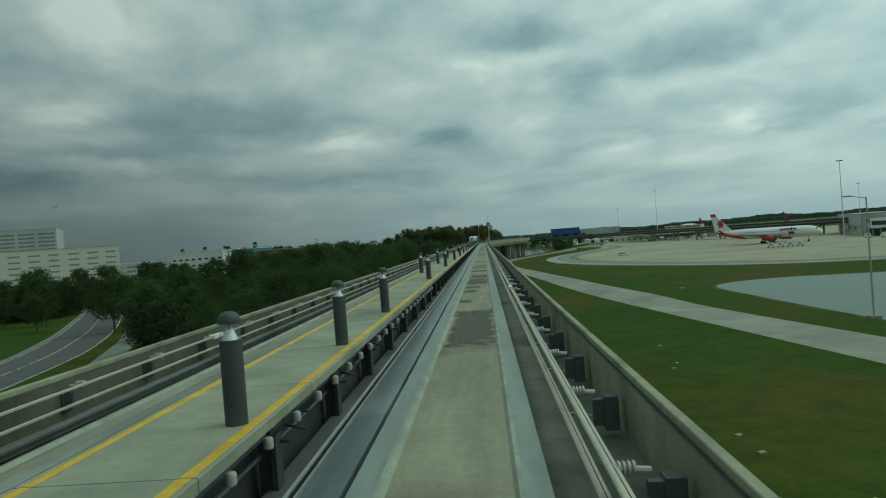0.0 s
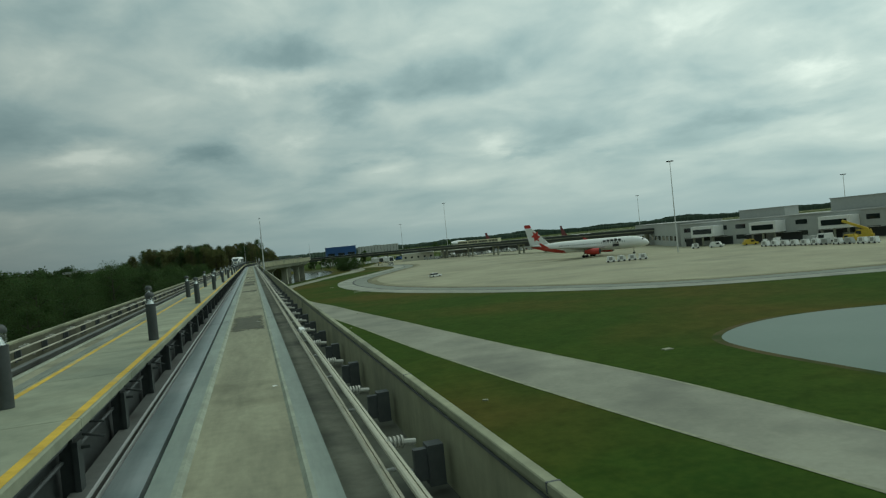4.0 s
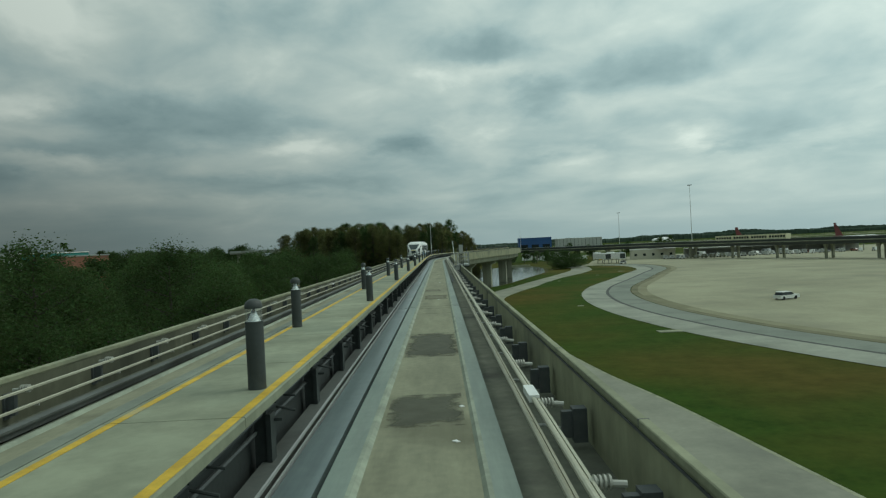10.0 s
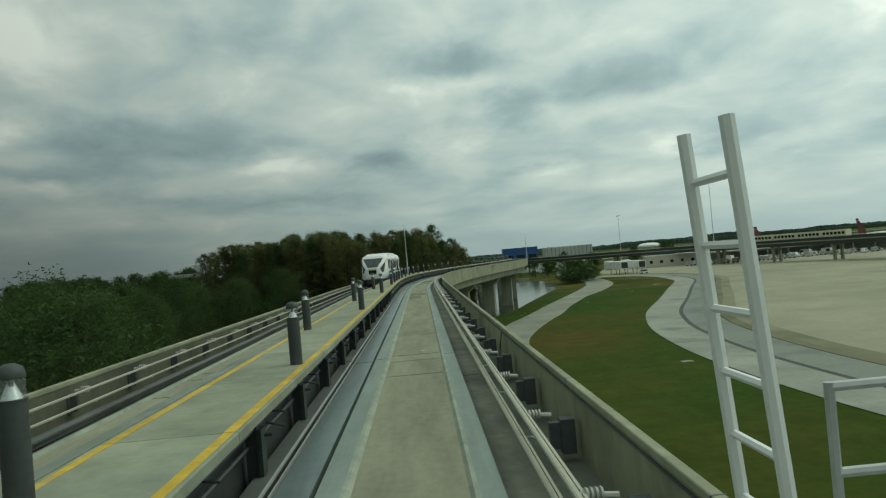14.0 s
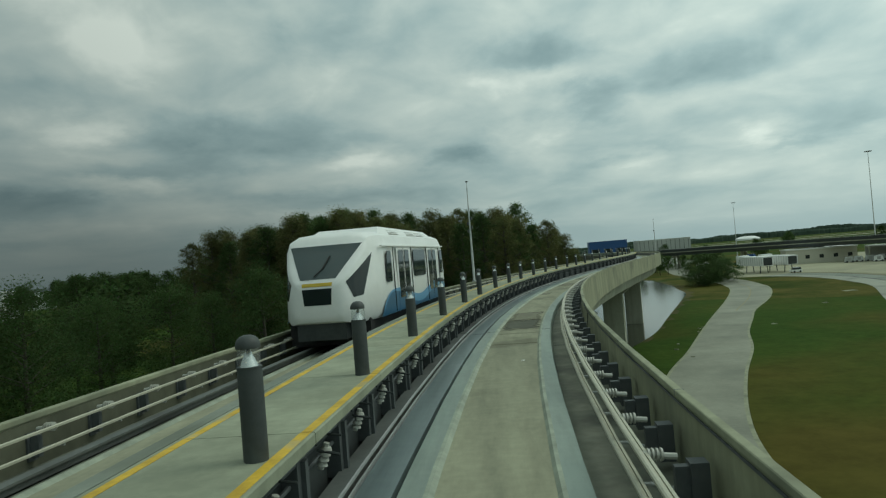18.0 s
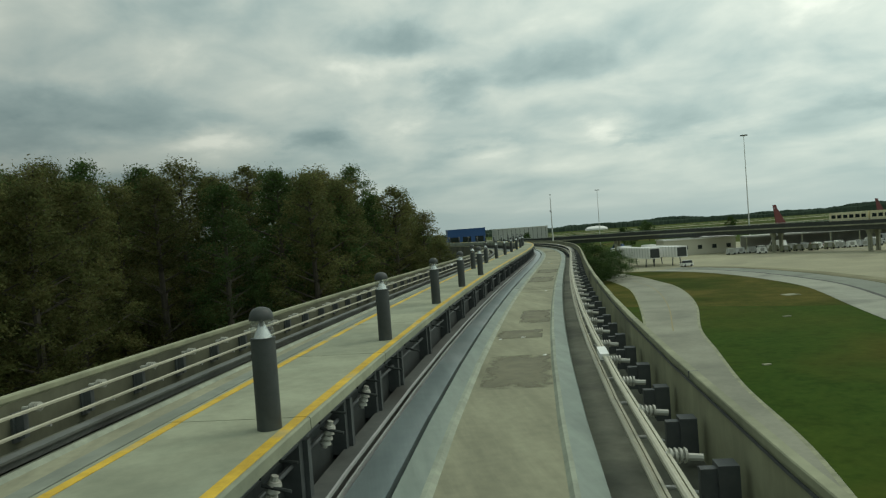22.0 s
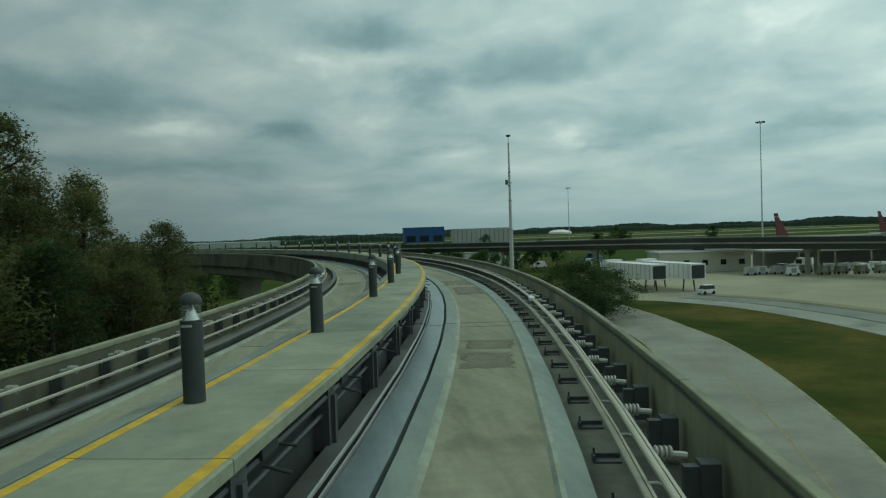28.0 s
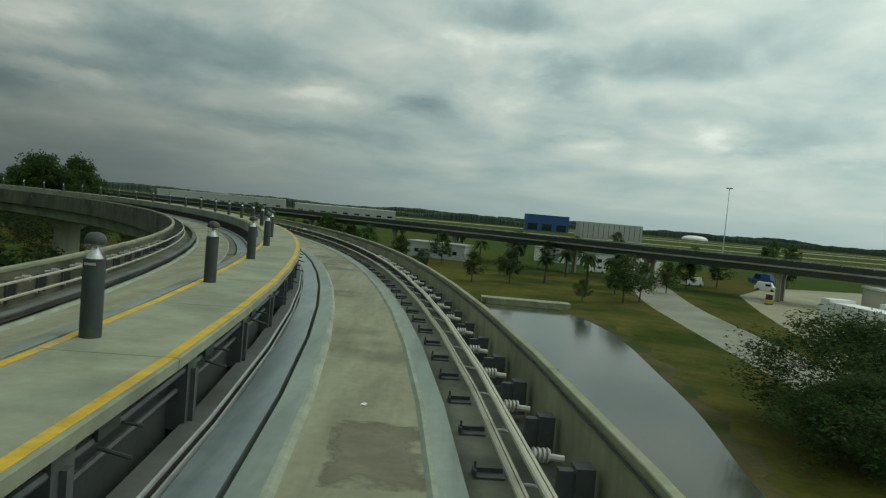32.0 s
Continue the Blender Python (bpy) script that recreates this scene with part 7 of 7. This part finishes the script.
def vehicle(x, y, turn, kind, material, label, group="parked vehicles", z=0.07):
    ob = thing("car" if kind == "car" else kind, Matrix.Translation((x, y, z)) @ Matrix.Rotation(turn, 4, "Z"), label, kind.replace("_", " "), group)
    L, W, H, hood = {"car": (4.6, 1.8, 1.45, 0.85), "van": (5.4, 2.0, 2.2, 1.15), "cart": (3.0, 1.7, 2.0, 0.6), "jeep": (3.2, 1.6, 1.7, 0.95), "lift_truck": (3.0, 1.4, 2.1, 1.0), "truck": (7.0, 2.4, 3.0, 1.4)}[kind]
    b = bmesh.new()
    bm_box(b, -W / 2, W / 2, 0, L, 0.28, hood)
    bevel(b, 0.12, 2)
    body = part("body", b, material, ob, smooth=True)
    b = bmesh.new()
    f = {"car": 0.62, "cart": 0.86}.get(kind, 0.72)
    hexa(b, [(-W * 0.46, L * 0.06, hood), (W * 0.46, L * 0.06, hood), (W * 0.46, L * (f + 0.12), hood), (-W * 0.46, L * (f + 0.12), hood)], [(-W * 0.40, L * 0.12, H), (W * 0.40, L * 0.12, H), (W * 0.40, L * f, H), (-W * 0.40, L * f, H)])
    bevel(b, 0.06, 1)
    cabn = part("cabin", b, M_GLASS if kind in ("car", "jeep", "lift_truck") else material, ob)
    b = bmesh.new()
    bm_box(b, -W * 0.41, W * 0.41, L * 0.11, L * (f + 0.01), H - 0.06, H + 0.03)
    part("roof", b, material, cabn)
    if kind == "cart":
        for sx in (-1, 1):
            b = bmesh.new()
            bm_box(b, sx * W * 0.45 - 0.04, sx * W * 0.45 + 0.04, L * 0.28, L * 0.66, hood + 0.12, H - 0.22)
            part("opening", b, M_ROOF, cabn, "grey curtained side of the cart")
    if kind in ("van", "truck"):
        b = bmesh.new()
        bm_box(b, -W * 0.475, W * 0.475, L * 0.50, L * 0.74, hood + 0.1, H - 0.35)
        part("side_window", b, M_GLASS, cabn)
    for yy in (L * 0.18, L * 0.80):
        for sx in (-1, 1):
            b = bmesh.new()
            bm_tube(b, (sx * (W / 2 - 0.2), yy, 0.33), (sx * (W / 2 + 0.01), yy, 0.33), 0.33, n=12)
            wh = part("wheel", b, M_RUBBER, ob, smooth=True)
    for sx in (-1, 1):
        b = bmesh.new()
        bm_box(b, sx * W * 0.36 - 0.15, sx * W * 0.36 + 0.15, L - 0.04, L + 0.02, 0.55, 0.70)
        part("headlight", b, M_CHROME, ob)
    return ob


vehicle(63, 322, radians(-70), "car", M_WHITE, "white car driving over the sandy apron")
rv = random.Random(8)
for k in range(16):
    x, y = 146 + k * 5.2 + rv.uniform(-1, 1), 583 - k * 1.9 + rv.uniform(-2, 2)
    vehicle(x, y, radians(rv.choice((0, 180)) + 20), rv.choice(("van", "car", "car", "truck")), rv.choice((M_WHITE, M_GREY_CAR, M_WALLGREY, M_BRICK)), "service vehicle parked by the carport", "vehicles at the carport")
for k in range(14):
    x, y = 152 + k * 6.6 + rv.uniform(-2, 2), 570 - k * 2.4 + rv.uniform(-3, 3)
    vehicle(x, y, radians(rv.uniform(0, 360)), "cart", rv.choice((M_WHITE, M_WHITE, M_WALLGREY)), "small pale baggage cart on the apron", "baggage carts")
# trains of baggage carts in front of the service building
for x0, y0, dx, dy, n in ((127, 566, 3.7, -0.7, 6), (124, 573, 3.7, -0.4, 5), (151, 562, 3.6, -0.9, 5), (146, 573, 3.7, -0.8, 7), (176, 566, 3.6, -1.2, 6)):
    for k in range(n):
        if rv.random() < 0.22:
            continue
        vehicle(x0 + k * dx + rv.uniform(-0.4, 0.4), y0 + k * dy + rv.uniform(-1.0, 1.0), math.atan2(-dx, dy) + rv.uniform(-0.05, 0.05), "cart", rv.choice((M_WHITE, M_POLE, M_WALLGREY, M_GREY_CAR, M_COPING)), "pale baggage cart standing in a row on the apron", "rows of baggage carts")
for x, y in ((171, 607), (180, 604), (190, 601)):
    vehicle(x, y, radians(-70), "van", M_WHITE, "white service van beside the carport", "vehicles at the carport")
for k in range(4):
    vehicle(118 + k * 3.3, 291 - k * 1.4, radians(-113), "cart", M_WHITE, "white baggage cart with an open side in front of the airliner", "baggage carts at the airliner")
for k in range(11):
    vehicle(174 + 0.3 * k, 281 - k * 4.1 + rv.uniform(-0.3, 0.3), radians(180), "cart", rv.choice((M_WHITE, M_WALLGREY)), "pale baggage cart in a long row by the terminal", "baggage carts at the terminal")
for k in range(16):
    t = k / 15
    vehicle(178 + 36 * t + rv.uniform(-5, 0), 318 - 130 * t + rv.uniform(-3, 3), radians(rv.uniform(0, 360)), rv.choice(("cart", "cart", "van", "truck")), rv.choice((M_WHITE, M_WALLGREY, M_WHITE, M_WHITE, M_YVEH)), "ground service vehicle beside the terminal pier", "ramp vehicles")
for x, y in ((240, 548), (203, 262)):
    ob = vehicle(x, y, radians(30), "truck", M_YVEH, "yellow service truck with a raised boom", "yellow trucks")
    b = bmesh.new()
    bm_box(b, -0.4, 0.4, 0, 8.5, -0.4, 0.4, Matrix.Translation((0, 1.5, 3.0)) @ Matrix.Rotation(radians(24), 4, "X"))
    part("boom", b, M_YVEH, ob)
vehicle(93.5, 536.5, radians(100), "jeep", M_WHITE, "small white open jeep beside the boarding bridges", "vehicles beyond the pond")
for x, y in ((82, 640), (96, 640), (112, 645), (70, 655)):
    vehicle(x, y, radians(rv.uniform(0, 360)), "van", M_WHITE, "white van parked beyond the pond", "vehicles beyond the pond")
vehicle(128, 668, radians(40), "truck", M_HANGBLUE, "blue and white box truck beyond the far guideway", "vehicles beyond the pond")
vehicle(97, 606, radians(-30), "lift_truck", M_YVEH, "small yellow lift truck beside the road", "vehicles beyond the pond")
m, w = face(60, 690, 92, 680)
building("hut", m, w, 9, 4.2, M_WHITE, M_ROOF, "low white hut beyond the pond", 1, 4, (1.4, 1.2), 1.4)
m, w = face(20, 660, 36, 655)
building("hut", m, w, 8, 4.0, M_WALLGREY, M_ROOF, "small grey hut under the far guideway", 1, 3, (1.2, 1.0), 1.4)


# ---- palms and bushes by the pond ----
def palm(x, y, h, seed, label="small palm tree with drooping fronds by the pond"):
    rr = random.Random(seed)
    ob = thing("palm_tree", Matrix.Translation((x, y, 0)), label, "palm tree", "palms")
    b = bmesh.new()
    bm_tube(b, (0, 0, -0.2), (0.1, 0, h * 0.5), 0.24, 0.18, 8)
    bm_tube(b, (0.1, 0, h * 0.5), (0.05, 0.1, h), 0.18, 0.15, 8)
    part("trunk", b, M_BARK, ob, smooth=True)
    V, F = [], []
    for k in range(34):
        a = rr.uniform(0, 6.28)
        up = rr.uniform(-0.5, 1.0)
        d = Vector((math.cos(a), math.sin(a), 0))
        side = Vector((-d.y, d.x, 0))
        L = rr.uniform(1.6, 2.3)
        prev = None
        for j in range(6):
            t = j / 5
            p = Vector((0.05, 0.1, h)) + d * L * t + Vector((0, 0, up * L * t - 1.5 * t * t * L * 0.6))
            wd = 0.42 * math.sin(math.pi * (0.12 + 0.85 * t))
            q = len(V)
            V += [p - side * wd + Vector((0, 0, -0.12)), p, p + side * wd + Vector((0, 0, -0.12))]
            if prev is not None:
                F += [(prev, prev + 1, q + 1, q), (prev + 1, prev + 2, q + 2, q + 1)]
            prev = q
    me = bpy.data.meshes.new("fronds")
    me.from_pydata([tuple(v) for v in V], [], F)
    me.materials.append(M_LEAF)
    part_mesh("fronds", me, ob)
    return ob


for i, (x, y, h) in enumerate(((45, 622, 3.2), (57, 594, 7.5), (52, 612, 5.5), (66, 612, 6.0), (60, 632, 6.0), (72, 628, 6.5), (49, 640, 6.0), (84, 660, 6.5), (40, 650, 6.0))):
    palm(x, y, h, 100 + i)
for i in range(14):
    palm(-275 + i * 9.5 + 3 * math.sin(i * 2.1), 590 - i * 7.0 + 5 * math.cos(i * 1.3), 20.0 + 3.5 * math.sin(i * 1.9), 200 + i, "tall palm tree among the buildings behind the wood")
for i, (x, y, sc) in enumerate(((62, 586, 0.62), (66, 590, 0.55), (100, 640, 0.6), (30, 640, 0.6), (52, 665, 0.7), (140, 700, 0.8), (190, 780, 0.9), (240, 900, 1.0), (-10, 700, 0.7), (-40, 720, 0.8), (120, 820, 0.8), (275, 830, 0.9), (36, 600, 0.45), (44, 606, 0.5), (26, 604, 0.4), (64, 600, 0.42), (78, 612, 0.5), (88, 628, 0.55), (20, 628, 0.5), (58, 648, 0.6), (10, 650, 0.6), (70, 672, 0.7), (104, 668, 0.7), (54, 582, 0.3), (128, 660, 0.7), (-20, 660, 0.7))):
    tree(BROAD_FAR[i % 2], x, y, i * 1.3, sc, "small dark green tree beyond the pond", group="trees beyond the pond")

# pale slabs set in the grass
for x, y, sx, sy in ((31.5, 288, 3.2, 2.0), (71, 461, 2.2, 2.0), (57, 441, 0.9, 0.5), (39, 417, 0.7, 0.4), (28, 330, 1.2, 0.8), (40, 140, 1.0, 0.8)):
    b = bmesh.new()
    bm_box(b, x - sx / 2, x + sx / 2, y - sy / 2, y + sy / 2, -0.1, 0.09)
    bevel(b, 0.03, 1)
    tagged(new("access_cover", mesh_of(b, "access_cover", M_COPING)), "pale concrete cover slab in the grass", "cover slab", "cover slabs")

# small pale marker blocks and scraps lying in the grass and on the slabs
rm = random.Random(77)
b = bmesh.new()
bm_box(b, -0.22, 0.22, -0.14, 0.14, -0.05, 0.10)
bevel(b, 0.02, 1)
marker = mesh_of(b, "grass_marker", M_COPING)
for i in range(34):
    s = rm.uniform(5, 430)
    p = at(s, rm.uniform(5.5, 8.5) + (0 if s > 230 else rm.uniform(0, 14)))
    p.z = 0.0
    ob = new("grass_marker", marker)
    ob.matrix_basis = Matrix.Translation(p) @ Matrix.Rotation(rm.uniform(0, 3), 4, "Z")
    tagged(ob, "small pale concrete marker block in the grass", "marker", "grass markers")
b = bmesh.new()
hexa(b, [(-0.05, -0.03, 0.0), (0.05, -0.035, 0.0), (0.06, 0.03, 0.0), (-0.04, 0.035, 0.0)], [(-0.05, -0.03, 0.006), (0.05, -0.035, 0.012), (0.06, 0.03, 0.008), (-0.04, 0.035, 0.014)])
scrap = mesh_of(b, "litter_scrap", M_WHITE)
for i in range(26):
    ob = new("litter_scrap", scrap)
    ob.matrix_basis = frame_at(rm.uniform(20, 480), rm.uniform(-0.25, 0.9), ZR - 0.0445) @ Matrix.Rotation(rm.uniform(0, 6), 4, "Z")
    tagged(ob, "small pale paper scrap lying on the slab", "litter", "litter on the track")
